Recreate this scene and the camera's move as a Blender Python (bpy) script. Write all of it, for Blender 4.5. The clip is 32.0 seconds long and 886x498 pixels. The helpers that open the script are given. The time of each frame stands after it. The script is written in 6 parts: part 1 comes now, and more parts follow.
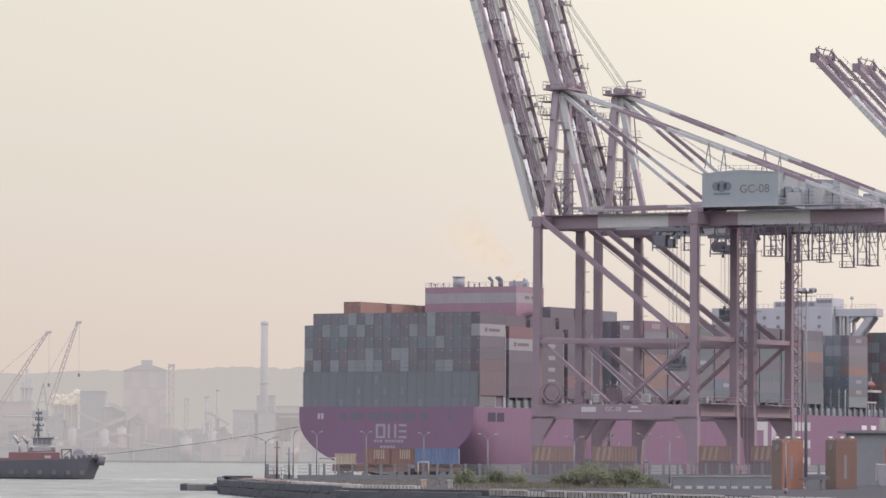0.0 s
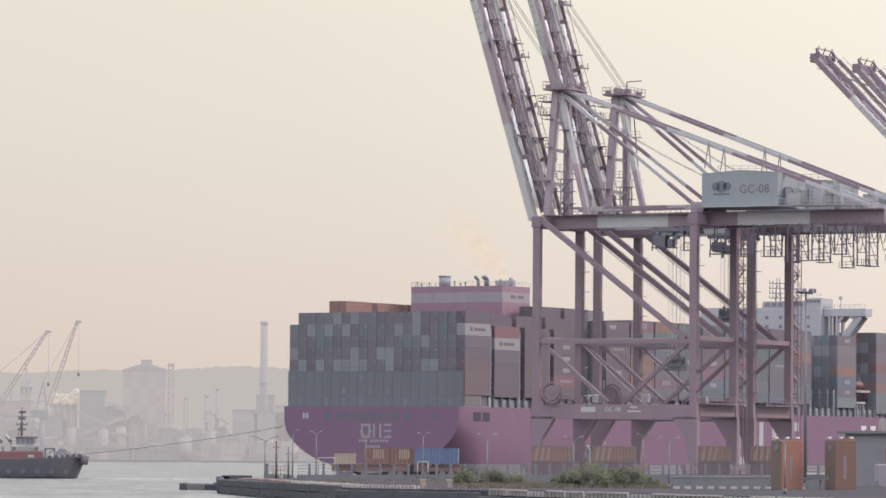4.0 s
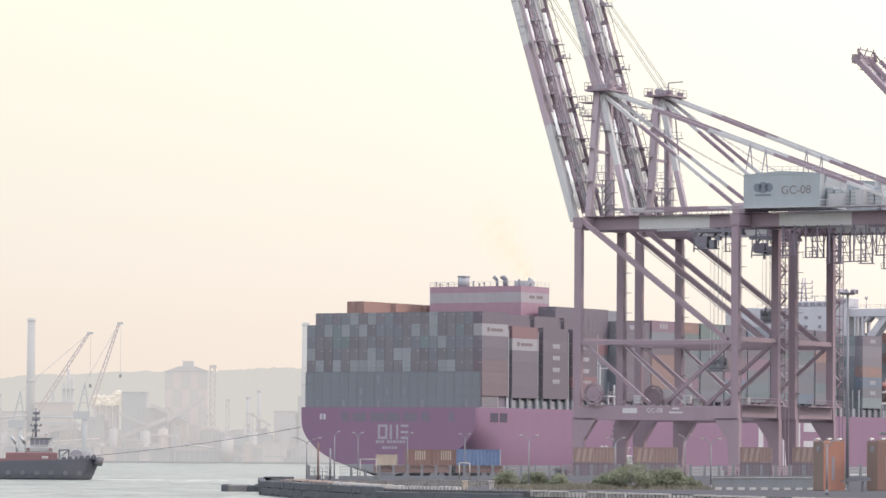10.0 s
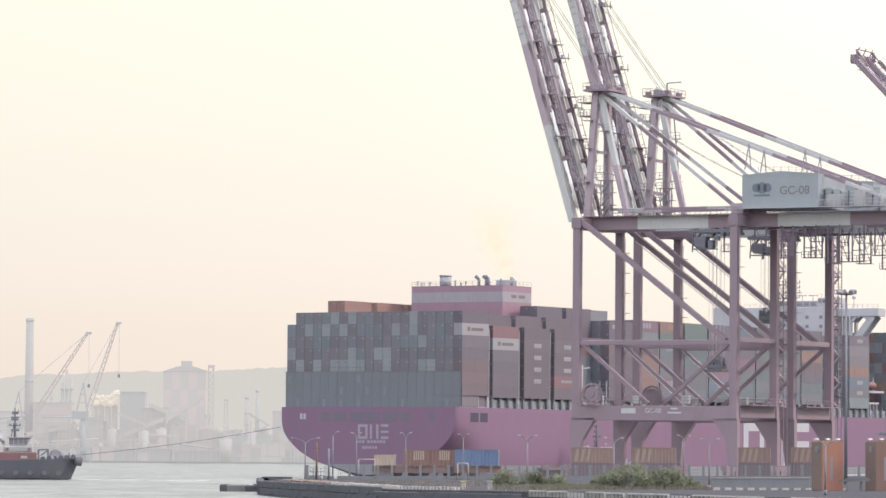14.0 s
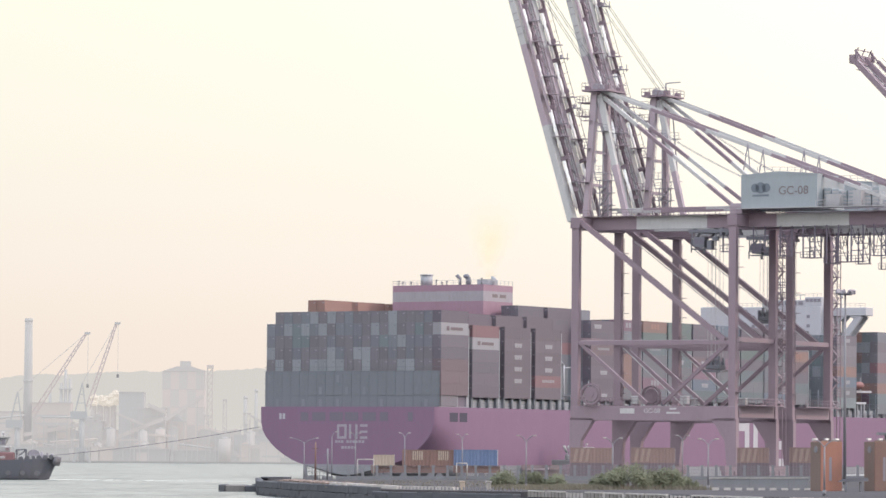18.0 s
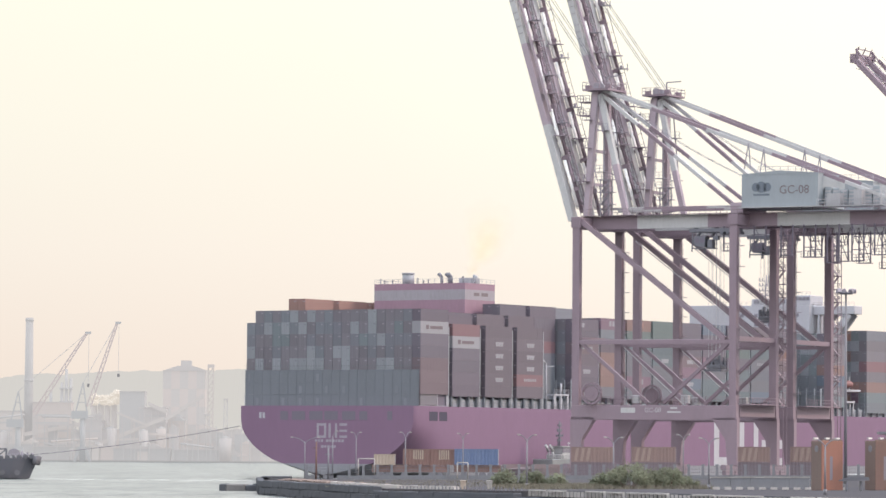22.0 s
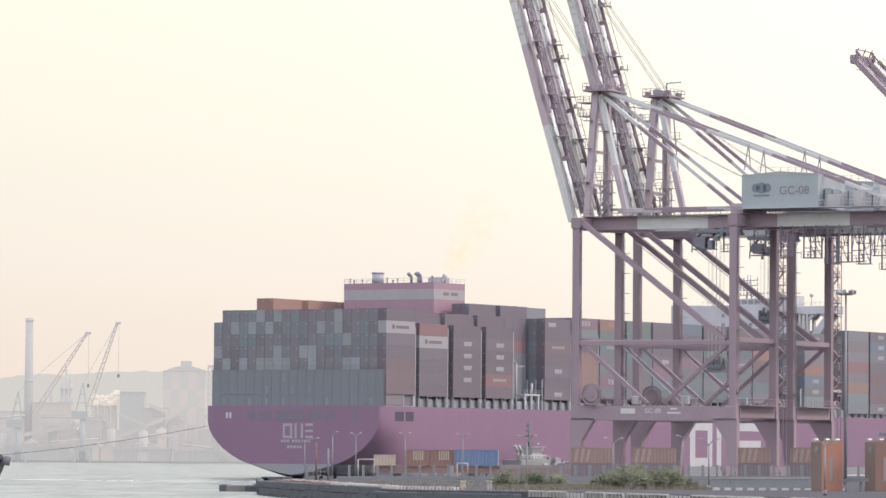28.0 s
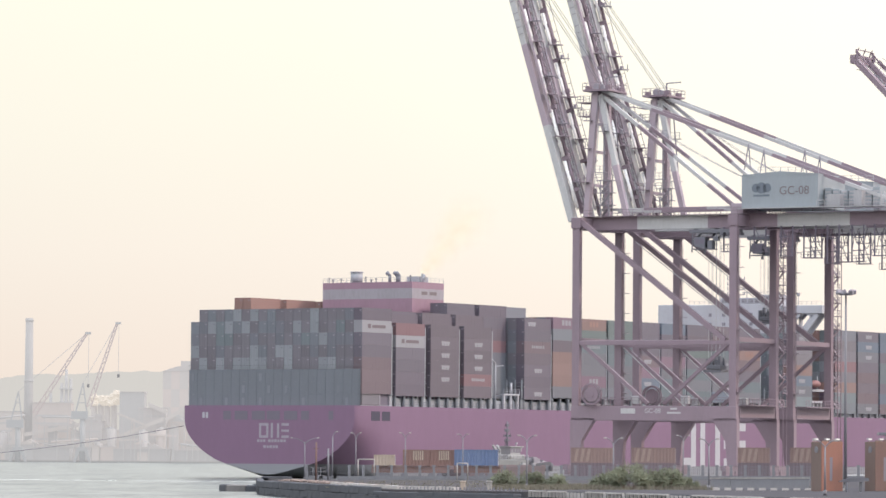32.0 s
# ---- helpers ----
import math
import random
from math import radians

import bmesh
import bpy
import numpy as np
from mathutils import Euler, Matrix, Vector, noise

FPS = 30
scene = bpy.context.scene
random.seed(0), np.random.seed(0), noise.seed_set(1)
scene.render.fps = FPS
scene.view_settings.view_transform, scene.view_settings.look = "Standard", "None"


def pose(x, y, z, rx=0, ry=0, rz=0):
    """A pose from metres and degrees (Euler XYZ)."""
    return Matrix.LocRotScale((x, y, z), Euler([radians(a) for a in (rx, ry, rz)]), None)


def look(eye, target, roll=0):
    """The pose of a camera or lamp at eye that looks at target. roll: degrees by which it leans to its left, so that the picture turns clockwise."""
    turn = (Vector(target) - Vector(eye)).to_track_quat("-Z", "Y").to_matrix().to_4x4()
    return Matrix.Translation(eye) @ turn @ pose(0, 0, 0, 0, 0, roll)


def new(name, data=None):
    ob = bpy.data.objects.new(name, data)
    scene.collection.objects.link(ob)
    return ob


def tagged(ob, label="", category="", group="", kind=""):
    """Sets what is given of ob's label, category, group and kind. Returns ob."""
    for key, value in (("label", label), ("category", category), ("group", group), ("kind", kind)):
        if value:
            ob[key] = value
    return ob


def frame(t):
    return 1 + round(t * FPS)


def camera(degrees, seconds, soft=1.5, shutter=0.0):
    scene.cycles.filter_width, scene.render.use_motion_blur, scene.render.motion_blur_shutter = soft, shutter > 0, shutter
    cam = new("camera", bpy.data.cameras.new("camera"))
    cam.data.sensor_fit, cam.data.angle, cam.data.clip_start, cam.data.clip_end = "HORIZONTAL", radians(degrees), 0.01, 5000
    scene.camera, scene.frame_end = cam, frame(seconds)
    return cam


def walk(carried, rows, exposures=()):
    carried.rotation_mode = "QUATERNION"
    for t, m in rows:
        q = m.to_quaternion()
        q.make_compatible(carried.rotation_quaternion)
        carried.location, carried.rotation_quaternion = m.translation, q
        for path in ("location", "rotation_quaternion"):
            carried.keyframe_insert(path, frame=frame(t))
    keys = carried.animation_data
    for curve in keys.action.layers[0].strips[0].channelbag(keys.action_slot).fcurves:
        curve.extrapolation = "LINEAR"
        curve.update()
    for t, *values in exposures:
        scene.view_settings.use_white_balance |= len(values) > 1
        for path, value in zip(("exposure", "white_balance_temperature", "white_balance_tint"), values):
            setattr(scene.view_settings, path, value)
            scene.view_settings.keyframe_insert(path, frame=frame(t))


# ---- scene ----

# ---------------------------------------------------------------- camera
# time, heading, rise and lean in degrees: a long lens on a tripod, nudged once
CAM = [
    (0, 0.5194, 2.7145, 0.366),
    (3.5, 0.5194, 2.7121, 0.452),
    (5.5, 0.5422, 2.7162, 0.389),
    (6, 0.4131, 2.7100, 0.45),
    (6.5, 0.0152, 2.7127, 0.323),
    (7, -0.0169, 2.6745, 0.492),
    (7.5, 0.1116, 2.8307, -0.178),
    (8, 0.0882, 2.7362, 0.406),
    (8.5, -0.0093, 2.7397, 0.458),
    (9, -0.0222, 2.7309, 0.427),
    (9.5, -0.0339, 2.7285, 0.462),
    (10, -0.0245, 2.7250, 0.418),
    (11, -0.0129, 2.7227, 0.446),
    (12, -0.0018, 2.7209, 0.433),
    (13, -0.0129, 2.7379, 0.430),
    (14, -0.0053, 2.7268, 0.444),
    (14.5, -0.0018, 2.7250, 0.416),
    (16.5, 0.0111, 2.7209, 0.444),
    (18, 0.0093, 2.7285, 0.443),
    (19, 0.0093, 2.7268, 0.426),
    (20, -0.0000, 2.7244, 0.475),
    (22.5, 0.0000, 2.7191, 0.424),
    (25, 0.0035, 2.7279, 0.459),
    (28, 0.0000, 2.7279, 0.458),
    (32, 0.0000, 2.7279, 0.458),
]
EYE = Vector((0.0, 0.0, 5.55))


def aim(heading, rise, lean):
    a, b = radians(heading), radians(rise)
    ahead = Vector((math.sin(a) * math.cos(b), math.cos(a) * math.cos(b), math.sin(b)))
    return look(EYE, EYE + ahead * 100, lean)


cam = camera(11.63, 32.0, soft=1.6)
walk(cam, [(t, aim(a, b, c)) for t, a, b, c in CAM],
     exposures=[(0, -0.37, 6560, 16), (6.9, -0.38, 6560, 15), (7.5, -0.32, 6550, 15), (8.1, 0.0, 6500, 12), (32, 0.0, 6500, 12)])

# the ship's way: time, east, north, heading
SHIP = [
    (0, -2.90, 1064.9, 31.74),
    (4, -6.39, 1061.9, 31.77),
    (8, -10.26, 1058.4, 31.90),
    (12, -14.48, 1054.5, 32.12),
    (16, -19.00, 1050.4, 32.41),
    (20, -23.82, 1046.2, 32.76),
    (24, -28.91, 1042.3, 33.17),
    (28, -34.23, 1038.7, 33.62),
    (32, -39.76, 1035.7, 34.11),
]
SHIP_Z = 0.68       # how high she rides

# ---------------------------------------------------------------- world and sun
SUN_AZ, SUN_EL = 95.0, 34.0     # degrees from north to the east, above the horizon

world = bpy.data.worlds.new("hazy_sky")
scene.world = world
world.use_nodes = True
wn, wl = world.node_tree.nodes, world.node_tree.links
wn.clear()
w_out = wn.new("ShaderNodeOutputWorld")
w_sky = wn.new("ShaderNodeTexSky")
w_sky.sky_type = "NISHITA"
w_sky.sun_disc = False
w_sky.sun_elevation, w_sky.sun_rotation = radians(SUN_EL), radians(SUN_AZ)
w_sky.air_density, w_sky.dust_density, w_sky.ozone_density = 1.0, 6.0, 1.0
w_bg = wn.new("ShaderNodeBackground")
w_bg.inputs["Strength"].default_value = 0.05
wl.new(w_sky.outputs[0], w_bg.inputs["Color"])
# the thick haze: a warm pale veil that is pinker and darker towards the horizon
w_co = wn.new("ShaderNodeTexCoord")
w_sep = wn.new("ShaderNodeSeparateXYZ")
wl.new(w_co.outputs["Generated"], w_sep.inputs[0])
w_ramp = wn.new("ShaderNodeValToRGB")
w_ramp.color_ramp.elements[0].position = 0.0
w_ramp.color_ramp.elements[0].color = (0.88, 0.78, 0.69, 1)
w_ramp.color_ramp.elements[1].position = 1.0
w_ramp.color_ramp.elements[1].color = (2.38, 2.54, 2.82, 1)
for where, col in ((0.0204, (0.94, 0.83, 0.72, 1)), (0.0467, (0.98, 0.905, 0.79, 1)), (0.076, (1.0, 0.965, 0.828, 1)), (0.111, (1.04, 1.015, 0.858, 1)), (0.5, (2.12, 2.22, 2.37, 1))):
    w_ramp.color_ramp.elements.new(where).color = col
wl.new(w_sep.outputs["Z"], w_ramp.inputs[0])
w_haze = wn.new("ShaderNodeBackground")
# and brighter on the sun's side
w_dot = wn.new("ShaderNodeVectorMath")
w_dot.operation = "DOT_PRODUCT"
w_dot.inputs[1].default_value = (0.826, -0.072, 0.559)
wl.new(w_co.outputs["Generated"], w_dot.inputs[0])
w_gain = wn.new("ShaderNodeMapRange")
w_gain.inputs["From Min"].default_value, w_gain.inputs["From Max"].default_value = -0.164, 0.069
w_gain.inputs["To Min"].default_value, w_gain.inputs["To Max"].default_value = 0.95, 1.08
wl.new(w_dot.outputs["Value"], w_gain.inputs[0])
w_mul = wn.new("ShaderNodeVectorMath")
w_mul.operation = "SCALE"
wl.new(w_ramp.outputs[0], w_mul.inputs[0])
w_side = wn.new("ShaderNodeMapRange")
w_side.inputs["From Min"].default_value, w_side.inputs["From Max"].default_value = -0.045, 0.09
w_side.inputs["To Min"].default_value, w_side.inputs["To Max"].default_value = 1.0, 1.08
wl.new(w_dot.outputs["Value"], w_side.inputs[0])
w_both = wn.new("ShaderNodeMath")
w_both.operation = "MULTIPLY"
wl.new(w_gain.outputs[0], w_both.inputs[0])
wl.new(w_side.outputs[0], w_both.inputs[1])
wl.new(w_both.outputs[0], w_mul.inputs["Scale"])
wl.new(w_mul.outputs[0], w_haze.inputs["Color"])
w_haze.inputs["Strength"].default_value = 1.05
w_mix = wn.new("ShaderNodeMixShader")
w_mix.inputs[0].default_value = 0.95
wl.new(w_bg.outputs[0], w_mix.inputs[1])
wl.new(w_haze.outputs[0], w_mix.inputs[2])
wl.new(w_mix.outputs[0], w_out.inputs[0])

sun = new("sun", bpy.data.lights.new("sun", "SUN"))
sun.data.energy, sun.data.angle, sun.data.color = 1.95, radians(3), (1.0, 0.75, 0.58)
sun_dir = Vector((math.sin(radians(SUN_AZ)) * math.cos(radians(SUN_EL)), math.cos(radians(SUN_AZ)) * math.cos(radians(SUN_EL)), math.sin(radians(SUN_EL))))
sun.matrix_world = look(sun_dir * 900, (0, 0, 0))

# ---------------------------------------------------------------- materials


def paint(name, col, rough=0.6, metal=0.0, wear=0.25, scale=0.4, stain=None, bump=0.15, vary=0.0, streak=True, spec=0.5):
    """A painted or plain surface: large blotches, vertical streaks, fine grain and relief."""
    m = bpy.data.materials.new(name)
    m.use_nodes = True
    nt = m.node_tree
    n, li = nt.nodes, nt.links
    b = n["Principled BSDF"]
    b.inputs["Roughness"].default_value = rough
    b.inputs["Metallic"].default_value = metal
    b.inputs["Specular IOR Level"].default_value = spec
    co = n.new("ShaderNodeTexCoord")
    mp = n.new("ShaderNodeMapping")
    mp.inputs["Scale"].default_value = (1, 1, 0.25 if streak else 1)
    li.new(co.outputs["Object"], mp.inputs[0])
    big = n.new("ShaderNodeTexNoise")
    big.inputs["Scale"].default_value = scale
    big.inputs["Detail"].default_value = 6
    li.new(mp.outputs[0], big.inputs[0])
    fine = n.new("ShaderNodeTexNoise")
    fine.inputs["Scale"].default_value = scale * 9
    fine.inputs["Detail"].default_value = 5
    li.new(mp.outputs[0], fine.inputs[0])
    mul = n.new("ShaderNodeMath")
    mul.operation = "MULTIPLY"
    li.new(big.outputs[0], mul.inputs[0])
    li.new(fine.outputs[0], mul.inputs[1])
    rng = n.new("ShaderNodeMapRange")
    rng.inputs["From Min"].default_value, rng.inputs["From Max"].default_value = 0.16, 0.36
    rng.inputs["To Max"].default_value = wear
    li.new(mul.outputs[0], rng.inputs[0])
    mix = n.new("ShaderNodeMix")
    mix.data_type = "RGBA"
    mix.inputs["A"].default_value = (*col, 1)
    mix.inputs["B"].default_value = (*(stain or [c * 0.55 + 0.03 for c in col]), 1)
    li.new(rng.outputs[0], mix.inputs["Factor"])
    last = mix.outputs["Result"]
    if vary:
        info = n.new("ShaderNodeObjectInfo")
        vr = n.new("ShaderNodeMapRange")
        vr.inputs["To Min"].default_value, vr.inputs["To Max"].default_value = 1 - vary, 1 + vary
        li.new(info.outputs["Random"], vr.inputs[0])
        hs = n.new("ShaderNodeHueSaturation")
        li.new(last, hs.inputs["Color"])
        li.new(vr.outputs[0], hs.inputs["Value"])
        last = hs.outputs[0]
    li.new(last, b.inputs["Base Color"])
    if bump:
        bp = n.new("ShaderNodeBump")
        bp.inputs["Strength"].default_value = bump
        bp.inputs["Distance"].default_value = 0.03
        li.new(fine.outputs[0], bp.inputs["Height"])
        li.new(bp.outputs[0], b.inputs["Normal"])
    return m


def hull_paint():
    """Magenta hull, haze put into its paint, with a dark boot-topping below the load line and rust runs."""
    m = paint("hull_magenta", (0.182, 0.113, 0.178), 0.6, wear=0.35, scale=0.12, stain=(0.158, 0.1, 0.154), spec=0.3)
    n, li = m.node_tree.nodes, m.node_tree.links
    b = n["Principled BSDF"]
    co, sep, st = n.new("ShaderNodeTexCoord"), n.new("ShaderNodeSeparateXYZ"), n.new("ShaderNodeMapRange")
    li.new(co.outputs["Object"], sep.inputs[0])
    li.new(sep.outputs["Z"], st.inputs[0])
    st.inputs["From Min"].default_value, st.inputs["From Max"].default_value = 2.7, 2.8
    mix = n.new("ShaderNodeMix")
    mix.data_type = "RGBA"
    mix.inputs["A"].default_value = (0.215, 0.22, 0.245, 1)
    li.new(b.inputs["Base Color"].links[0].from_socket, mix.inputs["B"])
    li.new(st.outputs[0], mix.inputs["Factor"])
    li.new(mix.outputs["Result"], b.inputs["Base Color"])
    return m


def water_surface():
    m = bpy.data.materials.new("harbour_water")
    m.use_nodes = True
    n, li = m.node_tree.nodes, m.node_tree.links
    b = n["Principled BSDF"]
    b.inputs["Roughness"].default_value = 0.32
    b.inputs["IOR"].default_value = 1.33
    co = n.new("ShaderNodeTexCoord")
    last = None
    for size, strength, dist in ((0.05, 0.6, 2.0), (0.3, 0.8, 0.6), (1.4, 0.6, 0.12)):
        mp = n.new("ShaderNodeMapping")
        mp.inputs["Scale"].default_value = (0.45, 1.0, 1)
        li.new(co.outputs["Object"], mp.inputs[0])
        no = n.new("ShaderNodeTexNoise")
        no.inputs["Scale"].default_value = size
        no.inputs["Detail"].default_value = 4
        li.new(mp.outputs[0], no.inputs[0])
        bp = n.new("ShaderNodeBump")
        bp.inputs["Strength"].default_value = strength
        bp.inputs["Distance"].default_value = dist
        li.new(no.outputs[0], bp.inputs["Height"])
        if last:
            li.new(last.outputs[0], bp.inputs["Normal"])
        last = bp
    li.new(last.outputs[0], b.inputs["Normal"])
    # wind lanes: long pale and dull streaks
    mp = n.new("ShaderNodeMapping")
    mp.inputs["Scale"].default_value = (0.05, 0.03, 1)
    li.new(co.outputs["Object"], mp.inputs[0])
    lane = n.new("ShaderNodeTexNoise")
    lane.inputs["Scale"].default_value = 1.0
    lane.inputs["Detail"].default_value = 7
    lane.inputs["Roughness"].default_value = 0.65
    li.new(mp.outputs[0], lane.inputs[0])
    ramp = n.new("ShaderNodeValToRGB")
    ramp.color_ramp.elements[0].position, ramp.color_ramp.elements[0].color = 0.42, (0.04, 0.05, 0.047, 1)
    ramp.color_ramp.elements[1].position, ramp.color_ramp.elements[1].color = 0.58, (0.13, 0.142, 0.134, 1)
    # short ripples, long across the view
    mr = n.new("ShaderNodeMapping")
    mr.inputs["Scale"].default_value = (0.32, 0.055, 1)
    li.new(co.outputs["Object"], mr.inputs[0])
    rip = n.new("ShaderNodeTexNoise")
    rip.inputs["Scale"].default_value = 1.0
    rip.inputs["Detail"].default_value = 8
    rip.inputs["Roughness"].default_value = 0.7
    li.new(mr.outputs[0], rip.inputs[0])
    both = n.new("ShaderNodeMix")
    both.inputs["Factor"].default_value = 0.5
    li.new(lane.outputs[0], both.inputs["A"])
    li.new(rip.outputs[0], both.inputs["B"])
    li.new(both.outputs["Result"], ramp.inputs[0])
    li.new(ramp.outputs[0], b.inputs["Base Color"])
    # ruffled patches shine less than the slick ones
    gloss = n.new("ShaderNodeMapRange")
    gloss.inputs["From Min"].default_value, gloss.inputs["From Max"].default_value = 0.4, 0.6
    gloss.inputs["To Min"].default_value, gloss.inputs["To Max"].default_value = 0.13, 0.36
    li.new(both.outputs["Result"], gloss.inputs[0])
    li.new(gloss.outputs[0], b.inputs["Specular IOR Level"])
    return m


# haze is mixed into the crane paints: hues greyed, darks lifted
MAROON = paint("crane_maroon", (0.21, 0.16, 0.193), 0.6, wear=0.4, scale=0.35, stain=(0.172, 0.135, 0.16), vary=0.06)
CRANE_WHITE = paint("crane_white", (0.41, 0.41, 0.42), 0.6, wear=0.3, scale=0.3)
STAY_WHITE = paint("stay_pipe_white", (0.78, 0.77, 0.76), 0.45, wear=0.2, scale=0.5)
CABIN_DARK = paint("cabin_dark_blue", (0.125, 0.13, 0.155), 0.6, wear=0.3)
HOUSE_BLUE = paint("house_blue_grey", (0.25, 0.28, 0.305), 0.6, wear=0.2)
DARK_STEEL = paint("dark_steel", (0.25, 0.235, 0.27), 0.6, wear=0.3)
GREY_STEEL = paint("galvanised_steel", (0.36, 0.36, 0.38), 0.5, metal=0.3)
LETTER_GREY = paint("letter_grey", (0.14, 0.115, 0.125), 0.6, wear=0.1)
SCREEN_STEEL = paint("stern_screen_steel", (0.137, 0.15, 0.174), 0.7, wear=0.3)
# paler than the stern screens, its colour offsetting shade between the bays
BRIDGE_STEEL = paint("lashing_steel", (0.28, 0.295, 0.325), 0.7, wear=0.3)
EMBLEM = paint("emblem_blue", (0.12, 0.145, 0.18))
# crane maroon with sky glare lifted into the colour, for boom and apex
BOOM_MAROON = paint("glare_maroon", (0.32, 0.265, 0.305), 0.6, wear=0.4, scale=0.35, stain=(0.27, 0.222, 0.25), vary=0.08)
# the ship's paints carry haze too: greyed magenta, dimmed whites
HULL = hull_paint()
MAGENTA = paint("casing_magenta", (0.255, 0.158, 0.212), 0.55, wear=0.3, scale=0.2)
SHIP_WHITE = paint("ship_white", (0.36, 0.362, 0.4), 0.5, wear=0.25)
HAZED_WHITE = paint("hazed_white", (0.265, 0.243, 0.285), 0.6, wear=0.3)
HAZED_CASING_WHITE = paint("hazed_casing_white", (0.27, 0.255, 0.285), 0.6, wear=0.4, scale=0.3)
# dark tones standing in for shade inside openings; also dark steel and glass
MOORING = paint("recess_shade_and_steel", (0.135, 0.12, 0.155), 0.8, wear=0.2)
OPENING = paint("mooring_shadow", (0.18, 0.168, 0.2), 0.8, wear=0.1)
WATER = water_surface()
QUAY = paint("quay_asphalt", (0.068, 0.067, 0.074), 0.9, wear=0.5, scale=0.08, stain=(0.108, 0.1, 0.095), streak=False, spec=0.0)
WET_STONE = paint("wet_stone", (0.08, 0.085, 0.098), 0.85, wear=0.5, scale=0.6, stain=(0.092, 0.094, 0.102), streak=False, spec=0.05)
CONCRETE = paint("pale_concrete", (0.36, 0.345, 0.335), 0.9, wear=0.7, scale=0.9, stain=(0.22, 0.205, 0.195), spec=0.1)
FENCE_GREY = paint("fence_concrete", (0.18, 0.185, 0.205), 0.9, wear=0.4, scale=0.8)
# haze is put into these colours; those for the sunlit side are darker
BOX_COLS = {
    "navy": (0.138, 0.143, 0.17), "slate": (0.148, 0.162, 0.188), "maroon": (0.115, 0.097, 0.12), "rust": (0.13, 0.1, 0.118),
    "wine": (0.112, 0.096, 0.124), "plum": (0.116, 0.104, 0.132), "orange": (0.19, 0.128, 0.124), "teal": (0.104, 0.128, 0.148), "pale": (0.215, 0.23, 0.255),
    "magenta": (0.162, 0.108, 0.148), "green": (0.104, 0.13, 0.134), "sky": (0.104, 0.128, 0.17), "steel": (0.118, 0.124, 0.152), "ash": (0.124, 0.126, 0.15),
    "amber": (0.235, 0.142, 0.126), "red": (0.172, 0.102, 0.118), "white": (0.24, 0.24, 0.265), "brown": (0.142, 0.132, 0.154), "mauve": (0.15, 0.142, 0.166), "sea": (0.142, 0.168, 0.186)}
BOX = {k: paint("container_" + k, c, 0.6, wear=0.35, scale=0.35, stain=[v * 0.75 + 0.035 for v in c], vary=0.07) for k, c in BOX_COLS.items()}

# ---------------------------------------------------------------- mesh helpers


def part(name, bm, mat, parent=None, label="", kind=""):
    me = bpy.data.meshes.new(name)
    bm.to_mesh(me)
    bm.free()
    for k in (mat if isinstance(mat, (list, tuple)) else [mat]):
        me.materials.append(k)
    ob = new(name, me)
    ob.parent = parent
    return tagged(ob, label, kind=kind)


def share(name, me, parent, m):
    ob = new(name, me)
    ob.parent = parent
    ob.matrix_basis = m
    return ob


def thing(name, m, label, category, group="", kind=""):
    ob = new(name)
    ob.empty_display_size = 0.2
    ob.matrix_basis = m
    return tagged(ob, label, category, group, kind)


def bx(bm, x0, x1, y0, y1, z0, z1, mi=0):
    """An upright box between two corners."""
    v = [bm.verts.new((x, y, z)) for z in (z0, z1) for x, y in ((x0, y0), (x1, y0), (x1, y1), (x0, y1))]
    for f in ((3, 2, 1, 0), (4, 5, 6, 7), (0, 1, 5, 4), (1, 2, 6, 5), (2, 3, 7, 6), (3, 0, 4, 7)):
        bm.faces.new([v[i] for i in f]).material_index = mi
    return bm


def bar(bm, p, q, w, h=None, mi=0, side=None):
    """A straight member of w x h section from p to q."""
    p, q = Vector(p), Vector(q)
    d = (q - p).normalized()
    s = side and Vector(side) or (Vector((0, 0, 1)) if abs(d.z) < 0.95 else Vector((0, 1, 0)))
    a = d.cross(s).normalized() * w / 2
    b = a.cross(d).normalized() * (h or w) / 2
    v = [bm.verts.new(c + e) for c in (p, q) for e in (-a - b, a - b, a + b, b - a)]
    for f in ((3, 2, 1, 0), (4, 5, 6, 7), (0, 1, 5, 4), (1, 2, 6, 5), (2, 3, 7, 6), (3, 0, 4, 7)):
        bm.faces.new([v[i] for i in f]).material_index = mi
    return bm


def tube(bm, p, q, r, r2=None, n=8, mi=0):
    """A round member, tapered to r2."""
    p, q = Vector(p), Vector(q)
    d = (q - p).normalized()
    a = d.orthogonal().normalized()
    b = d.cross(a)
    rings = []
    for c, k in ((p, r), (q, r if r2 is None else r2)):
        rings.append([bm.verts.new(c + (a * math.cos(2 * math.pi * i / n) + b * math.sin(2 * math.pi * i / n)) * k) for i in range(n)])
    for i in range(n):
        f = bm.faces.new((rings[0][i], rings[0][(i + 1) % n], rings[1][(i + 1) % n], rings[1][i]))
        f.material_index, f.smooth = mi, n > 6
    bm.faces.new(rings[0][::-1]).material_index = mi
    bm.faces.new(rings[1]).material_index = mi
    return bm


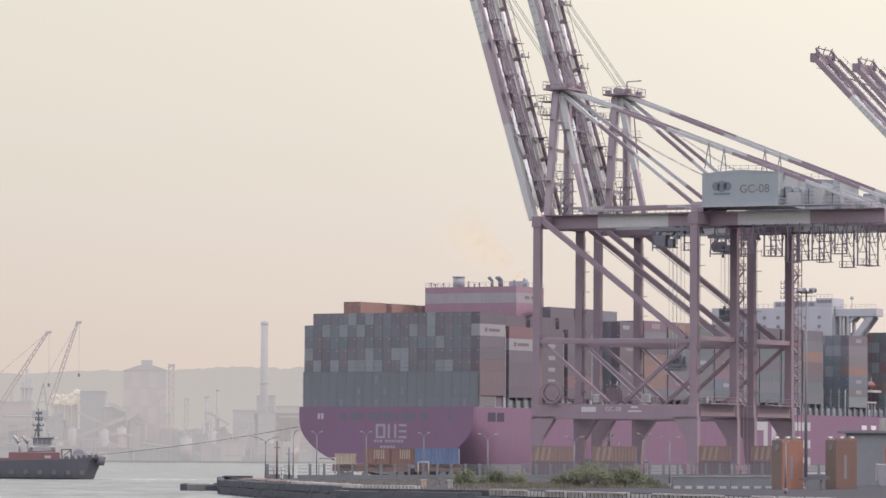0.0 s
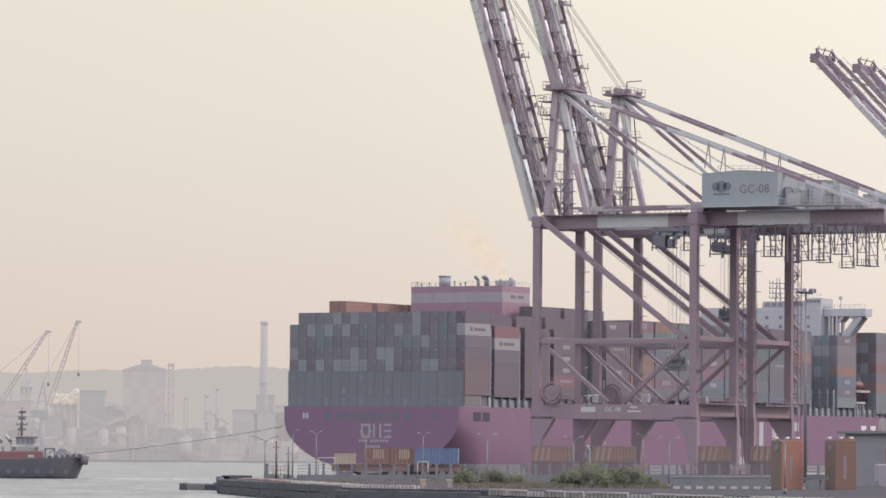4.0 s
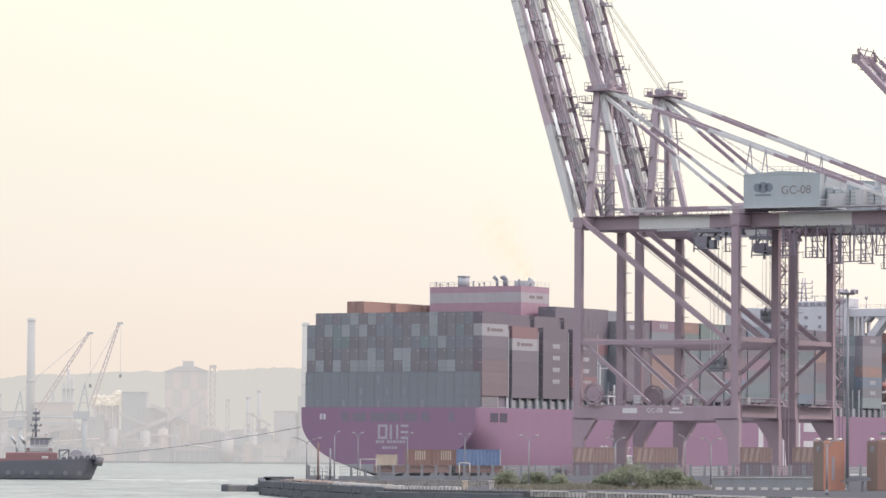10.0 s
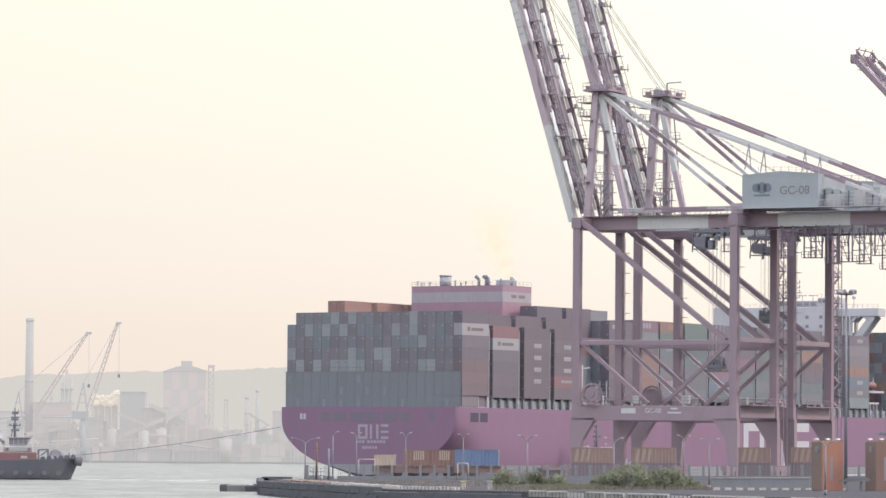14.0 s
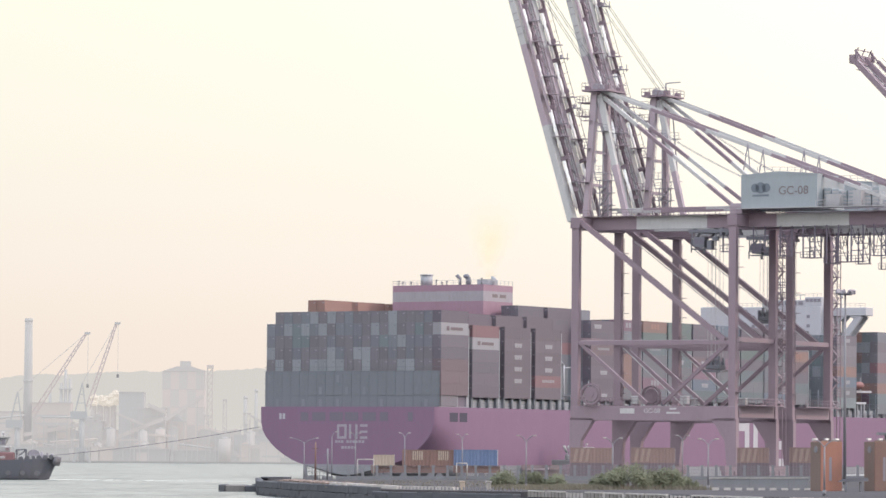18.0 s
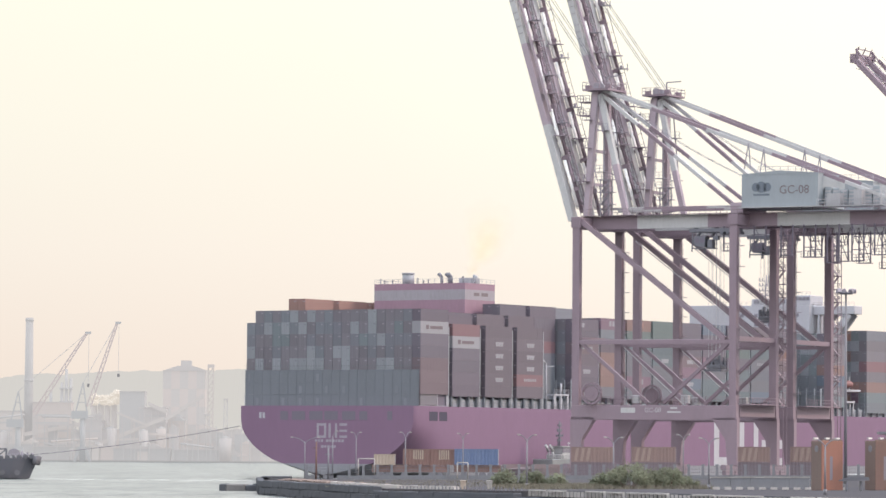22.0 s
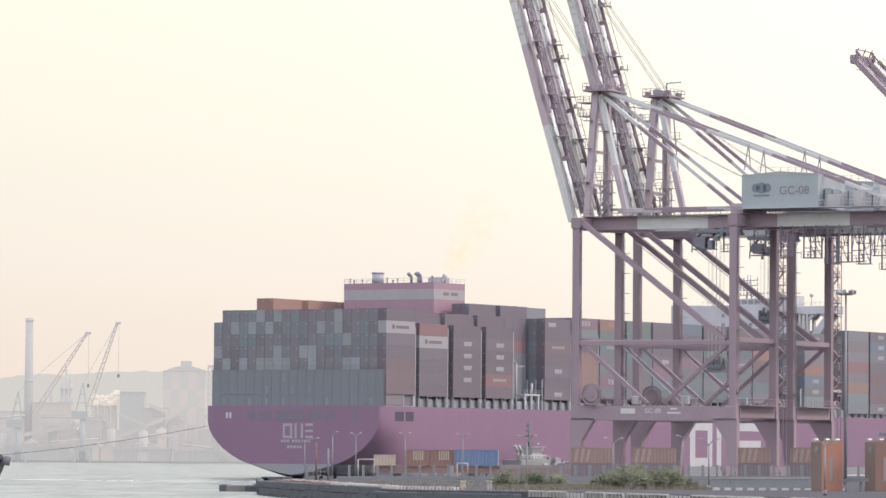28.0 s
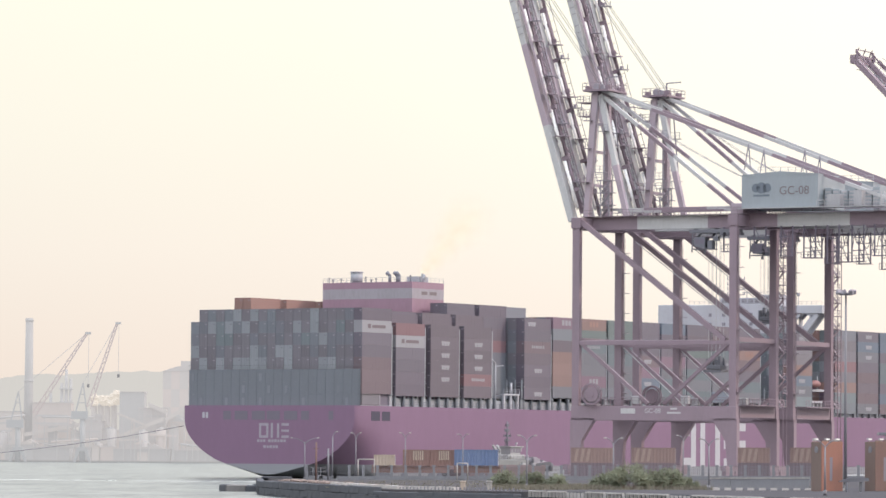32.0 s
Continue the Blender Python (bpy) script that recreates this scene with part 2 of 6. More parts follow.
def strand(bm, pts, r, n=6):
    """A bent round line through the points, as one skin."""
    pts = [Vector(p) for p in pts]
    rings = []
    for i, c in enumerate(pts):
        d = (pts[min(i + 1, len(pts) - 1)] - pts[max(i - 1, 0)]).normalized()
        a = d.cross(Vector((0, 1, 0))).normalized()
        b = d.cross(a)
        rings.append([bm.verts.new(c + (a * math.cos(2 * math.pi * k / n) + b * math.sin(2 * math.pi * k / n)) * r) for k in range(n)])
    for r0, r1 in zip(rings, rings[1:]):
        for k in range(n):
            bm.faces.new((r0[k], r0[(k + 1) % n], r1[(k + 1) % n], r1[k])).smooth = True
    bm.faces.new(rings[0][::-1])
    bm.faces.new(rings[-1])
    return bm


def prism(bm, pts, y0, y1, mi=0):
    """A flat outline in x and z, thick from y0 to y1."""
    a = [bm.verts.new((x, y0, z)) for x, z in pts]
    b = [bm.verts.new((x, y1, z)) for x, z in pts]
    n = len(pts)
    bm.faces.new(a).material_index = mi
    bm.faces.new(b[::-1]).material_index = mi
    for i in range(n):
        bm.faces.new((a[(i + 1) % n], a[i], b[i], b[(i + 1) % n])).material_index = mi
    return bm


def bevelled(bm, w):
    bmesh.ops.bevel(bm, geom=bm.edges[:], offset=w, segments=1, affect="EDGES")
    return bm


def B():
    return bmesh.new()


# ---------------------------------------------------------------- water and land


def land(x):
    """Height of the yard, which falls very gently towards its western tip."""
    return 1.85 + 0.008 * x



bm = B()
bmesh.ops.create_grid(bm, x_segments=2, y_segments=2, size=2400)
water = part("water", bm, WATER, None)
water.location = (0, 2300, 0)
tagged(water, "calm grey-green harbour water with small ripples", "water", kind="structure")

# the terminal's ground: quay edge at the far side, a low stone edge towards the camera
edge = [(-28, 683.6), (-24, 602.4), (-16.5, 551.1), (-6, 484.4), (9.7, 452.2), (37.8, 349.0), (52, 205.4), (120, 102.7), (900, 102.7), (900, 2400), (880, 2400), (19.5, 766), (3, 719), (-22, 693)]
bm = B()
top = [bm.verts.new((x, y, land(x))) for x, y in edge]
low = [bm.verts.new((x, y, -3)) for x, y in edge]
bm.faces.new(top)
for i in range(len(edge)):
    j = (i + 1) % len(edge)
    bm.faces.new((top[i], low[i], low[j], top[j]))
ground = part("ground", bm, QUAY)
# unseen pale sheet, added to bounce light up under the cranes
bounce_edge = [(-18, 705), (4, 728), (18, 760), (420, 1520), (800, 1520), (300, 900), (60, 745), (8, 705)]
bm = B()
bm.faces.new([bm.verts.new((x, y, land(x) + 0.006)) for x, y in bounce_edge])
bounce_sheet = part("pavement", bm, paint("bounce_pale", (0.24, 0.235, 0.235), 0.9, wear=0.5, scale=0.1, streak=False, spec=0.1))
tagged(bounce_sheet, "pale ground sheet added under the quay cranes for bounce light", "pavement", kind="structure")
tagged(ground, "grey asphalt terminal ground with pale dusty patches", "ground", kind="structure")

# ---------------------------------------------------------------- container cranes
QUAY_TURN = -28.13


def sections(name, p, q, w, h, runs, mats, parent, side=None):
    """A member painted in runs, each run a part of its own; returns the first."""
    p, q = Vector(p), Vector(q)
    at = [0.0, *runs, 1.0]
    made = [part(name, bar(B(), p.lerp(q, at[i]), p.lerp(q, at[i + 1]), w, h, side=side), mats[i % 2], parent) for i in range(len(at) - 1)]
    return made[0]


def rails(bm, p, q, high=1.1, step=2.0):
    p, q = Vector(p), Vector(q)
    n = max(1, int((q - p).length / step))
    up = Vector((0, 0, high))
    for i in range(n + 1):
        c = p.lerp(q, i / n)
        bar(bm, c, c + up, 0.07)
    bar(bm, p + up, q + up, 0.07)
    bar(bm, p + up * 0.5, q + up * 0.5, 0.05)
    return bm


def crane(m, boom_up=73.1, number=True, label="", AZ=69.0, hoist=(23.0, 18.6)):
    c = thing("container_crane", m, label or "maroon and white container gantry crane with raised boom on quay", "crane", "quay cranes")
    LX, LY = 30.4, 17.2          # rail gauge and leg spacing
    GZ0, GZ1 = 43.9, 46.1        # main girder
    for a in (0.0, LX):
        for b in (0.0, LY):
            bm = bx(B(), a - 0.69, a + 0.69, b - 0.58, b + 0.58, 10.0, GZ0)
            part("leg", bevelled(bm, 0.05), MAROON, c)
            inner = 1 if a == 0 else -1
            bm = prism(B(), [(a - 0.9 * inner, 2.2), (a + 0.9 * inner, 2.2), (a + 1.3 * inner, 6.5), (a + 3.9 * inner, 10.4), (a - 0.9 * inner, 10.4)], b - 0.62, b + 0.62)
            part("lower_leg", bm, MAROON, c)
            bg = bx(B(), a - 0.5, a + 0.5, b - 4.2, b + 4.2, 1.3, 2.2)
            for k in (-3.1, -1.0, 1.0, 3.1):
                bx(bg, a - 0.35, a + 0.35, b + k - 0.8, b + k + 0.8, 0.5, 1.25)
            bogie = part("bogie", bg, MAROON, c)
            for k in (-3.5, -2.7, -1.4, -0.6, 0.6, 1.4, 2.7, 3.5):
                part("wheel", tube(B(), (a - 0.16, b + k, 0.35), (a + 0.16, b + k, 0.35), 0.35, n=12), DARK_STEEL, bogie)
    for b in (0.0, LY):
        part("portal_beam", bevelled(bx(B(), -0.75, LX + 0.75, b - 0.62, b + 0.62, 9.95, 12.5), 0.05), MAROON, c)
        part("tie_beam", bar(B(), (0.7, b, 23.6), (LX - 0.7, b, 23.6), 0.8, 0.7), MAROON, c)
        part("diagonal_brace", bar(B(), (0.4, b, 45.4), (LX - 1.6, b, 24.0), 0.85, 0.85), MAROON, c)
        sr = B()
        for k in range(60):
            q0 = Vector((0.4, b + 0.1, 45.9)).lerp(Vector((LX - 1.6, b + 0.1, 24.5)), (k + 0.5) / 60)
            bar(sr, q0 - Vector((0.28, 0, 0)), q0 + Vector((0.28, 0, 0)), 0.7, 0.06)
        part("brace_stair", sr, MAROON, c, kind="stuff")
        # thin pale tubes added as the sunlit edges of brace and tie beam
        if b:
            part("brace_lit_edge", tube(B(), (3.4, b - 0.6, 42.3), (LX - 2.4, b - 0.6, 23.9), 0.09, n=6), CRANE_WHITE, c)
            part("brace_lit_edge", tube(B(), (1.2, b - 0.5, 23.2), (13.4, b - 0.5, 12.6), 0.09, n=6), CRANE_WHITE, c)
        else:
            part("tie_pipe", tube(B(), (1.2, b - 0.36, 24.02), (LX - 4.5, b - 0.36, 24.02), 0.06, n=6), BOOM_MAROON, c)
        part("diagonal_brace", bar(B(), (0.6, b, 23.8), (14.0, b, 12.9), 0.6, 0.6), MAROON, c)
        part("diagonal_brace", bar(B(), (LX - 0.6, b, 23.8), (17.0, b, 12.9), 0.6, 0.6), MAROON, c)
    for a in (0.0, LX):
        part("cross_beam", bx(B(), a - 0.7, a + 0.7, 1.03, LY - 1.03, 10.6, 12.6), MAROON, c)
        # overhang added to keep the cross beam's sunward face in shade
        ov = bx(B(), a + 0.72, a + 2.6, 1.1, LY - 1.1, 12.65, 12.8)
        rails(ov, (a + 2.5, 1.2, 12.8), (a + 2.5, LY - 1.2, 12.8), 1.1, 1.2)
        part("cross_walkway", ov, MAROON, c)
        part("cross_beam", bx(B(), a - 0.9, a + 0.9, -0.7, LY + 0.7, GZ0 + 0.003, GZ0 + 1.9), MAROON, c)
        part("tie_beam", bar(B(), (a, 0.6, 24.2), (a, LY - 0.6, 24.2), 0.8, 0.8), MAROON, c)
    # main girder: two boxes in maroon and white fields
    for b in (5.0, 12.4):
        at = (-2.6, 9.6, 23.3, 36.6, 50.2, 64.0)
        for i in range(5):
            part("girder_section", bx(B(), at[i], at[i + 1], b - 0.6, b + 0.6, GZ0 - 0.1, GZ1), (MAROON, CRANE_WHITE)[i % 2], c)
        wk = bx(B(), -1.0, 64, b - 1.7 if b < 8 else b + 0.62, b - 0.62 if b < 8 else b + 1.7, GZ1 + 0.02, GZ1 + 0.12)
        y = b - 1.65 if b < 8 else b + 1.65
        rails(wk, (-1.0, y, GZ1 + 0.1), (64, y, GZ1 + 0.1))
        part("walkway", wk, MAROON, c)
        sections("pipe_run", (2, b, GZ1 + 1.3), (27.5, b, GZ1 + 1.3), 0.45, 0.45, (0.34, 0.82), (CRANE_WHITE, MAROON), c)
    for a in range(4, 64, 6):
        part("girder_tie", bx(B(), a - 0.3, a + 0.3, 5.6, 11.8, GZ1 - 0.9, GZ1 - 0.3), MAROON, c)
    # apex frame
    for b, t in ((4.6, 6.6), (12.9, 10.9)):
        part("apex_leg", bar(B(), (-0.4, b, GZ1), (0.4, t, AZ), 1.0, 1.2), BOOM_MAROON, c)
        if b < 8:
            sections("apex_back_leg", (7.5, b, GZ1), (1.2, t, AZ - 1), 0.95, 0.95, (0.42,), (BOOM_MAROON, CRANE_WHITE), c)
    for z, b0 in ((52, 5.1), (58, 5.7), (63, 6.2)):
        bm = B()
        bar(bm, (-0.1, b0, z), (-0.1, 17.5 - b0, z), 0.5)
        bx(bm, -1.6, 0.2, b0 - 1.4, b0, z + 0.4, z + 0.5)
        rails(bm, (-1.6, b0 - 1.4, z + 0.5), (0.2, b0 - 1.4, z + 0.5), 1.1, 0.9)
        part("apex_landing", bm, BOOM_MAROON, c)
    ap = bx(B(), -1.6, 3.4, 4.9, 12.7, AZ - 0.32, AZ)
    for x0 in (-1.6, 3.4):
        rails(ap, (x0, 4.9, AZ), (x0, 12.7, AZ), 1.2, 1.3)
    rails(ap, (-1.6, 4.9, AZ), (3.4, 4.9, AZ), 1.2, 1.3)
    rails(ap, (-1.6, 12.7, AZ), (3.4, 12.7, AZ), 1.2, 1.3)
    for z in (AZ - 2.2, AZ - 4.6):
        bx(ap, -3.6, -1.2, 7.0, 10.4, z, z + 0.12)
        rails(ap, (-3.6, 7.0, z + 0.12), (-3.6, 10.4, z + 0.12), 1.1, 1.1)
        rails(ap, (-3.6, 7.0, z + 0.12), (-1.2, 7.0, z + 0.12), 1.1, 1.1)
    for x0, y0, h in ((-1.2, 5.2, 0.6), (2.2, 6.4, 0.9), (2.4, 10.6, 0.7), (-1.0, 11.4, 0.8)):
        bx(ap, x0, x0 + 0.9, y0, y0 + 0.8, AZ, AZ + h)
    platform = part("apex_platform", ap, MAROON, c)
    for b in (6.2, 8.0, 9.6, 11.4):
        part("sheave", tube(B(), (0.6, b - 0.2, AZ + 0.6), (0.6, b + 0.2, AZ + 0.6), 0.6, n=14), DARK_STEEL, platform)
    jb = bar(B(), (1.5, 8.8, AZ), (1.5, 8.8, AZ + 2.4), 0.2)
    bar(jb, (1.5, 8.8, AZ + 2.4), (4.4, 8.8, AZ + 2.5), 0.2)
    part("service_jib", jb, DARK_STEEL, platform)
    # ladders, pipes and landings on the apex legs
    for b, t in ((4.6, 6.6), (12.9, 10.9)):
        foot, head = Vector((0.7, b, GZ1)), Vector((1.3, t, AZ - 1))
        ld = B()
        for d in (-0.28, 0.28):
            bar(ld, foot + Vector((d, -0.7, 0)), head + Vector((d, -0.7, 0)), 0.07)
        for k in range(36):
            q0 = foot.lerp(head, (k + 0.5) / 36) + Vector((0, -0.7, 0))
            bar(ld, q0 - Vector((0.28, 0, 0)), q0 + Vector((0.28, 0, 0)), 0.05)
        part("apex_ladder", ld, DARK_STEEL, c)
        part("apex_pipe", strand(B(), [foot + Vector((2.2, 0, 0)), foot.lerp(head, 0.4) + Vector((1.5, 0, 0)), head + Vector((0.6, 0, -2)), head + Vector((0.2, 0, -0.5))], 0.14), DARK_STEEL, c)
        for k in (0.36, 0.7):
            q0 = foot.lerp(head, k)
            lg = bx(B(), q0.x + 0.4, q0.x + 2.4, q0.y - 1.3, q0.y - 0.1, q0.z, q0.z + 0.1)
            rails(lg, (q0.x + 0.4, q0.y - 1.3, q0.z + 0.1), (q0.x + 2.4, q0.y - 1.3, q0.z + 0.1), 1.1, 0.7)
            part("leg_landing", lg, DARK_STEEL, c)
    # small stair frames between girder and apex
    for a, b in ((2.9, 3.2),):
        fr = B()
        for d in (0.0, 1.7):
            bar(fr, (a + d, b, GZ1), (a + d, b, GZ1 + 6.6), 0.16)
            bar(fr, (a + d, b + 1.2, GZ1), (a + d, b + 1.2, GZ1 + 6.6), 0.16)
        for z in (2.0, 4.2, 6.4):
            bx(fr, a - 0.8, a + 2.5, b - 0.1, b + 1.3, GZ1 + z, GZ1 + z + 0.1)
            rails(fr, (a - 0.8, b - 0.1, GZ1 + z + 0.1), (a + 2.5, b - 0.1, GZ1 + z + 0.1), 1.0, 1.1)
            bar(fr, (a, b + 0.6, GZ1 + z - 2.0), (a + 1.7, b + 0.6, GZ1 + z), 0.6, 0.1)
        part("stair_frame", fr, DARK_STEEL, c)
    part("stay_anchor", bevelled(bx(B(), 28.0, 30.4, 3.6, 13.9, GZ1 - 0.02, GZ1 + 1.9), 0.08), BOOM_MAROON, c)
    # stays from the apex to the girder
    for b, t in ((4.6, 6.8), (12.9, 10.7)):
        sections("back_stay", (1.2, t, AZ - 0.8), (28.6, b, GZ1 + 1.2), 0.62, 0.62, (0.28, 0.55, 0.8), (CRANE_WHITE, MAROON), c)
        sections("back_stay", (1.6, t, AZ - 0.2), (62.5, b, GZ1 + 0.2), 0.5, 0.6, (0.16, 0.34, 0.55, 0.78), (CRANE_WHITE, MAROON), c)
    for b in (8.2, 9.4):
        part("slack_rope", strand(B(), [(1.6 + 30 * q / 8, b, AZ - 0.6 + (GZ1 + 5.8 - AZ) * q / 8 - 1.1 * math.sin(math.pi * q / 8)) for q in range(9)], 0.05, 5), DARK_STEEL, c)
    for k in (0.478, 0.526):
        z = AZ + (GZ1 + 0.9 - AZ) * k
        a = 1.6 + 60.9 * k
        bm = B()
        for s in (-0.8, 0.4):
            bar(bm, (a, 5.2, z), (a + s, 5.2, max(z - 4.6, GZ1 + 0.5)), 0.16)
        part("stay_prop", bm, DARK_STEEL, c)
    # machinery house
    hx0, hx1, hy0, hy1, hz0, hz1 = 30.6, 45.0, 2.6, 14.6, GZ1 + 0.9, GZ1 + 6.6
    ho = bx(B(), hx0, hx1, hy0, hy1, hz0, hz1)
    mid = (hx0 + hx1) / 2
    prism(ho, [(hx0 - 0.05, hz1), (hx1 + 0.05, hz1), (hx1 + 0.05, hz1 + 0.12), (mid, hz1 + 0.65), (hx0 - 0.05, hz1 + 0.12)], hy0 - 0.05, hy1 + 0.05)
    house = part("machinery_house", ho, HOUSE_BLUE, c, "pale blue-grey steel machinery house")
    rl = B()
    rails(rl, (hx0 + 3, hy0 + 0.2, hz1 + 0.45), (hx1, hy0 + 0.2, hz1 + 0.2), 1.0, 1.4)
    part("roof_rail", rl, GREY_STEEL, house)
    sk = bx(B(), hx0 - 0.3, hx1 + 14, hy0 - 1.2, hy0 - 0.02, hz0 - 0.15, hz0)
    rails(sk, (hx1 + 0.2, hy0 - 1.1, hz0), (hx1 + 14, hy0 - 1.1, hz0), 1.1, 1.5)
    rails(sk, (hx1 + 0.2, hy0 - 0.2, hz0), (hx1 + 14, hy0 - 0.2, hz0), 1.1, 1.5)
    bx(sk, hx1 + 1.5, hx1 + 4.0, hy0 + 0.4, hy0 + 2, hz0, hz0 + 2.2)
    bx(sk, hx1 + 6.5, hx1 + 8.0, hy0 + 0.4, hy0 + 2, hz0, hz0 + 2.8)
    for k in (5, 9, 12):
        bar(sk, (hx1 + k, hy0 - 0.6, hz0), (hx1 + k, hy0 - 0.6, hz0 + 2.4), 0.15)
    part("service_deck", sk, GREY_STEEL, c)
    for k in range(7):
        lv = bevelled(bx(B(), hx1 + 0.3 + k * 1.5, hx1 + 1.6 + k * 1.5, hy0 + 2.2, hy0 + 4.0, hz0, hz0 + 3.4 - 0.25 * (k % 3)), 0.06)
        cabinet = part("electrics_cabinet", lv, HOUSE_BLUE, c)
        for z in (0.7, 1.3, 1.9, 2.5):
            part("louvre", bx(B(), hx1 + 0.45 + k * 1.5, hx1 + 1.45 + k * 1.5, hy0 + 2.14, hy0 + 2.2, hz0 + z, hz0 + z + 0.3), GREY_STEEL, cabinet)
    if number:
        writing("GC-08", (hx0 + 7.1, hy0 - 0.03, hz0 + 2.3), 2.05, LETTER_GREY, house, "number_lettering")
        writing("GC-08", (13.6, -0.66, 11.3), 1.15, CRANE_WHITE, c, "number_lettering")
        lg = B()
        for k, r in ((0.0, 0.8), (1.05, 1.0), (2.1, 0.8)):
            tube(lg, (hx0 + 2.7 + k, hy0 - 0.04, hz0 + 3.5), (hx0 + 2.7 + k, hy0 - 0.01, hz0 + 3.5), r, n=12)
        bx(lg, hx0 + 2.2, hx0 + 5.3, hy0 - 0.05, hy0 - 0.01, hz0 + 2.0, hz0 + 2.35)
        part("emblem", lg, EMBLEM, house, "plain blue emblem shape")
        for a0, a1, z0, z1 in ((9.0, 11.8, 11.2, 12.1), (18.6, 19.9, 11.9, 12.2), (18.0, 20.6, 11.2, 11.5)):
            part("lettering_bar", bx(B(), a0, a1, -0.65, -0.63, z0, z1), CRANE_WHITE, c, "white lettering bar")
    # boom
    ca, sa = math.cos(radians(boom_up)), math.sin(radians(boom_up))

    def on(s, b, off=0.0):
        return Vector((-3.3 - ca * s + sa * off, b, GZ1 - 0.6 + sa * s + ca * off))
    LB = 62.0
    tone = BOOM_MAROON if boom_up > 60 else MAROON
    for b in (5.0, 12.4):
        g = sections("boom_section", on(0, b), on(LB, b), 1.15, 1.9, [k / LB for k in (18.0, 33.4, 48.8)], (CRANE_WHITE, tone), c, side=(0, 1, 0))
        wk = B()
        s0 = 1.6
        for k in range(6 if boom_up > 60 else 0):
            z0 = 2.2 + k * 9.6
            part("stay_pipe", tube(B(), on(z0, b + 0.15, 1.35), on(z0 + 8.7, b + 0.15, 1.35), 0.3, n=12), STAY_WHITE, g)
            part("service_pipe", tube(B(), on(z0 - 0.4, b + 0.5, 1.9), on(z0 + 8.9, b + 0.5, 1.9), 0.17, n=8), MAROON, g)
            for d, top_off in ((0.1, 2.6), (3.2, 2.0), (6.2, 2.3)):
                part("pipe_bracket", bar(B(), on(z0 + d + 3.0, b + 0.15, 0.9), on(z0 + d + 3.0, b + 0.15, top_off), 0.7, 0.2, side=(0, 1, 0)), MAROON, g)
        for s in range(2, 60, 2):
            bar(wk, on(s, b + 1.3, s0), on(s, b + 1.3, s0 + 1.1), 0.07)
        bar(wk, on(1, b + 1.3, s0 + 1.1), on(60, b + 1.3, s0 + 1.1), 0.09)
        bar(wk, on(1, b + 1.0, s0), on(60, b + 1.0, s0), 0.8, 0.1, side=(0, 1, 0))
        part("boom_walkway", wk, MAROON, g)
        for s in (35.4, 36.7, 38.0, 39.3, 41.6, 42.9, 44.2, 45.5):
            part("letter_bar", bar(B(), on(s, b - 0.6, -0.5), on(s, b - 0.6, 0.5), 0.06, 0.85, side=(0, 1, 0)), LETTER_GREY, g, "dark grey lettering bar")
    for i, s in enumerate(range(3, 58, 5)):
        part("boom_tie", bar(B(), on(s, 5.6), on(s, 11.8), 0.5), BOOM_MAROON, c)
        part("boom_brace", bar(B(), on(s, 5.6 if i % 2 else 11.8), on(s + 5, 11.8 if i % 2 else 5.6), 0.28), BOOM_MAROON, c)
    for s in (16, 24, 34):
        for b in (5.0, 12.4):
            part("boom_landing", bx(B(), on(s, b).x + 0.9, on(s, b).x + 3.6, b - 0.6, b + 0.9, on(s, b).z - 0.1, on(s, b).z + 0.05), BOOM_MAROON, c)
    for b, off in ((6.4, 0.7), (8.2, 0.9), (9.4, 0.9), (11.0, 0.7)):
        part("boom_cable", tube(B(), on(2, b, off), on(59, b, off), 0.11, n=6), DARK_STEEL, c)
    for i, s in enumerate((7.5, 12, 18.5, 22, 27.5, 31.5, 38, 44, 50) if boom_up > 60 else (12, 31.5)):
        b = 12.4 if i % 2 else 5.0
        p0 = on(s, b, 1.1)
        eb = bx(B(), p0.x + 1.3, p0.x + 1.7, b + 0.5, b + 1.0, p0.z - 0.4, p0.z + 0.3)
        part("boom_cabinet", bevelled(eb, 0.06), DARK_STEEL, c)
        pb = bx(B(), p0.x + 0.9, p0.x + 3.1, b - 0.3, b + 1.0, p0.z - 0.5, p0.z - 0.4)
        bar(pb, (p0.x + 3.0, b + 0.3, p0.z - 0.9), (p0.x + 3.0, b + 0.3, p0.z + 0.5), 0.12)
        part("boom_perch", pb, DARK_STEEL, c)
    for i, s in enumerate(range(3, 56, 5)):
        part("boom_brace", bar(B(), on(s, 11.8 if i % 2 else 5.6, 0.5), on(s + 5, 5.6 if i % 2 else 11.8, 0.5), 0.2), BOOM_MAROON, c)
    tip = bar(B(), on(61.3, 4.2), on(61.3, 13.2), 1.6, 1.9)
    for b in (4.2, 13.2):
        bar(tip, on(60.4, b, 0.8), on(62.2, b, 1.9), 0.5)
        bar(tip, on(58.6, b, 1.5), on(62.2, b, 1.8), 0.3)
    for b in (5.0, 8.7, 12.4):
        bar(tip, on(61.8, b, 0.9), on(62.4, b, 2.5), 0.2)
    bar(tip, on(62.3, 4.2, 1.9), on(62.3, 13.2, 1.9), 0.2)
    part("boom_tip", tip, tone, c)
    for b in (5.2, 12.2) if boom_up > 60 else ():
        part("sheave", tube(B(), on(61.6, b - 0.3, 1.6), on(61.6, b + 0.3, 1.6), 0.9, n=14), DARK_STEEL, c)
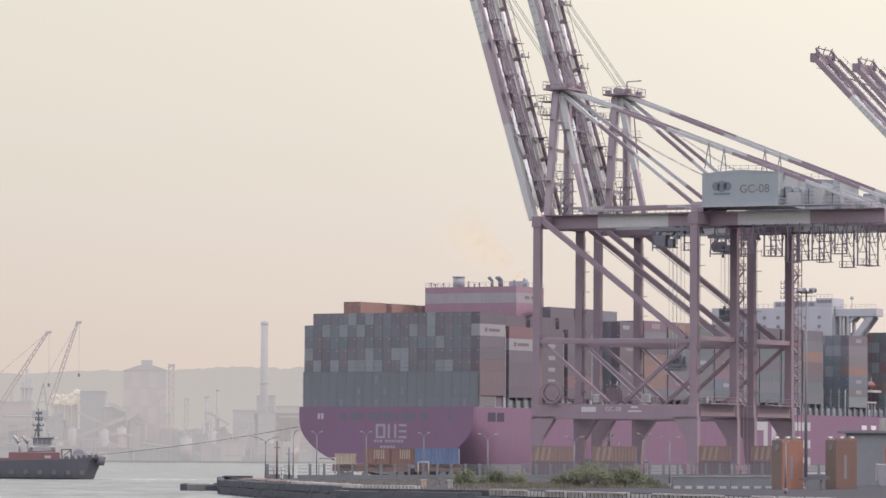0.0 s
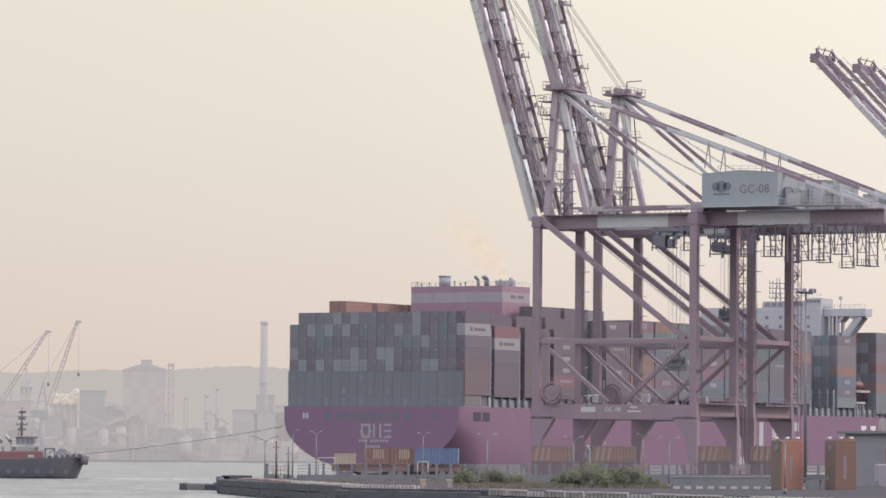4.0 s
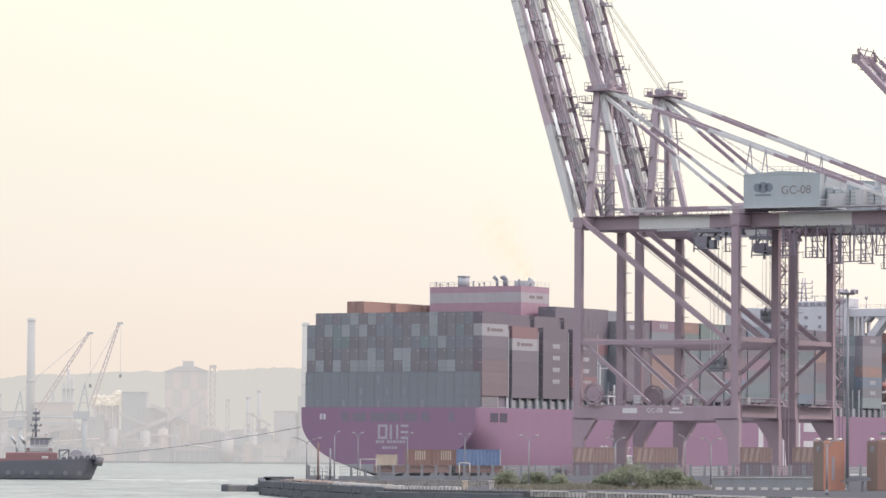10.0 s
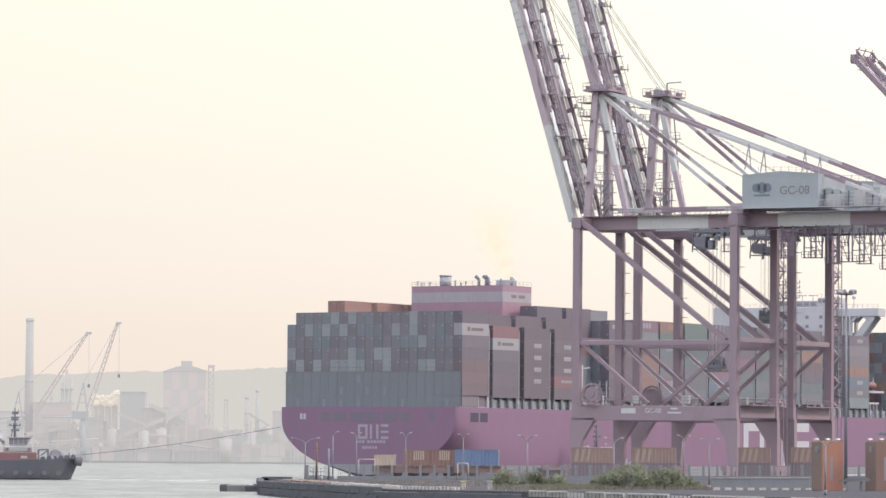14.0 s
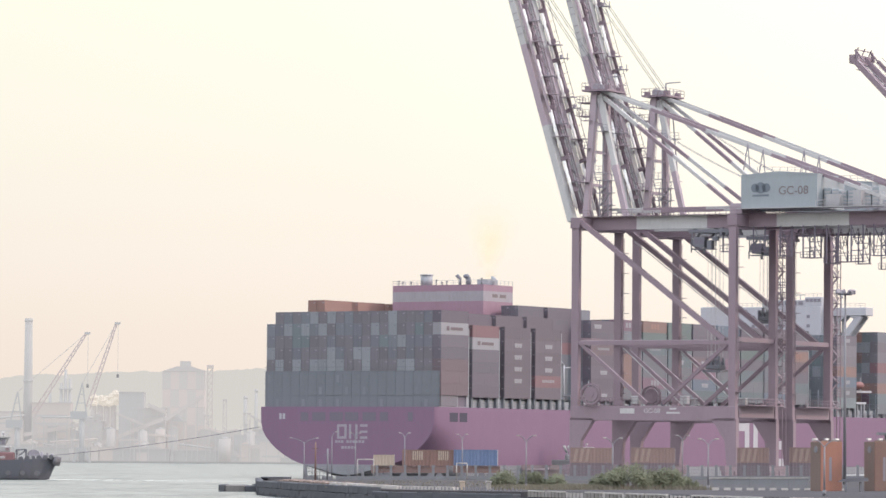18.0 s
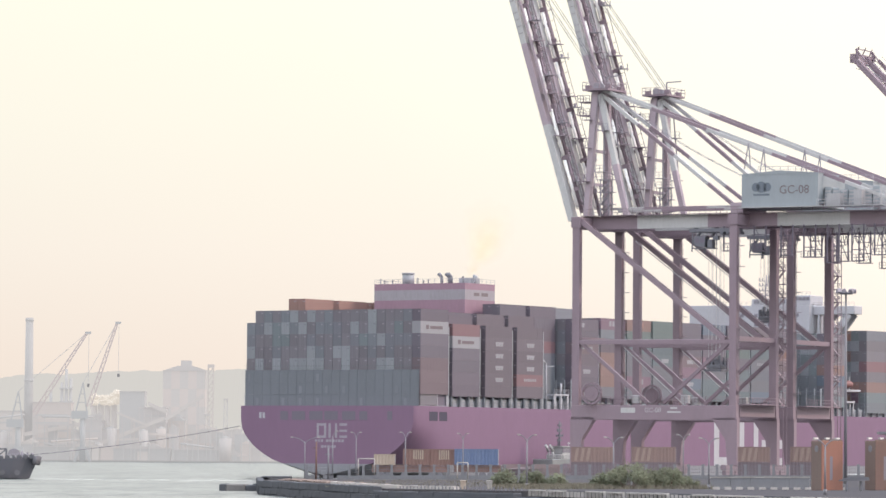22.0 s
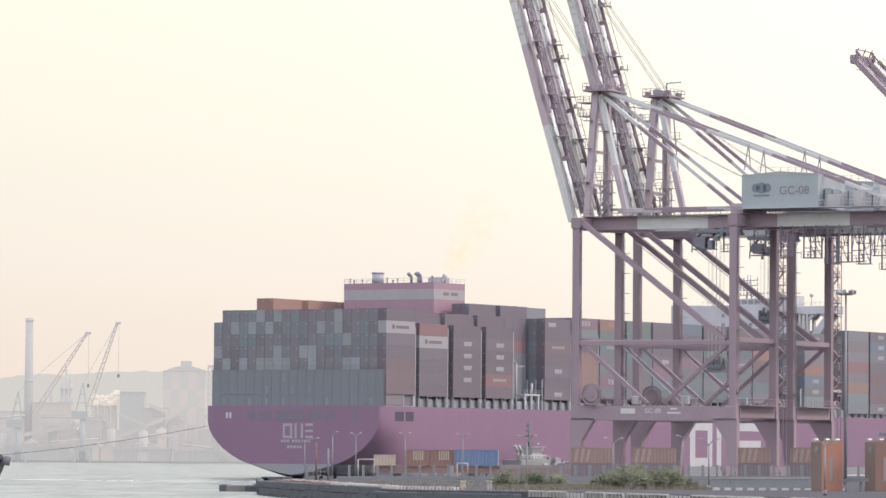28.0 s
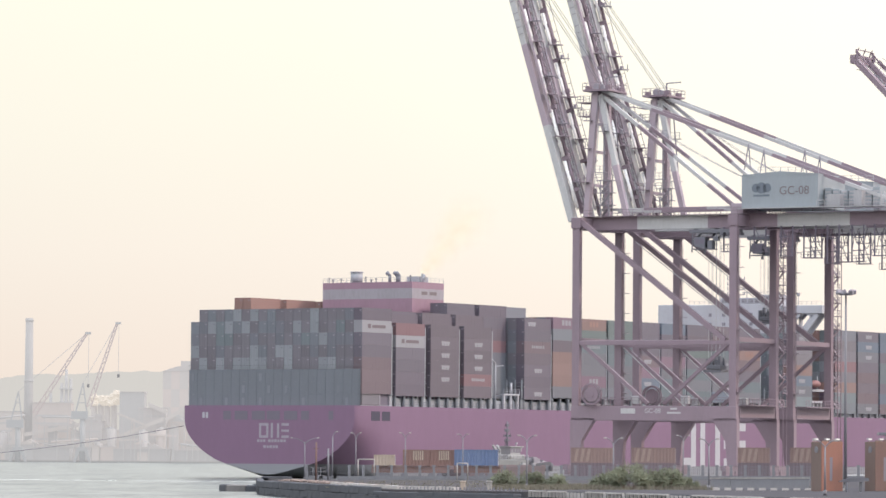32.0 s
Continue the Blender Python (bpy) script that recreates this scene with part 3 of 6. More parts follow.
    for b in (6.5, 7.6, 9.8, 10.9):
        part("boom_hoist_rope", tube(B(), (0.8, b, AZ + 1.2), on(60, b, -1.6), 0.055, n=5), CABIN_DARK, c)
    # folded fore stays along the boom
    for b in (4.2, 13.2):
        part("hanging_link", bar(B(), (-1.0, 8.75 + (b - 8.75) * 0.22, AZ - 0.6), (-1.9, 8.75 + (b - 8.75) * 0.22, AZ - 14.5), 0.3, 0.4), BOOM_MAROON, c)
        part("fore_stay", bar(B(), on(20, b, 1.6), on(46, b, 1.3), 0.4, 0.4), BOOM_MAROON, c)
    # trolley, cabin, ropes and spreader
    tr = bx(B(), 20.4, 25.0, 5.8, 11.6, GZ0 - 0.8, GZ0 - 0.3)
    for a in (20.4, 24.4):
        for b in (5.8, 11.6):
            bx(tr, a - 0.3, a + 0.3, b - 0.2, b + 0.2, GZ0 - 0.3, GZ0 + 0.1)
    trolley = part("trolley", tr, CABIN_DARK, c)
    cb = prism(B(), [(21.5, GZ0 - 3.5), (23.3, GZ0 - 3.7), (23.5, GZ0 - 1.7), (21.3, GZ0 - 1.7), (21.1, GZ0 - 2.6)], 3.0, 4.8)
    cabin = part("operator_cabin", bevelled(cb, 0.04), CABIN_DARK, trolley)
    for a in (21.6, 24.4):
        part("hanger", bar(B(), (a, 4.0, GZ0 - 1.7), (a, 5.9, GZ0 - 0.5), 0.3), CABIN_DARK, trolley)
    part("cabin_floor", bx(B(), 20.9, 25.0, 2.8, 5.0, GZ0 - 3.9, GZ0 - 3.75), CABIN_DARK, trolley)
    for a, z0, z1, w in ((20.9, 4.4, 3.2, 0.18), (23.4, 4.6, 3.8, 0.3), (21.0, 3.4, 0.6, 0.18), (25.6, 3.4, 0.6, 0.18)):
        part("cabin_post", bar(B(), (a, 3.1, GZ0 - z0), (a, 3.1, GZ0 - z1), w), CABIN_DARK, trolley)
    part("cabin_walkway", bx(B(), 20.4, 30.0, 3.0, 4.4, GZ0 - 1.0, GZ0 - 0.4), CABIN_DARK, trolley)
    for k in range(4):
        part("walkway_box", bx(B(), 26.4 + k * 1.1, 26.9 + k * 1.1, 2.9, 4.5, GZ0 - 1.5, GZ0 - 1.0), CABIN_DARK, trolley)
    part("cabin_rail", rails(B(), (21.4, 3.0, GZ0 - 1.7), (24.6, 3.0, GZ0 - 1.7), 0.8, 0.8), CABIN_DARK, trolley)
    for a in (21.55, 22.5):
        part("cabin_window", bx(B(), a, a + 0.75, 2.96, 3.02, GZ0 - 2.9, GZ0 - 2.0), MOORING, cabin)
    part("control_cabinet", bx(B(), 23.8, 24.7, 3.2, 4.6, GZ0 - 3.7, GZ0 - 2.3), CABIN_DARK, trolley)
    part("lamp_box", bx(B(), 24.9, 25.9, 3.1, 3.9, GZ0 - 2.4, GZ0 - 1.7), CABIN_DARK, trolley)
    ha, hz = hoist
    for a in (-1.0, -0.4, 0.5, 1.1):
        for b in (7.8, 9.6):
            part("hoist_rope", tube(B(), (ha + a, b, GZ0), (ha + a, b, hz + 2.2), 0.034, n=5), GREY_STEEL, trolley)
    hb = bevelled(bx(B(), ha - 1.3, ha + 1.5, 7.4, 10.0, hz + 0.5, hz + 1.2), 0.08)
    bx(hb, ha - 1.6, ha + 1.8, 7.0, 10.4, hz, hz + 0.4)
    for a, w, z in ((-1.3, 0.5, 2.4), (-0.5, 0.4, 2.9), (0.3, 0.6, 2.2), (1.0, 0.45, 2.8)):
        bx(hb, ha + a, ha + a + w, 7.5, 8.1, hz + 1.2, hz + z)
        bx(hb, ha + a + 0.1, ha + a + w, 9.2, 9.8, hz + 1.2, hz + z - 0.3)
    bx(hb, ha - 1.3, ha + 1.4, 7.5, 7.9, hz + 1.7, hz + 2.0)
    head = part("head_block", hb, CABIN_DARK, trolley)
    for a in (-0.9, 0.0, 0.9):
        part("sheave", tube(B(), (ha + a - 0.12, 8.7, hz + 1.75), (ha + a + 0.12, 8.7, hz + 1.75), 0.55, n=12), OPENING, head)
    # festoon frames and cable loops under the backreach
    for a, dz in ((26.6, 4.3), (32.4, 4.4), (37.5, 5.2), (41.8, 5.6), (46.2, 6.6), (50.8, 6.4), (55.0, 5.4), (59.2, 7.4)):
        bm = B()
        for d in (0, 2.2):
            bar(bm, (a + d, 4.0, GZ0), (a + d, 4.0, GZ0 - dz), 0.22)
        for k in (0.35, 0.7, 1.0):
            bar(bm, (a, 4.0, GZ0 - dz * k), (a + 2.2, 4.0, GZ0 - dz * k), 0.14)
        bar(bm, (a, 4.0, GZ0), (a + 2.2, 4.0, GZ0 - dz), 0.1)
        bx(bm, a - 0.2, a + 2.4, 3.2, 4.8, GZ0 - dz - 0.1, GZ0 - dz)
        rails(bm, (a - 0.2, 3.2, GZ0 - dz), (a + 2.4, 3.2, GZ0 - dz), 1.0, 0.9)
        part("festoon_frame", bm, MOORING, c)
    for k in range(18):
        bm = B()
        a0 = 34.0 + k * 1.6
        drop = 3.2 * (0.7 + 0.3 * math.sin(k * 2.1))
        strand(bm, [(a0 + 1.5 * i / 8, 12.9, GZ0 - 0.2 - drop * (1 - (i / 4 - 1) ** 2)) for i in range(9)], 0.07, 5)
        part("festoon_cable", bm, MOORING, c)
    # ladders and stair towers on the landside legs
    b = LY + 2.1
    bm = B()
    for a in (LX - 1.2, LX + 1.2):
        for d in (-0.8, 0.8):
            bar(bm, (a, b + d, 2), (a, b + d, 44), 0.13)
    tower = part("stair_tower", bm, MAROON, c)
    for k in range(13):
        z = 12.6 + k * 2.4
        s = 1 if k % 2 else -1
        fl = bx(B(), LX - 1.3, LX + 1.3, b - 0.9, b + 0.9, z, z + 0.12)
        part("landing", fl, MAROON, tower)
        fl = bar(B(), (LX - 1.0 * s, b, z), (LX + 1.0 * s, b, z + 2.4), 0.75, 0.12)
        rails(fl, (LX - 1.2, b - 0.85, z + 0.1), (LX + 1.2, b - 0.85, z + 0.1), 1.05, 0.6)
        rails(fl, (LX + 1.2, b - 0.85, z + 0.1), (LX + 1.2, b + 0.85, z + 0.1), 1.05, 0.6)
        for d in (-0.4, 0.4):
            bar(fl, (LX - 1.0 * s, b + d, z + 1.0), (LX + 1.0 * s, b + d, z + 3.4), 0.08)
        part("stair_flight", fl, BOOM_MAROON, tower)
    for a, b in ((0.0, LY), (LX, 0.0)):
        bm = B()
        for d in (-0.25, 0.25):
            bar(bm, (a + 0.95, b + d, 13), (a + 0.95, b + d, 43), 0.06)
        for k in range(40):
            bar(bm, (a + 0.95, b - 0.25, 13.3 + k * 0.75), (a + 0.95, b + 0.25, 13.3 + k * 0.75), 0.05)
        for k in range(8):
            bx(bm, a + 0.78, a + 1.8, b - 0.5, b + 0.5, 15 + k * 3.6, 15.08 + k * 3.6)
        part("ladder", bm, MAROON, c)
    # cable reel and odds on the portal
    rl = tube(B(), (3.6, -1.5, 14.6), (3.6, -0.65, 14.6), 0.55, n=10)
    for i in range(18):
        a0, a1 = i * math.pi / 9, (i + 1) * math.pi / 9
        for y in (-1.45, -0.95):
            bar(rl, (3.6 + 1.8 * math.cos(a0), y, 14.6 + 1.8 * math.sin(a0)), (3.6 + 1.8 * math.cos(a1), y, 14.6 + 1.8 * math.sin(a1)), 0.18, 0.3)
        if i % 2 == 0:
            bar(rl, (3.6, -1.2, 14.6), (3.6 + 1.75 * math.cos(a0), -1.2, 14.6 + 1.75 * math.sin(a0)), 0.1)
    reel = part("cable_reel", rl, MAROON, c)
    part("wound_cable", tube(B(), (3.6, -1.35, 14.6), (3.6, -1.05, 14.6), 1.35, n=20), MAROON, reel)
    for a in (11.0, 20.5):
        sm = bx(B(), a, a + 1.4, -0.5, 0.6, 12.9, 14.3)
        part("control_box", bevelled(sm, 0.05), GREY_STEEL, c)
    rl = B()
    rails(rl, (1.0, -0.6, 12.9), (LX - 1, -0.6, 12.9), 1.1, 2)
    part("portal_rail", rl, MAROON, c)
    return c


def writing(text, where, size, mat, parent, name):
    """Letters from the built-in font, turned into a mesh that stands upright and faces -y."""
    cu = bpy.data.curves.new(name, "FONT")
    cu.body, cu.size, cu.extrude = text, size, 0.01
    tmp = bpy.data.objects.new(name, cu)
    me = bpy.data.meshes.new_from_object(tmp)
    bpy.data.objects.remove(tmp)
    me.materials.append(mat)
    ob = new(name, me)
    ob.parent = parent
    ob.matrix_basis = pose(*where, 90, 0, 0)
    return ob


CR = Vector((23.78, 769.0, 2.1))
along = Vector((0.4715, 0.8819, 0))
near_crane = crane(pose(*CR, 0, 0, QUAY_TURN))
far_crane = crane(pose(*(CR + along * 24.73), 0, 0, QUAY_TURN), number=False, AZ=69.9, hoist=(22.0, 27.9))
for x, y, raised in ((127.3, 913.4, 45.6), (139.1, 946.7, 46.7)):
    crane(pose(x, y, 2.9, 0, 0, QUAY_TURN), raised, False, "maroon and white gantry crane with half-raised boom")

# ---------------------------------------------------------------- the container ship
# its own axes: x to starboard, y forward, z up from the waterline
ship = thing("container_ship", pose(SHIP[0][1], SHIP[0][2], SHIP_Z, 0, 0, -SHIP[0][3]), "magenta container ship stacked high with dark and red containers", "ship")
TIER, COL, DECK = 2.896, 2.53, 16.5


def hull_section(u, fill):
    """Half outline of the hull at u metres forward of the sternmost stack: from the deck edge down to the keel."""
    drop = min(14.5, 0.2 * (u + 2.5))
    narrow = 1.0 if u < 285 else max(0.02, 1 - ((u - 285) / 77.0) ** 1.7)
    out = []
    for v, z in ((25.4, 16.6), (25.4, 14.6), (25.35, 12.8), (24.9, 11.0), (23.9, 9.4), (22.4, 7.8), (20.7, 6.4), (18.6, 5.1), (15.8, 3.7), (12.8, 2.75), (9.2, 1.9), (5.4, 1.0), (2.4, 0.4), (0.0, 0.2)):
        zz = z if z > 14 else max(-13.5, z - drop)
        full = v + (25.4 - v) * fill * max(0.0, min(1.0, (u + 2.5) / 10)) * min(1.0, v / 12)
        corner = 0.985 if u < -2.4 else 0.996 if u < -2.0 else 1.0
        out.append((full * narrow * corner, zz))
    return out


stations = [-2.5, -2.1, -1.3, 0, 2, 4, 6.5, 9, 15, 22, 30, 40, 52, 66, 85, 120, 180, 240, 285, 300, 315, 328, 340, 350, 357, 361]
bm = B()
rings = []
for u in stations:
    # the quarter towards the quay fills out sooner
    ring = [bm.verts.new((-v, u, z)) for v, z in hull_section(u, 0.0)] + [bm.verts.new((v, u, z)) for v, z in reversed(hull_section(u, 0.88)[:-1])]
    rings.append(ring)
for r0, r1 in zip(rings, rings[1:]):
    for i in range(len(r0) - 1):
        bm.faces.new((r0[i], r0[i + 1], r1[i + 1], r1[i])).smooth = True
    bm.faces.new((r0[0], r1[0], r1[-1], r0[-1]))
bm.faces.new(rings[0][::-1])
bm.faces.new(rings[-1])
bmesh.ops.recalc_face_normals(bm, faces=bm.faces[:])
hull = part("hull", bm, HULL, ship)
for e in hull.data.edges:
    if min(hull.data.vertices[k].co.z for k in e.vertices) > 16.5:
        e.use_edge_sharp = True

# openings of the mooring deck: uncut hull, dark boxes stand in for their shade
DEEP = paint("mooring_shade", (0.085, 0.08, 0.105), 0.9, wear=0.1, spec=0.0)
for v0, v1 in ((-19.6, -18.9), (-18.6, -17.9)):
    part("fairlead", bevelled(bx(B(), v0, v1, -2.56, -2.3, 13.6, 15.0), 0.03), SHIP_WHITE, ship)
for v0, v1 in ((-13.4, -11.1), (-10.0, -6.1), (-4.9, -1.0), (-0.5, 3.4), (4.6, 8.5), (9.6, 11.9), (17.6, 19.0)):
    part("mooring_opening_shade", bx(B(), v0, v1, -2.53, -2.2, 13.2, 15.3), MOORING, ship)
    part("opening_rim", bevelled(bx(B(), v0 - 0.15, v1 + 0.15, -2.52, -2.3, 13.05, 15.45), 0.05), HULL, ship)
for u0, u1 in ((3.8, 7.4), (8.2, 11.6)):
    part("mooring_opening_shade", bx(B(), 25.2, 25.44, u0, u1, 13.1, 15.3), DEEP, ship)

# white marks: plain bars in place of the lettering
for x0, x1, z0, z1 in ((-2.7, -2.05, 8.9, 12.4), (-0.55, 0.1, 8.9, 12.4), (-2.04, -0.56, 8.9, 9.5), (-2.04, -0.56, 11.8, 12.4),
                       (0.75, 1.4, 8.9, 12.4), (2.6, 3.25, 8.9, 12.4), (3.9, 6.1, 8.9, 9.5), (3.9, 6.1, 10.35, 10.9), (3.9, 6.1, 11.8, 12.4)):
    part("stern_mark", bx(B(), x0, x1, -2.53, -2.45, z0, z1), HAZED_WHITE, ship, "plain white stern marking bar")
for x0, w, z in ((-3.2, 0.7, 7.9), (-2.3, 0.6, 7.9), (-1.5, 0.7, 7.9), (0.0, 0.8, 7.9), (1.0, 0.6, 7.9), (1.8, 0.8, 7.9), (2.8, 0.5, 7.9), (3.5, 0.8, 7.9), (4.5, 0.7, 7.9),
                 (-1.4, 0.8, 6.5), (-0.4, 0.6, 6.5), (0.4, 0.8, 6.5), (1.4, 0.6, 6.5), (2.2, 0.7, 6.5)):
    part("stern_name", bx(B(), x0, x0 + w, -2.53, -2.45, z, z + 0.65), HAZED_WHITE, ship, "faint white lettering bar")
for u0, u1, z0, z1 in ((141.4, 144.1, 2.6, 14.6), (150.5, 153.0, 2.6, 14.6), (144.1, 150.5, 2.6, 5), (144.1, 150.5, 12.2, 14.6), (155.3, 157.7, 2.6, 14.6), (163.0, 165.5, 2.6, 14.6), (167.5, 179.0, 2.6, 4.9), (167.5, 179.0, 7.4, 9.7), (167.5, 179.0, 12.2, 14.6)):
    part("hull_mark", bx(B(), 25.38, 25.45, u0, u1, z0, z1), SHIP_WHITE, ship, "plain white hull marking bar")


def container_mesh(key, length=12.19):
    """A steel box: posts and rails proud of ribbed walls, doors with lock rods at the stern end. Origin at the stern foot, middle."""
    bm = B()
    w, h = 1.219, 2.88
    bx(bm, -w + 0.05, w - 0.05, 0.06, length - 0.05, 0.06, h - 0.05)
    for x in (-w, w - 0.16):
        for y in (0.0, length - 0.16):
            bx(bm, x, x + 0.16, y, y + 0.16, 0, h)
        for z in (0.0, h - 0.13):
            bx(bm, x, x + 0.1, 0.16, length - 0.16, z, z + 0.13)
    for z in (0.0, h - 0.13):
        bx(bm, -w + 0.16, w - 0.16, 0.0, 0.1, z, z + 0.13)
    for x in (-0.75, -0.3, 0.3, 0.75):
        bx(bm, x - 0.035, x + 0.035, 0.0, 0.06, 0.12, h - 0.12)
    bx(bm, -0.02, 0.02, 0.03, 0.06, 0.12, h - 0.12)
    if length > 12.0:
        # pale data plate near the door's top
        bx(bm, 0.42, 0.92, 0.02, 0.06, 2.14, 2.4, 1)
    for i in range(9):
        y = 0.9 + i * (length - 1.8) / 8
        bx(bm, w - 0.05, w - 0.04, y - 0.35, y + 0.35, 0.16, h - 0.16)
    me = bpy.data.meshes.new("container")
    bm.to_mesh(me)
    bm.free()
    me.materials.append(BOX[key])
    me.materials.append(HAZED_WHITE if key != "pale" else BOX["slate"])
    return me


CM = {k: container_mesh(k) for k in BOX}
rng = random.Random(8)
BAYS = [(0.0, DECK + 0.0), (14.0, DECK + 2.6), (28.7, DECK + 2.6), (43.1, DECK + 2.6), (57.2, DECK + 2.6)] + [(70.0, DECK + 2.6)] + [(70.0 + 13.1 * i, DECK + 3.2) for i in range(1, 9)] + [(189.8, DECK + 2.6), (203.6, DECK + 2.6), (216.4, DECK + 2.6)] + [(228.7 + 13.1 * i, DECK + 1.2) for i in range(6)]
# outer starboard stacks, from the foot up
SIDE = {
    0: "rust rust rust rust plum plum white wine", 1: "wine wine plum plum white red", 2: "maroon maroon maroon maroon maroon maroon",
    3: "maroon red maroon maroon maroon maroon", 5: "wine wine wine maroon rust plum wine", 6: "ash orange orange orange maroon slate magenta",
    7: "steel magenta ash ash teal green orange", 8: "steel ash ash teal teal green green", 9: "teal sky magenta rust plum plum plum",
    10: "teal teal ash magenta plum plum sky", 11: "teal ash teal plum green maroon plum", 12: "sky ash steel ash teal rust maroon",
    13: "ash teal plum rust orange ash plum", 15: "sea ash sky orange brown mauve plum", 17: "slate sea orange mauve red mauve brown navy"}
SIDE = {bay: row.split() for bay, row in SIDE.items()}
MARKED = {(2, 1), (2, 2), (2, 3), (2, 4), (3, 1), (3, 2), (3, 3), (3, 4), (5, 0), (5, 2), (5, 4), (5, 6), (6, 6), (7, 1), (7, 4), (7, 6), (8, 3), (9, 3), (9, 1), (12, 3), (13, 4)}
hidden = B()
TEAL = {(3, 6), (3, 5), (4, 5), (13, 5), (17, 6)}
PALE = {(19, 6), (5, 7), (7, 7), (14, 7), (2, 6), (4, 6), (6, 6), (12, 6), (14, 6), (15, 5), (0, 4), (7, 4), (10, 4), (11, 4),
        (1, 3), (3, 3), (5, 3), (6, 3), (7, 3), (8, 3), (11, 3), (15, 3), (16, 3)}
for bay, (u0, z0) in enumerate(BAYS):
    for col in range(20):
        v = (col - 9.5) * COL
        if bay == 0:
            tiers = 7 if col == 0 else 8
        elif bay < 4:
            tiers = 6 if col >= 19 else 7
            if col in (1, 2) or (bay == 3 and 15 <= col <= 17):
                tiers = 8
            if bay >= 2 and abs(v) < 14.2:
                tiers = 0
        elif bay == 4:
            tiers = 0 if col >= 18 else 8
        elif bay == 16:
            tiers = 0 if abs(v) < 17 or v > 0 else 7
        elif bay == 14:
            tiers = 0 if col >= 15 else 7
        elif bay == 15:
            tiers = 7
        elif bay < 14:
            tiers = 8 if bay == 5 and col <= 16 else 7
        else:
            tiers = 8
        for k in range(1 if bay == 0 else 0, tiers):
            z = z0 + k * TIER + (0.8 if 0 < bay < 4 and col in (1, 2) and k == 7 else 0)
            seen = (bay == 0) or col == 19 or (bay < 4 and col in (1, 2) and k == 7) or (bay < 5 and col >= 16) or (bay == 4 and col >= 15) or (bay in (5, 15, 17) and col >= 14) or (k >= tiers - 1 and col >= 17 and bay < 8)
            if not seen:
                # the stowed middle: only the outer shell of the block is needed
                if k < tiers - 1 and 0 < col < 19:
                    continue
                w = 1.2
                bx(hidden, v - w, v + w, u0, u0 + 12.19, z, z + 2.86, rng.randrange(5))
                continue
            if col == 19 and bay in SIDE:
                key = SIDE[bay][k] if k < len(SIDE[bay]) else "wine"
            elif bay == 0:
                key = "pale" if (col, k) in PALE else "sea" if (col, k) in TEAL else "slate" if k < 3 else rng.choice(("navy", "mauve", "brown", "brown", "mauve", "navy", "slate", "mauve"))
            elif bay < 4 and col in (1, 2):
                key = "amber"
            elif bay == 4 and col == 17 and k < 5:
                key = "red" if k == 4 else rng.choice(("slate", "steel", "slate"))
            # lighter colours make up for shade on end faces of bays 5, 15, 17
            elif bay == 5:
                key = rng.choice(("slate", "navy", "mauve", "slate"))
            elif bay < 5:
                key = rng.choice(("maroon", "wine", "maroon", "plum", "wine"))
            elif bay == 15:
                key = rng.choice(("sea", "slate", "sea", "slate", "pale"))
            elif bay == 17:
                key = rng.choice(("mauve", "orange", "magenta", "pale", "sea", "amber", "mauve"))
            elif bay >= 14:
                key = rng.choice(("maroon", "plum", "teal", "rust", "ash", "plum", "sky", "maroon", "slate"))
            else:
                key = rng.choice(("maroon", "rust", "wine", "teal", "orange", "plum", "steel", "green", "ash", "sky"))
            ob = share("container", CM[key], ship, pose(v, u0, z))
            if col == 19 and key == "white":
                lb = bx(B(), 1.2, 1.23, 2.4, 3.6, 1.0, 2.0)
                bx(lb, 1.2, 1.23, 4.2, 9.6, 1.1, 1.8)
                part("side_lettering", lb, BOX["rust"], ob, "red lettering bars")
            elif col == 19 and ((bay, k) in MARKED or (bay > 14 and rng.random() < 0.25)):
                y0 = 1.6 if (bay, k) in ((5, 6),) else 4.6
                lb = B()
                if (bay, k) in ((3, 1), (5, 4), (7, 4), (12, 3)):
                    for i in range(7):
                        bx(lb, 1.2, 1.23, 3.4 + i * 0.85, 4.0 + i * 0.85, 1.2, 1.9)
                elif key in ("magenta", "orange"):
                    for i in range(3):
                        bx(lb, 1.2, 1.23, 4.2 + i * 1.5, 5.3 + i * 1.5, 0.9, 2.2)
                else:
                    bx(lb, 1.2, 1.23, y0, y0 + 3.6, 1.4, 1.9)
                    for y in (0.2, 1.32, 2.44):
                        bx(lb, 1.2, 1.23, y0 + y, y0 + y + 0.94, 0.85, 1.4)
                part("side_lettering", lb, BOX["amber" if key == "orange" else "white"], ob, "haze-greyed lettering bars")
part("stowed_cargo", hidden, [BOX["steel"], BOX["maroon"], BOX["wine"], BOX["rust"], BOX["teal"]], ship, kind="stuff")

# lashing bridges: a tall one over the stern, lower ones between the bays
def lashing_bridge(u, z0, z1, w=1.0, post=0.1, steel=BRIDGE_STEEL):
    bm = B()
    for i in range(21):
        v = (i - 10) * COL
        v = max(-24.7, min(24.7, v))
        bx(bm, v - post, v + post, u, u + w, z0, z1)
    z = z0 + TIER
    while z < z1 + 0.1:
        bx(bm, -25.4, 25.4, u, u + w, z - 0.06, z + 0.04)
        bar(bm, (-25.4, u + 0.05, z + 1.0), (25.4, u + 0.05, z + 1.0), 0.07)
        z += TIER
    return part("lashing_bridge", bm, steel, ship)


stern_bridge = lashing_bridge(-0.62, DECK, DECK + TIER * 3, 0.2, 0.09, SCREEN_STEEL)
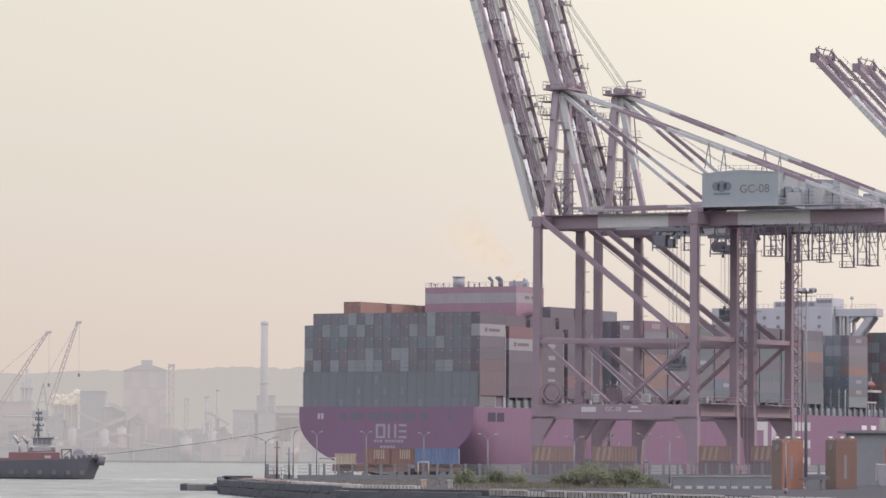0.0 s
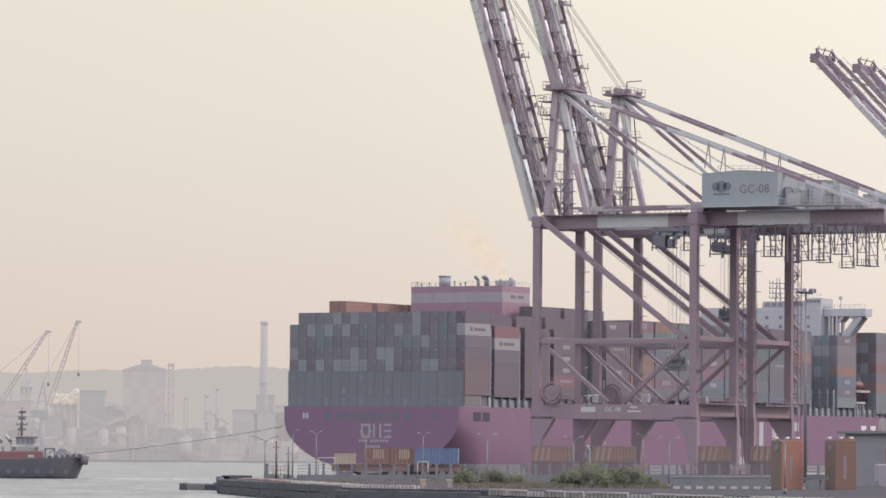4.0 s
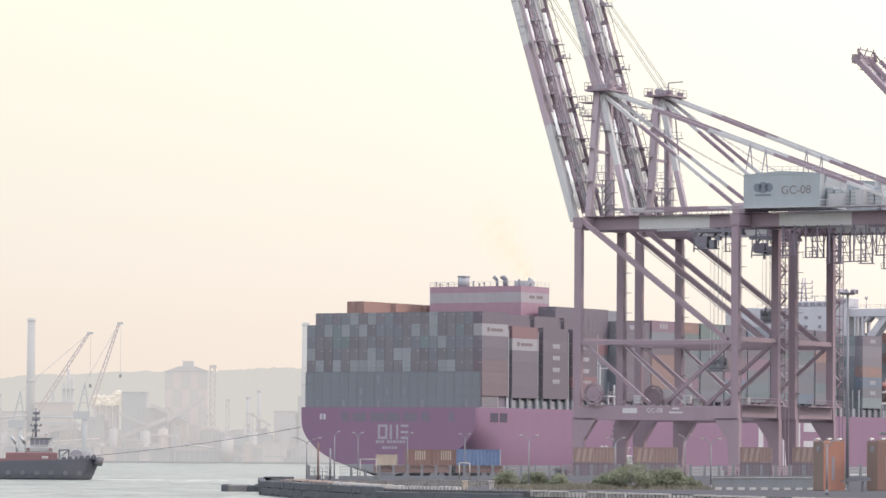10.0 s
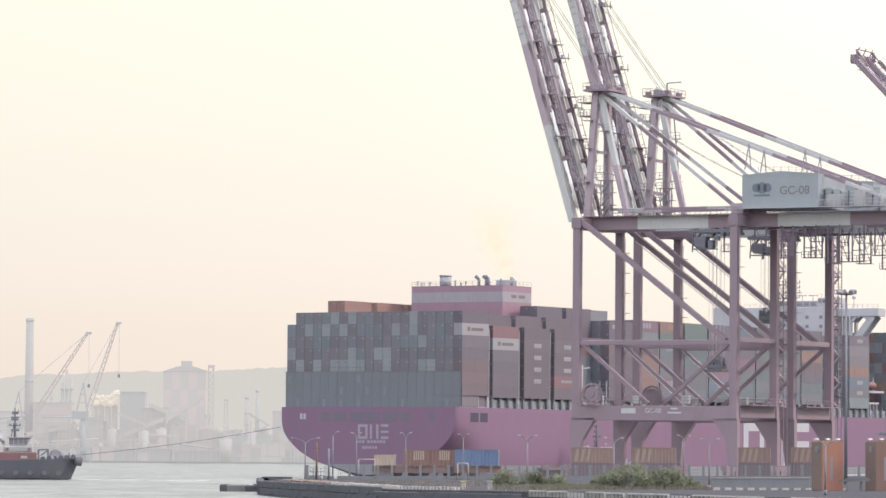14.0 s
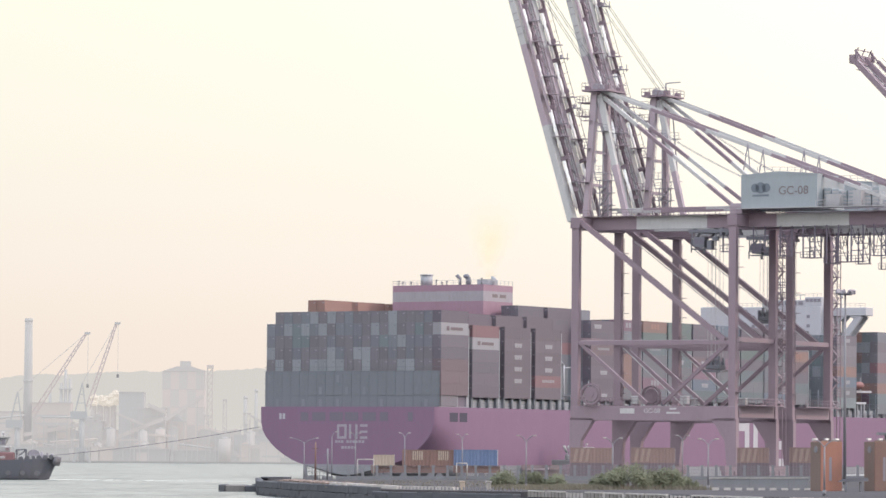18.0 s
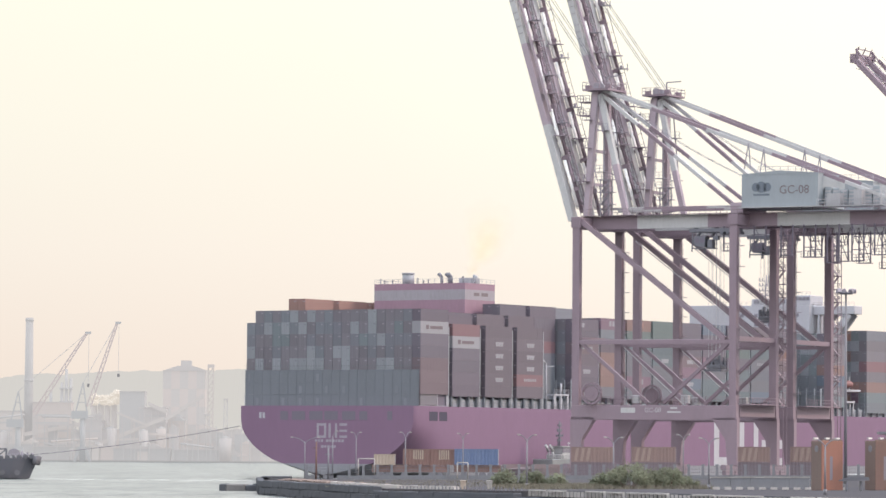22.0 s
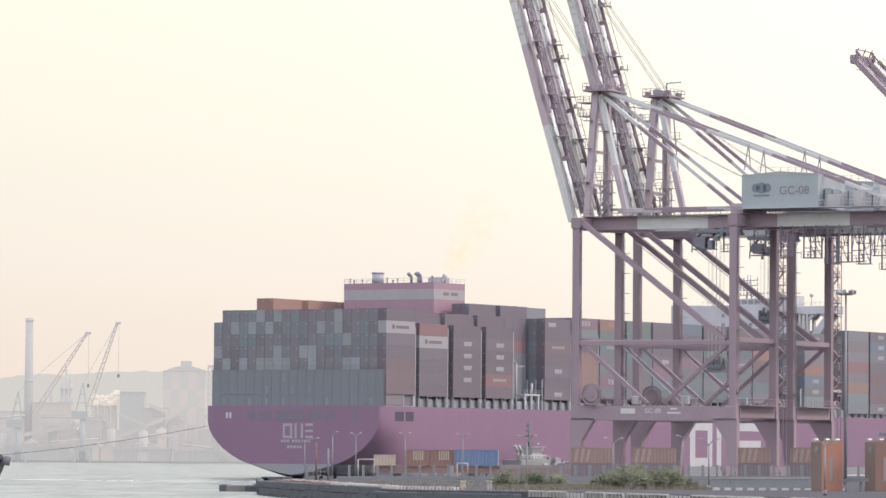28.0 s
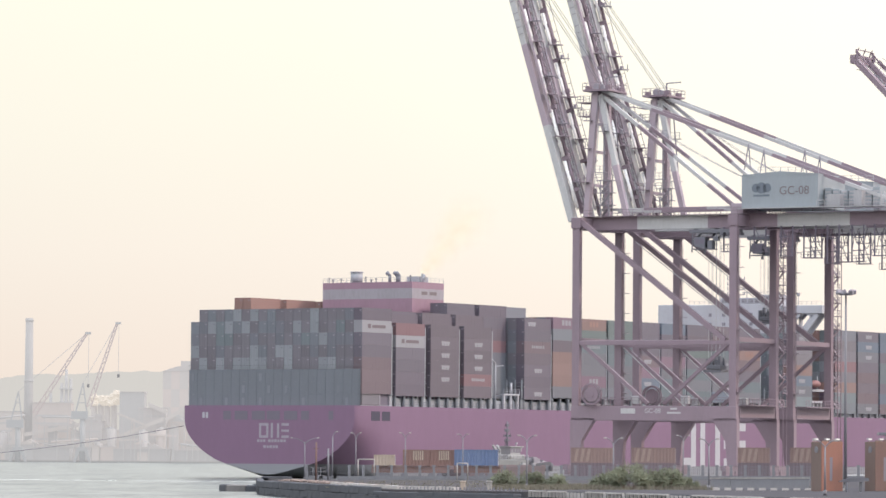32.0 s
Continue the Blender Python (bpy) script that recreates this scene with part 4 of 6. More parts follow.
for i in range(20):
    v = (i - 9.5) * COL
    for k in range(3):
        part("screen", bx(B(), v - 1.17, v + 1.17, -0.57, -0.45, DECK + TIER * k + 0.05, DECK + TIER * (k + 1) - 0.07), SCREEN_STEEL, stern_bridge)
# small plates added as glimpses of pale containers behind the screens
for i, k in ((1, 0), (4, 0), (6, 0), (8, 0), (6, 1), (9, 1), (11, 1), (17, 1), (0, 2), (8, 2), (18, 0), (13, 0)):
    part("locker", bx(B(), (i - 9.5) * COL - 0.45, (i - 9.5) * COL + 0.45, -0.66, -0.58, DECK + TIER * k + 0.2, DECK + TIER * k + 2.0), BOX["slate"], stern_bridge)
for u0, z0 in BAYS[:-1]:
    lashing_bridge(u0 + 12.3, DECK, DECK + TIER * 2.6, 0.6)
# stanchions and coaming under the side stacks
part("store_front", bevelled(bx(B(), 22.6, 25.0, 0.4, 7.6, DECK + 0.25, DECK + 2.9), 0.05), BOX["brown"], ship, "weathered dull store front")
# a dark box paints the shade of the open store bay
part("store_opening_shade", bx(B(), 22.6, 24.6, 7.62, 12.2, DECK + 0.25, DECK + 2.9), MOORING, ship)
for k in (7.9, 12.0):
    part("stanchion", bx(B(), 24.4, 25.0, k - 0.2, k + 0.2, DECK + 0.25, DECK + 3.1), DARK_STEEL, ship)
for u0, z0 in BAYS[1:]:
    for k in (0.4, 4.2, 8.0, 11.8):
        part("stanchion", bx(B(), 24.4, 25.0, u0 + k - 0.3, u0 + k + 0.3, DECK, z0), SCREEN_STEEL, ship)
part("hatch_coaming", bx(B(), -24.9, 24.9, -0.2, 12.6, DECK, DECK + 0.24), BRIDGE_STEEL, ship)
part("hatch_coaming", bx(B(), -24.2, 24.2, 13, 330, DECK, DECK + 2.1), BRIDGE_STEEL, ship)
# fillers added so the gaps between bays do not fall dark
for bay, (u0, z0) in enumerate(BAYS[:14]):
    if bay == 4:
        continue
    edge_v = 24.95
    part("bay_screen", bx(B(), 24.0, edge_v, u0 + 12.25, u0 + 13.0, DECK, DECK + TIER * 6.6), BRIDGE_STEEL, ship)
    part("bay_screen", bx(B(), 14.5, 22.5, u0 + 12.25, u0 + 13.05, DECK + TIER * 2.7, DECK + TIER * 7.7), BOX["wine"], ship)
bm = B()
rails(bm, (25.2, 13.5, DECK), (25.2, 330, DECK), 1.2, 3.5)
part("deck_rail", bm, SCREEN_STEEL, ship)

# funnel casing
cs = B()
for z0, z1, mi in ((DECK, 43.3, 0), (43.3, 45.8, 1), (45.8, 48.1 - 0.7, 0)):
    bx(cs, -13.8, 13, 38.4, 52.2, z0, z1, mi)
casing = part("funnel_casing", cs, [MAGENTA, HAZED_CASING_WHITE], ship, "magenta and white funnel casing")
rl = B()
for p, q in (((-13.8, 38.5, 47.4), (13, 38.5, 47.4)), ((13, 38.5, 47.4), (13, 52.1, 47.4)), ((-13.8, 38.5, 47.4), (-13.8, 52.1, 47.4))):
    rails(rl, p, q, 1.1, 1.7)
part("casing_rail", rl, GREY_STEEL, casing)
part("funnel_pipe", tube(tube(B(), (-5.4, 41, 47.4), (-5.4, 41, 49.9), 1.5, n=16), (-5.4, 41, 49.9), (-5.4, 41, 50.2), 1.65, n=16), BRIDGE_STEEL, casing)
st = bx(B(), 7.6, 11.2, 44, 48, 47.4, 48.9)
tube(st, (10.9, 46, 48.9), (10.9, 46, 49.7), 0.4, n=8)
tube(st, (11.6, 45, 47.4), (12.2, 45, 49.3), 0.35, n=8)
part("exhaust_house", st, BRIDGE_STEEL, casing)
for x in (3.2, 5.4, 6.0):
    vp = tube(B(), (x, 43, 47.4), (x, 43, 49.2), 0.38, n=8)
    tube(vp, (x, 43, 49.1), (x - 0.9, 43, 49.9), 0.38, 0.5, n=8)
    part("vent_pipe", vp, CABIN_DARK, casing)
for x, h in ((-12.6, 1.5), (-11.4, 1.1), (-9.0, 1.2), (-1.5, 1.6), (0.2, 1.0), (1.6, 1.2), (11.8, 1.8)):
    part("vent_pipe", tube(tube(B(), (x, 39.4, 47.4), (x, 39.4, 47.1 + h), 0.13, n=8), (x, 39.4, 46.9 + h), (x, 39.4, 47.2 + h), 0.24, n=8), CABIN_DARK, casing)
mk = bx(B(), 13.0, 13.03, 42.5, 45.0, 44.3, 45.1)
bx(mk, 13.0, 13.03, 46.0, 49.0, 44.3, 45.1)
part("casing_mark", mk, LETTER_GREY, casing, "grey lettering bars")

# deckhouse and bridge with its wings
br = bx(B(), -16, 13, 217.5, 226.5, DECK, 47.9)
bx(br, -26, -16.02, 218.1, 225.9, DECK + 3, 48.1)
bx(br, -6, 8, 218.5, 224.5, 47.92, 49.8)
bridge = part("bridge_house", bevelled(br, 0.1), SHIP_WHITE, ship, "white bridge house with wings")
part("bridge_wing", bevelled(bx(B(), 13.02, 26.2, 219.5, 224.1, 45.2, 47.5), 0.1), SHIP_WHITE, bridge)
for y in (220.1, 223.5):
    part("wing_bracket", bar(B(), (24.2, y, 45.3), (17.8, y, 37.4), 0.6, 1.9), SHIP_WHITE, bridge)
    part("wing_bracket", bar(B(), (17.2, y, 45.3), (17.2, y, 37.4), 0.6, 1.3), SHIP_WHITE, bridge)
    part("wing_bracket", bar(B(), (14.8, y, 45.3), (14.8, y, 37.4), 0.6, 1.1), SHIP_WHITE, bridge)
    part("wing_bracket", bar(B(), (17.6, y, 43.9), (19.0, y, 45.3), 0.6, 0.9), SHIP_WHITE, bridge)
    part("wing_bracket", bar(B(), (23.0, y, 44.3), (21.4, y, 45.3), 0.6, 0.9), SHIP_WHITE, bridge)
top_house = part("wheelhouse", bevelled(bx(B(), 7.6, 12.9, 218.2, 225.8, 47.95, 50.6), 0.12), SHIP_WHITE, bridge)
for k in range(4):
    part("window", bx(B(), 7.9 + k * 1.25, 8.9 + k * 1.25, 218.1, 218.22, 49.2, 50.1), OPENING, top_house)
for z in (42.0, 44.6):
    for k in range(5):
        part("cabin_window", bx(B(), -9.0 + k * 4.4, -8.0 + k * 4.4, 217.4, 217.52, z, z + 0.9), OPENING, bridge)
part("roof_rail", rails(B(), (-15.5, 217.8, 47.9), (7.4, 217.8, 47.9), 1.1, 1.6), GREY_STEEL, bridge)
part("roof_rail", rails(B(), (7.7, 218.3, 50.6), (12.8, 218.3, 50.6), 1.0, 1.2), GREY_STEEL, bridge)
part("roof_rail", rails(B(), (13.2, 219.6, 47.5), (26.0, 219.6, 47.5), 1.1, 1.6), GREY_STEEL, bridge)
for k in range(6):
    part("window", bx(B(), -5.2 + k * 2.1, -3.6 + k * 2.1, 218.4, 218.52, 48.4, 49.4), OPENING, bridge)
ms = B()
for x in (-3.3, -1.7):
    tube(ms, (x, 221.5, 49.8), (x * 0.5 - 1.25, 221.5, 56.6), 0.26, 0.16)
for z in (50.8, 52.2, 53.6, 55.0):
    bar(ms, (-5.3, 221.5, z), (0.3, 221.5, z), 0.22)
    for x in (-5.2, 0.2, -4.2):
        tube(ms, (x, 221.5, z), (x, 221.5, z + 0.9), 0.15)
for z in (50.8, 53.6):
    bar(ms, (-3.1, 221.5, z), (-1.9, 221.5, z + 1.4), 0.16)
part("radar_mast", ms, DARK_STEEL, bridge)
rd = tube(B(), (17.5, 221.5, 47.4), (17.5, 221.5, 50.6), 0.12)
tube(rd, (17.5, 221.5, 50.2), (17.5, 221.5, 51.1), 0.5, n=8)
part("radar_dome", rd, GREY_STEEL, bridge)
sc = B()
for x in (1.6, 5.0):
    tube(sc, (x, 220.5, 49.8), (x, 220.5, 51.3), 0.14)
    bar(sc, (x - 1.4, 220.5, 51.3), (x + 1.4, 220.5, 51.3), 0.25)
part("radar_scanner", sc, GREY_STEEL, bridge)

# side platform and lifeboat
pf = bx(B(), 22.4, 25.2, 61, 68, DECK + 3.5, DECK + 3.9)
for y in (61.4, 64.4, 67.6):
    bx(pf, 24.6, 25.1, y - 0.3, y + 0.3, DECK, DECK + 3.5)
rails(pf, (25.1, 61, DECK + 3.9), (25.1, 68, DECK + 3.9), 1.1, 1.2)
tube(pf, (23.6, 59.5, DECK), (23.6, 59.5, DECK + 11.5), 0.24, 0.2)
tube(pf, (23.6, 59.5, DECK + 11.3), (23.0, 57.5, DECK + 13.2), 0.2)
tube(pf, (23.6, 59.5, DECK + 10.6), (24.4, 62, DECK + 10.8), 0.12)
tube(pf, (24, 66, DECK + 3.9), (24, 66, DECK + 6.6), 0.3)
part("boarding_platform", pf, SHIP_WHITE, ship, "white boarding platform with small crane")
lb = B()
bmesh.ops.create_uvsphere(lb, u_segments=14, v_segments=8, radius=1.0)
for v in lb.verts:
    v.co = Vector((v.co.x * 1.2 + 24.3, v.co.y * 2.7 + 219, v.co.z * 1.1 + 25.6))
part("lifeboat", lb, paint("lifeboat_orange", (0.19, 0.085, 0.085), 0.6), ship, "orange lifeboat in its davit")
for y in (215.9, 217.9, 220.1, 222.1):
    part("davit_post", bx(B(), 24.2, 24.6, y - 0.2, y + 0.2, DECK, 20.4), SHIP_WHITE, ship)
part("davit_beam", bx(B(), 23.9, 24.9, 215.5, 222.5, 20.4, 20.9), SHIP_WHITE, ship)
for y in (216.9, 220.9):
    part("davit_arm", bx(B(), 23.7, 24.0, y - 0.15, y + 0.15, 24.2, 27.8), SHIP_WHITE, ship)
part("boat_deck", bx(B(), 20, 24, 214, 227.5, 23.6, 24.2), SHIP_WHITE, ship)

# ---------------------------------------------------------------- along the water's edge
PALE_KERB = paint("sunlit_kerb", (0.42, 0.4, 0.385), 0.9, wear=0.4, scale=0.9, spec=0.1)
STEEL_POST = paint("post_grey", (0.155, 0.155, 0.178), 0.6, metal=0.0)
RUST = paint("rust_brown", (0.15, 0.088, 0.078), 0.85, wear=0.6, scale=1.5)
ORANGE = paint("orange_paint", (0.25, 0.115, 0.085), 0.6, wear=0.5, scale=0.8, stain=(0.2, 0.1, 0.078))
OLIVE = paint("olive_brown", (0.15, 0.108, 0.095), 0.7, wear=0.4, scale=0.8)
CREAM = paint("cream_paint", (0.38, 0.315, 0.26), 0.7, wear=0.4, scale=1.0)
PEACH = paint("faded_peach", (0.205, 0.142, 0.13), 0.7, wear=0.6, scale=0.9, stain=(0.165, 0.118, 0.115))
BROWN = paint("container_brown", (0.2, 0.118, 0.105), 0.7, wear=0.4, scale=0.7)
BLUE = paint("container_blue", (0.09, 0.13, 0.235), 0.6, wear=0.4, scale=0.7, stain=(0.16, 0.2, 0.29))
GLASS = paint("lamp_glass", (0.75, 0.74, 0.70), 0.15, wear=0.05, bump=0)
LEAF = paint("shrub_leaf", (0.125, 0.142, 0.098), 0.8, wear=0.6, scale=2.0, stain=(0.155, 0.155, 0.115), bump=0, streak=False, vary=0.2, spec=0.1)
STRAW = paint("dry_grass", (0.14, 0.125, 0.1), 0.9, wear=0.6, scale=1.0, stain=(0.105, 0.11, 0.075), bump=0, streak=False)


def stone_mesh(seed, mat):
    bm = B()
    bmesh.ops.create_icosphere(bm, subdivisions=1, radius=1)
    r = random.Random(seed)
    for v in bm.verts:
        v.co *= r.uniform(0.75, 1.15)
        v.co.z *= 0.7
    me = bpy.data.meshes.new("stone")
    bm.to_mesh(me)
    bm.free()
    me.materials.append(mat)
    return me


def wall_block(seed):
    """A rough cast block of the quay wall: its long side along x."""
    r = random.Random(seed)
    bm = bevelled(bx(B(), -1.98, 1.98, -0.5, 0.5, -0.44, 0.44), 0.06)
    for v in bm.verts:
        v.co += Vector((r.uniform(-0.03, 0.03), r.uniform(-0.05, 0.05), r.uniform(-0.03, 0.03)))
    me = bpy.data.meshes.new("block")
    bm.to_mesh(me)
    bm.free()
    me.materials.append(WET_STONE)
    return me


BROWN_RUBBLE = paint("brown_rubble", (0.21, 0.165, 0.145), 0.95, wear=0.6, scale=1.4, stain=(0.12, 0.105, 0.10), streak=False, spec=0.05, vary=0.25)
r = random.Random(4)
blocks = [wall_block(k) for k in range(6)]
quay_wall = thing("quay_wall", pose(0, 0, 0), "dark wet block wall along the low quay edge", "wall", kind="structure")
path = [Vector((x, y, 0)) for x, y in ((-24, 687.2), (-28.2, 676.0), (-24.9, 602.4), (-17.6, 551.1), (-7.1, 484.4), (7.9, 451.5), (36.0, 348.0))]
for leg, (p, q) in enumerate(zip(path, path[1:])):
    n = max(1, round((q - p).length / 4.05))
    d = q - p
    turn = math.degrees(math.atan2(d.y, d.x))
    for i in range(n):
        for z, off in ((-0.45, 0.0), (0.46, 0.5), (1.37 if leg < 4 else 0.86, 0.0))[:3 if leg < 5 else 2]:
            c = p.lerp(q, (i + 0.5 + off * 0.8) / n)
            share("block", r.choice(blocks), quay_wall, pose(c.x, c.y, z + land(c.x) - 1.5 + r.uniform(-0.03, 0.03), 0, r.uniform(-0.6, 0.6), turn + r.choice((0, 180))))
cap = part("cap", bevelled(bx(B(), -27.6, -23.2, 669, 678, 1.98, 2.19), 0.05), WET_STONE, quay_wall)
stones = [stone_mesh(k, BROWN_RUBBLE) for k in range(6)]
rubble = thing("rubble", pose(0, 0, 0), "strip of brown rubble and litter behind the quay wall", "rubble")
for k in range(230):
    a = r.random() ** 1.3
    c = Vector((-24.4, 664, 0)).lerp(Vector((-9.0, 534, 0)), a)
    s = r.uniform(0.12, 0.42)
    share("stone", r.choice(stones), rubble, pose(c.x + r.uniform(-0.6, 2.8), c.y + r.uniform(-3, 3), land(c.x) + s * 0.25, 0, 0, r.uniform(0, 360)) @ Matrix.Diagonal((s * 1.5, s, s * 0.8, 1)))

stub = thing("mooring_stub", pose(-33.4, 655.5, 0), "weathered concrete mooring stub standing in the water", "pier")
part("fender", bevelled(bx(B(), 0, 1.0, 0, 13, -2, 1.05), 0.12), WET_STONE, stub)
part("block", bevelled(bx(B(), 1.02, 3.9, 0.1, 13, -2, 1.0), 0.12), paint("dark_concrete", (0.17, 0.165, 0.165), 0.9, wear=0.5, scale=0.4, spec=0.05), stub)
part("link", bevelled(bx(B(), 3.92, 6.6, 0.2, 12, -2, 0.9), 0.12), WET_STONE, stub)

# pale kerb along the stone edge, in cast blocks
kerb = thing("kerb", pose(0, 0, 0), "pale concrete kerb blocks along the quay edge", "kerb")
kp = [Vector((x, y, land(x))) for x, y in ((-14.0, 564.8), (-9.5, 525.4), (-4.0, 488.6), (4.2, 469.5))]
for p, q in zip(kp, kp[1:]):
    d = (q - p).normalized()
    n = int((q - p).length / 4.8)
    for i in range(n):
        if r.random() < 0.28:
            continue
        a = p + d * (i * 4.8)
        part("kerb_block", bar(B(), a + Vector((0, 0, 0.16)), a + d * 4.65 + Vector((0, 0, 0.16 + r.uniform(-0.02, 0.02))), 0.8, 0.42), PALE_KERB, kerb)

# low parapet nearer on, with gaps
parapet = thing("parapet", pose(0, 0, 0), "low pale concrete balustrade with worn top rail beside the road", "parapet")
p, q = Vector((9.2, 451.8, land(9.2) - 0.1)), Vector((36, 350, land(36) - 0.1))
d = (q - p).normalized()
n = int((q - p).length / 1.27)
bal_bm = bar(B(), (0, 0, -0.4), (0, 0, 0.16), 0.3, 0.2)
bal = bpy.data.meshes.new("baluster")
bal_bm.to_mesh(bal)
bal_bm.free()
bal.materials.append(PALE_KERB)
for i in range(n):
    a = p + d * (i * 1.27)
    share("baluster", bal, parapet, pose(a.x, a.y, a.z))
for i in range(int((q - p).length / 6.8)):
    a = p + d * (i * 6.8) + Vector((0, 0, 0.2 + r.uniform(-0.02, 0.02)))
    if i not in (2, 7, 11):
        part("parapet_rail", bar(B(), a, a + d * r.uniform(5.6, 6.7), 0.22, 0.13), PALE_KERB, parapet)
part("parapet_foot", bar(B(), p + Vector((0.3, 0, -0.05)), q + Vector((0.3, 0, -0.05)), 0.1, 0.6), WET_STONE, parapet)

stakes = thing("stake_row", pose(0, 0, 0), "row of short dark stakes along the quay edge", "stakes")
for i in range(34):
    a = Vector((-4.6, 486.4, land(-4.6))).lerp(Vector((8.4, 455.9, land(8.4))), i / 33)
    part("stake", bar(B(), (a.x, a.y, a.z - 0.1), (a.x + r.uniform(-0.04, 0.04), a.y, a.z + 0.3 + r.uniform(-0.06, 0.12)), 0.14), STEEL_POST, stakes)

# fence of concrete posts on a low wall
fence = thing("fence", pose(-21.1, 683.6, land(-21.1), 0, -0.458, 0), "grey fence of concrete posts and wire on a low wall", "fence")
post_bm = prism(B(), [(-0.26, 0), (0.26, 0), (0.19, 2.0), (0.25, 2.05), (0.25, 2.3), (-0.25, 2.3), (-0.25, 2.05), (-0.19, 2.0)], -0.22, 0.22)
post_me = bpy.data.meshes.new("post")
post_bm.to_mesh(post_me)
post_bm.free()
post_me.materials.append(FENCE_GREY)
rail_me = part("rail", bar(B(), (-0.82, 0, 0), (0.82, 0, 0), 0.05), STEEL_POST).data
picket_me = part("picket", bar(B(), (0, 0, 0), (0, 0, 1.6), 0.035), STEEL_POST).data
for spare in (rail_me, picket_me):
    bpy.data.objects.remove(next(o for o in scene.objects if o.data == spare))
for i in range(47):
    x = i * 2.22
    if i not in (1, 2):
        share("post", post_me, fence, pose(x, 0, 0))
        part("cap", bx(B(), x - 0.2, x + 0.2, -0.235, -0.222, 1.55, 1.8), STEEL_POST, fence)
    if i < 46:
        part("wall_panel", bx(B(), x + 0.26, x + 1.96, -0.12, 0.12, 0, 0.6), FENCE_GREY, fence)
        for z in (1.05, 1.55, 2.05):
            share("rail", rail_me, fence, pose(x + 1.11, 0, z))
        for k in (0.5, 0.8, 1.1, 1.4, 1.7):
            share("picket", picket_me, fence, pose(x + k, 0, 0.5))
gate = thing("railing", pose(-21.4, 685.3, land(-21.4)), "thin grey pipe railing at the tip of the quay", "railing")
for i in range(3):
    part("post", tube(B(), (i * 1.2, 0, 0), (i * 1.2, 0, 1.9), 0.06), STEEL_POST, gate)
for z in (0.7, 1.3, 1.85):
    part("rail", tube(B(), (0, 0, z), (3.3, 0, z), 0.05), STEEL_POST, gate)

wall = thing("low_wall", pose(30.2, 487.8, land(30.2), 0, -0.458, 0), "low grey concrete wall with a coping", "wall")
for i in range(5):
    part("wall_panel", bx(B(), i * 2.2, i * 2.2 + 2.18, -0.15, 0.15, 0, 1.2), FENCE_GREY, wall)
part("coping", bx(B(), -0.1, 11.1, -0.22, 0.22, 1.2, 1.32), CONCRETE, wall)


def street_lamp(x, y, high, arms=2, spread=1.6, turn=0.0, mat=None):
    la = thing("street_lamp", pose(x, y, land(x), 0, 0, turn), "thin grey street lamp with curved arms on the quay", "lamp", "quay lamps")
    mat = mat or STEEL_POST
    part("pole", tube(tube(B(), (0, 0, 0), (0, 0, high * 0.9), 0.11, 0.07), (0, 0, 0), (0, 0, 0.5), 0.17), mat, la)
    for s in (1, -1)[:arms]:
        bm = B()
        bend = [Vector((s * spread * (k / 6) ** 1.3, 0, high * 0.86 + high * 0.14 * math.sin(k / 6 * math.pi * 0.42))) for k in range(7)]
        strand(bm, bend, 0.055)
        last = bend[-1]
        arm = part("arm", bm, mat, la)
        hd = bx(B(), min(last.x, last.x + s * 0.4), max(last.x, last.x + s * 0.4), -0.1, 0.1, last.z - 0.06, last.z + 0.1)
        part("lamp_head", bevelled(hd, 0.03), CONCRETE, arm)
    return la


for x, y, high, arms, spread in ((9.9, 503.7, 6.1, 2, 0.75), (19.9, 503.7, 5.8, 2, 0.75), (29.4, 478.5, 5.6, 2, 0.75), (36.2, 410.8, 5.2, 2, 0.8),
                                 (3.4, 688.0, 7.2, 2, 0.55), (-5.7, 688.0, 7.4, 2, 0.55), (-13.5, 688.0, 7.4, 2, 0.5), (-17.2, 688.0, 7.6, 1, 0.5), (-21.5, 685.6, 6.6, 2, 1.9), (38.5, 693.2, 7.0, 2, 0.7)):
    street_lamp(x, y, high, arms, spread)

for x, high, mat in ((-19.6, 5.9, RUST), (-17.7, 4.9, STEEL_POST)):
    pole = thing("signal_post", pose(x, 681.9, land(x)), "weathered post with a small crossbar near the water", "post")
    part("pole", tube(B(), (0, 0, 0), (0, 0, high), 0.17, 0.13), mat, pole)
    part("crossbar", bar(B(), (-0.5, 0, high - 1.0), (0.5, 0, high - 1.0), 0.12), mat, pole)

# tall floodlight mast
mast = thing("floodlight_mast", pose(52.4, 564.8, land(52.4)), "tall slim grey floodlight mast with a ring of lamps", "lamp")
part("pole", tube(B(), (0, 0, 0), (0, 0, 25.0), 0.23, 0.12, n=12), STEEL_POST, mast)
part("ring", tube(B(), (0, 0, 24.6), (0, 0, 24.85), 0.9, n=16), STEEL_POST, mast)
for k in range(7):
    a = k * 2 * math.pi / 7
    fl = bx(B(), -0.28, 0.28, -0.2, 0.2, -0.25, 0.3)
    ob = part("floodlight", bevelled(fl, 0.04), DARK_STEEL, mast)
    ob.matrix_basis = pose(1.05 * math.cos(a), 1.05 * math.sin(a), 25.0, 25, 0, math.degrees(a))


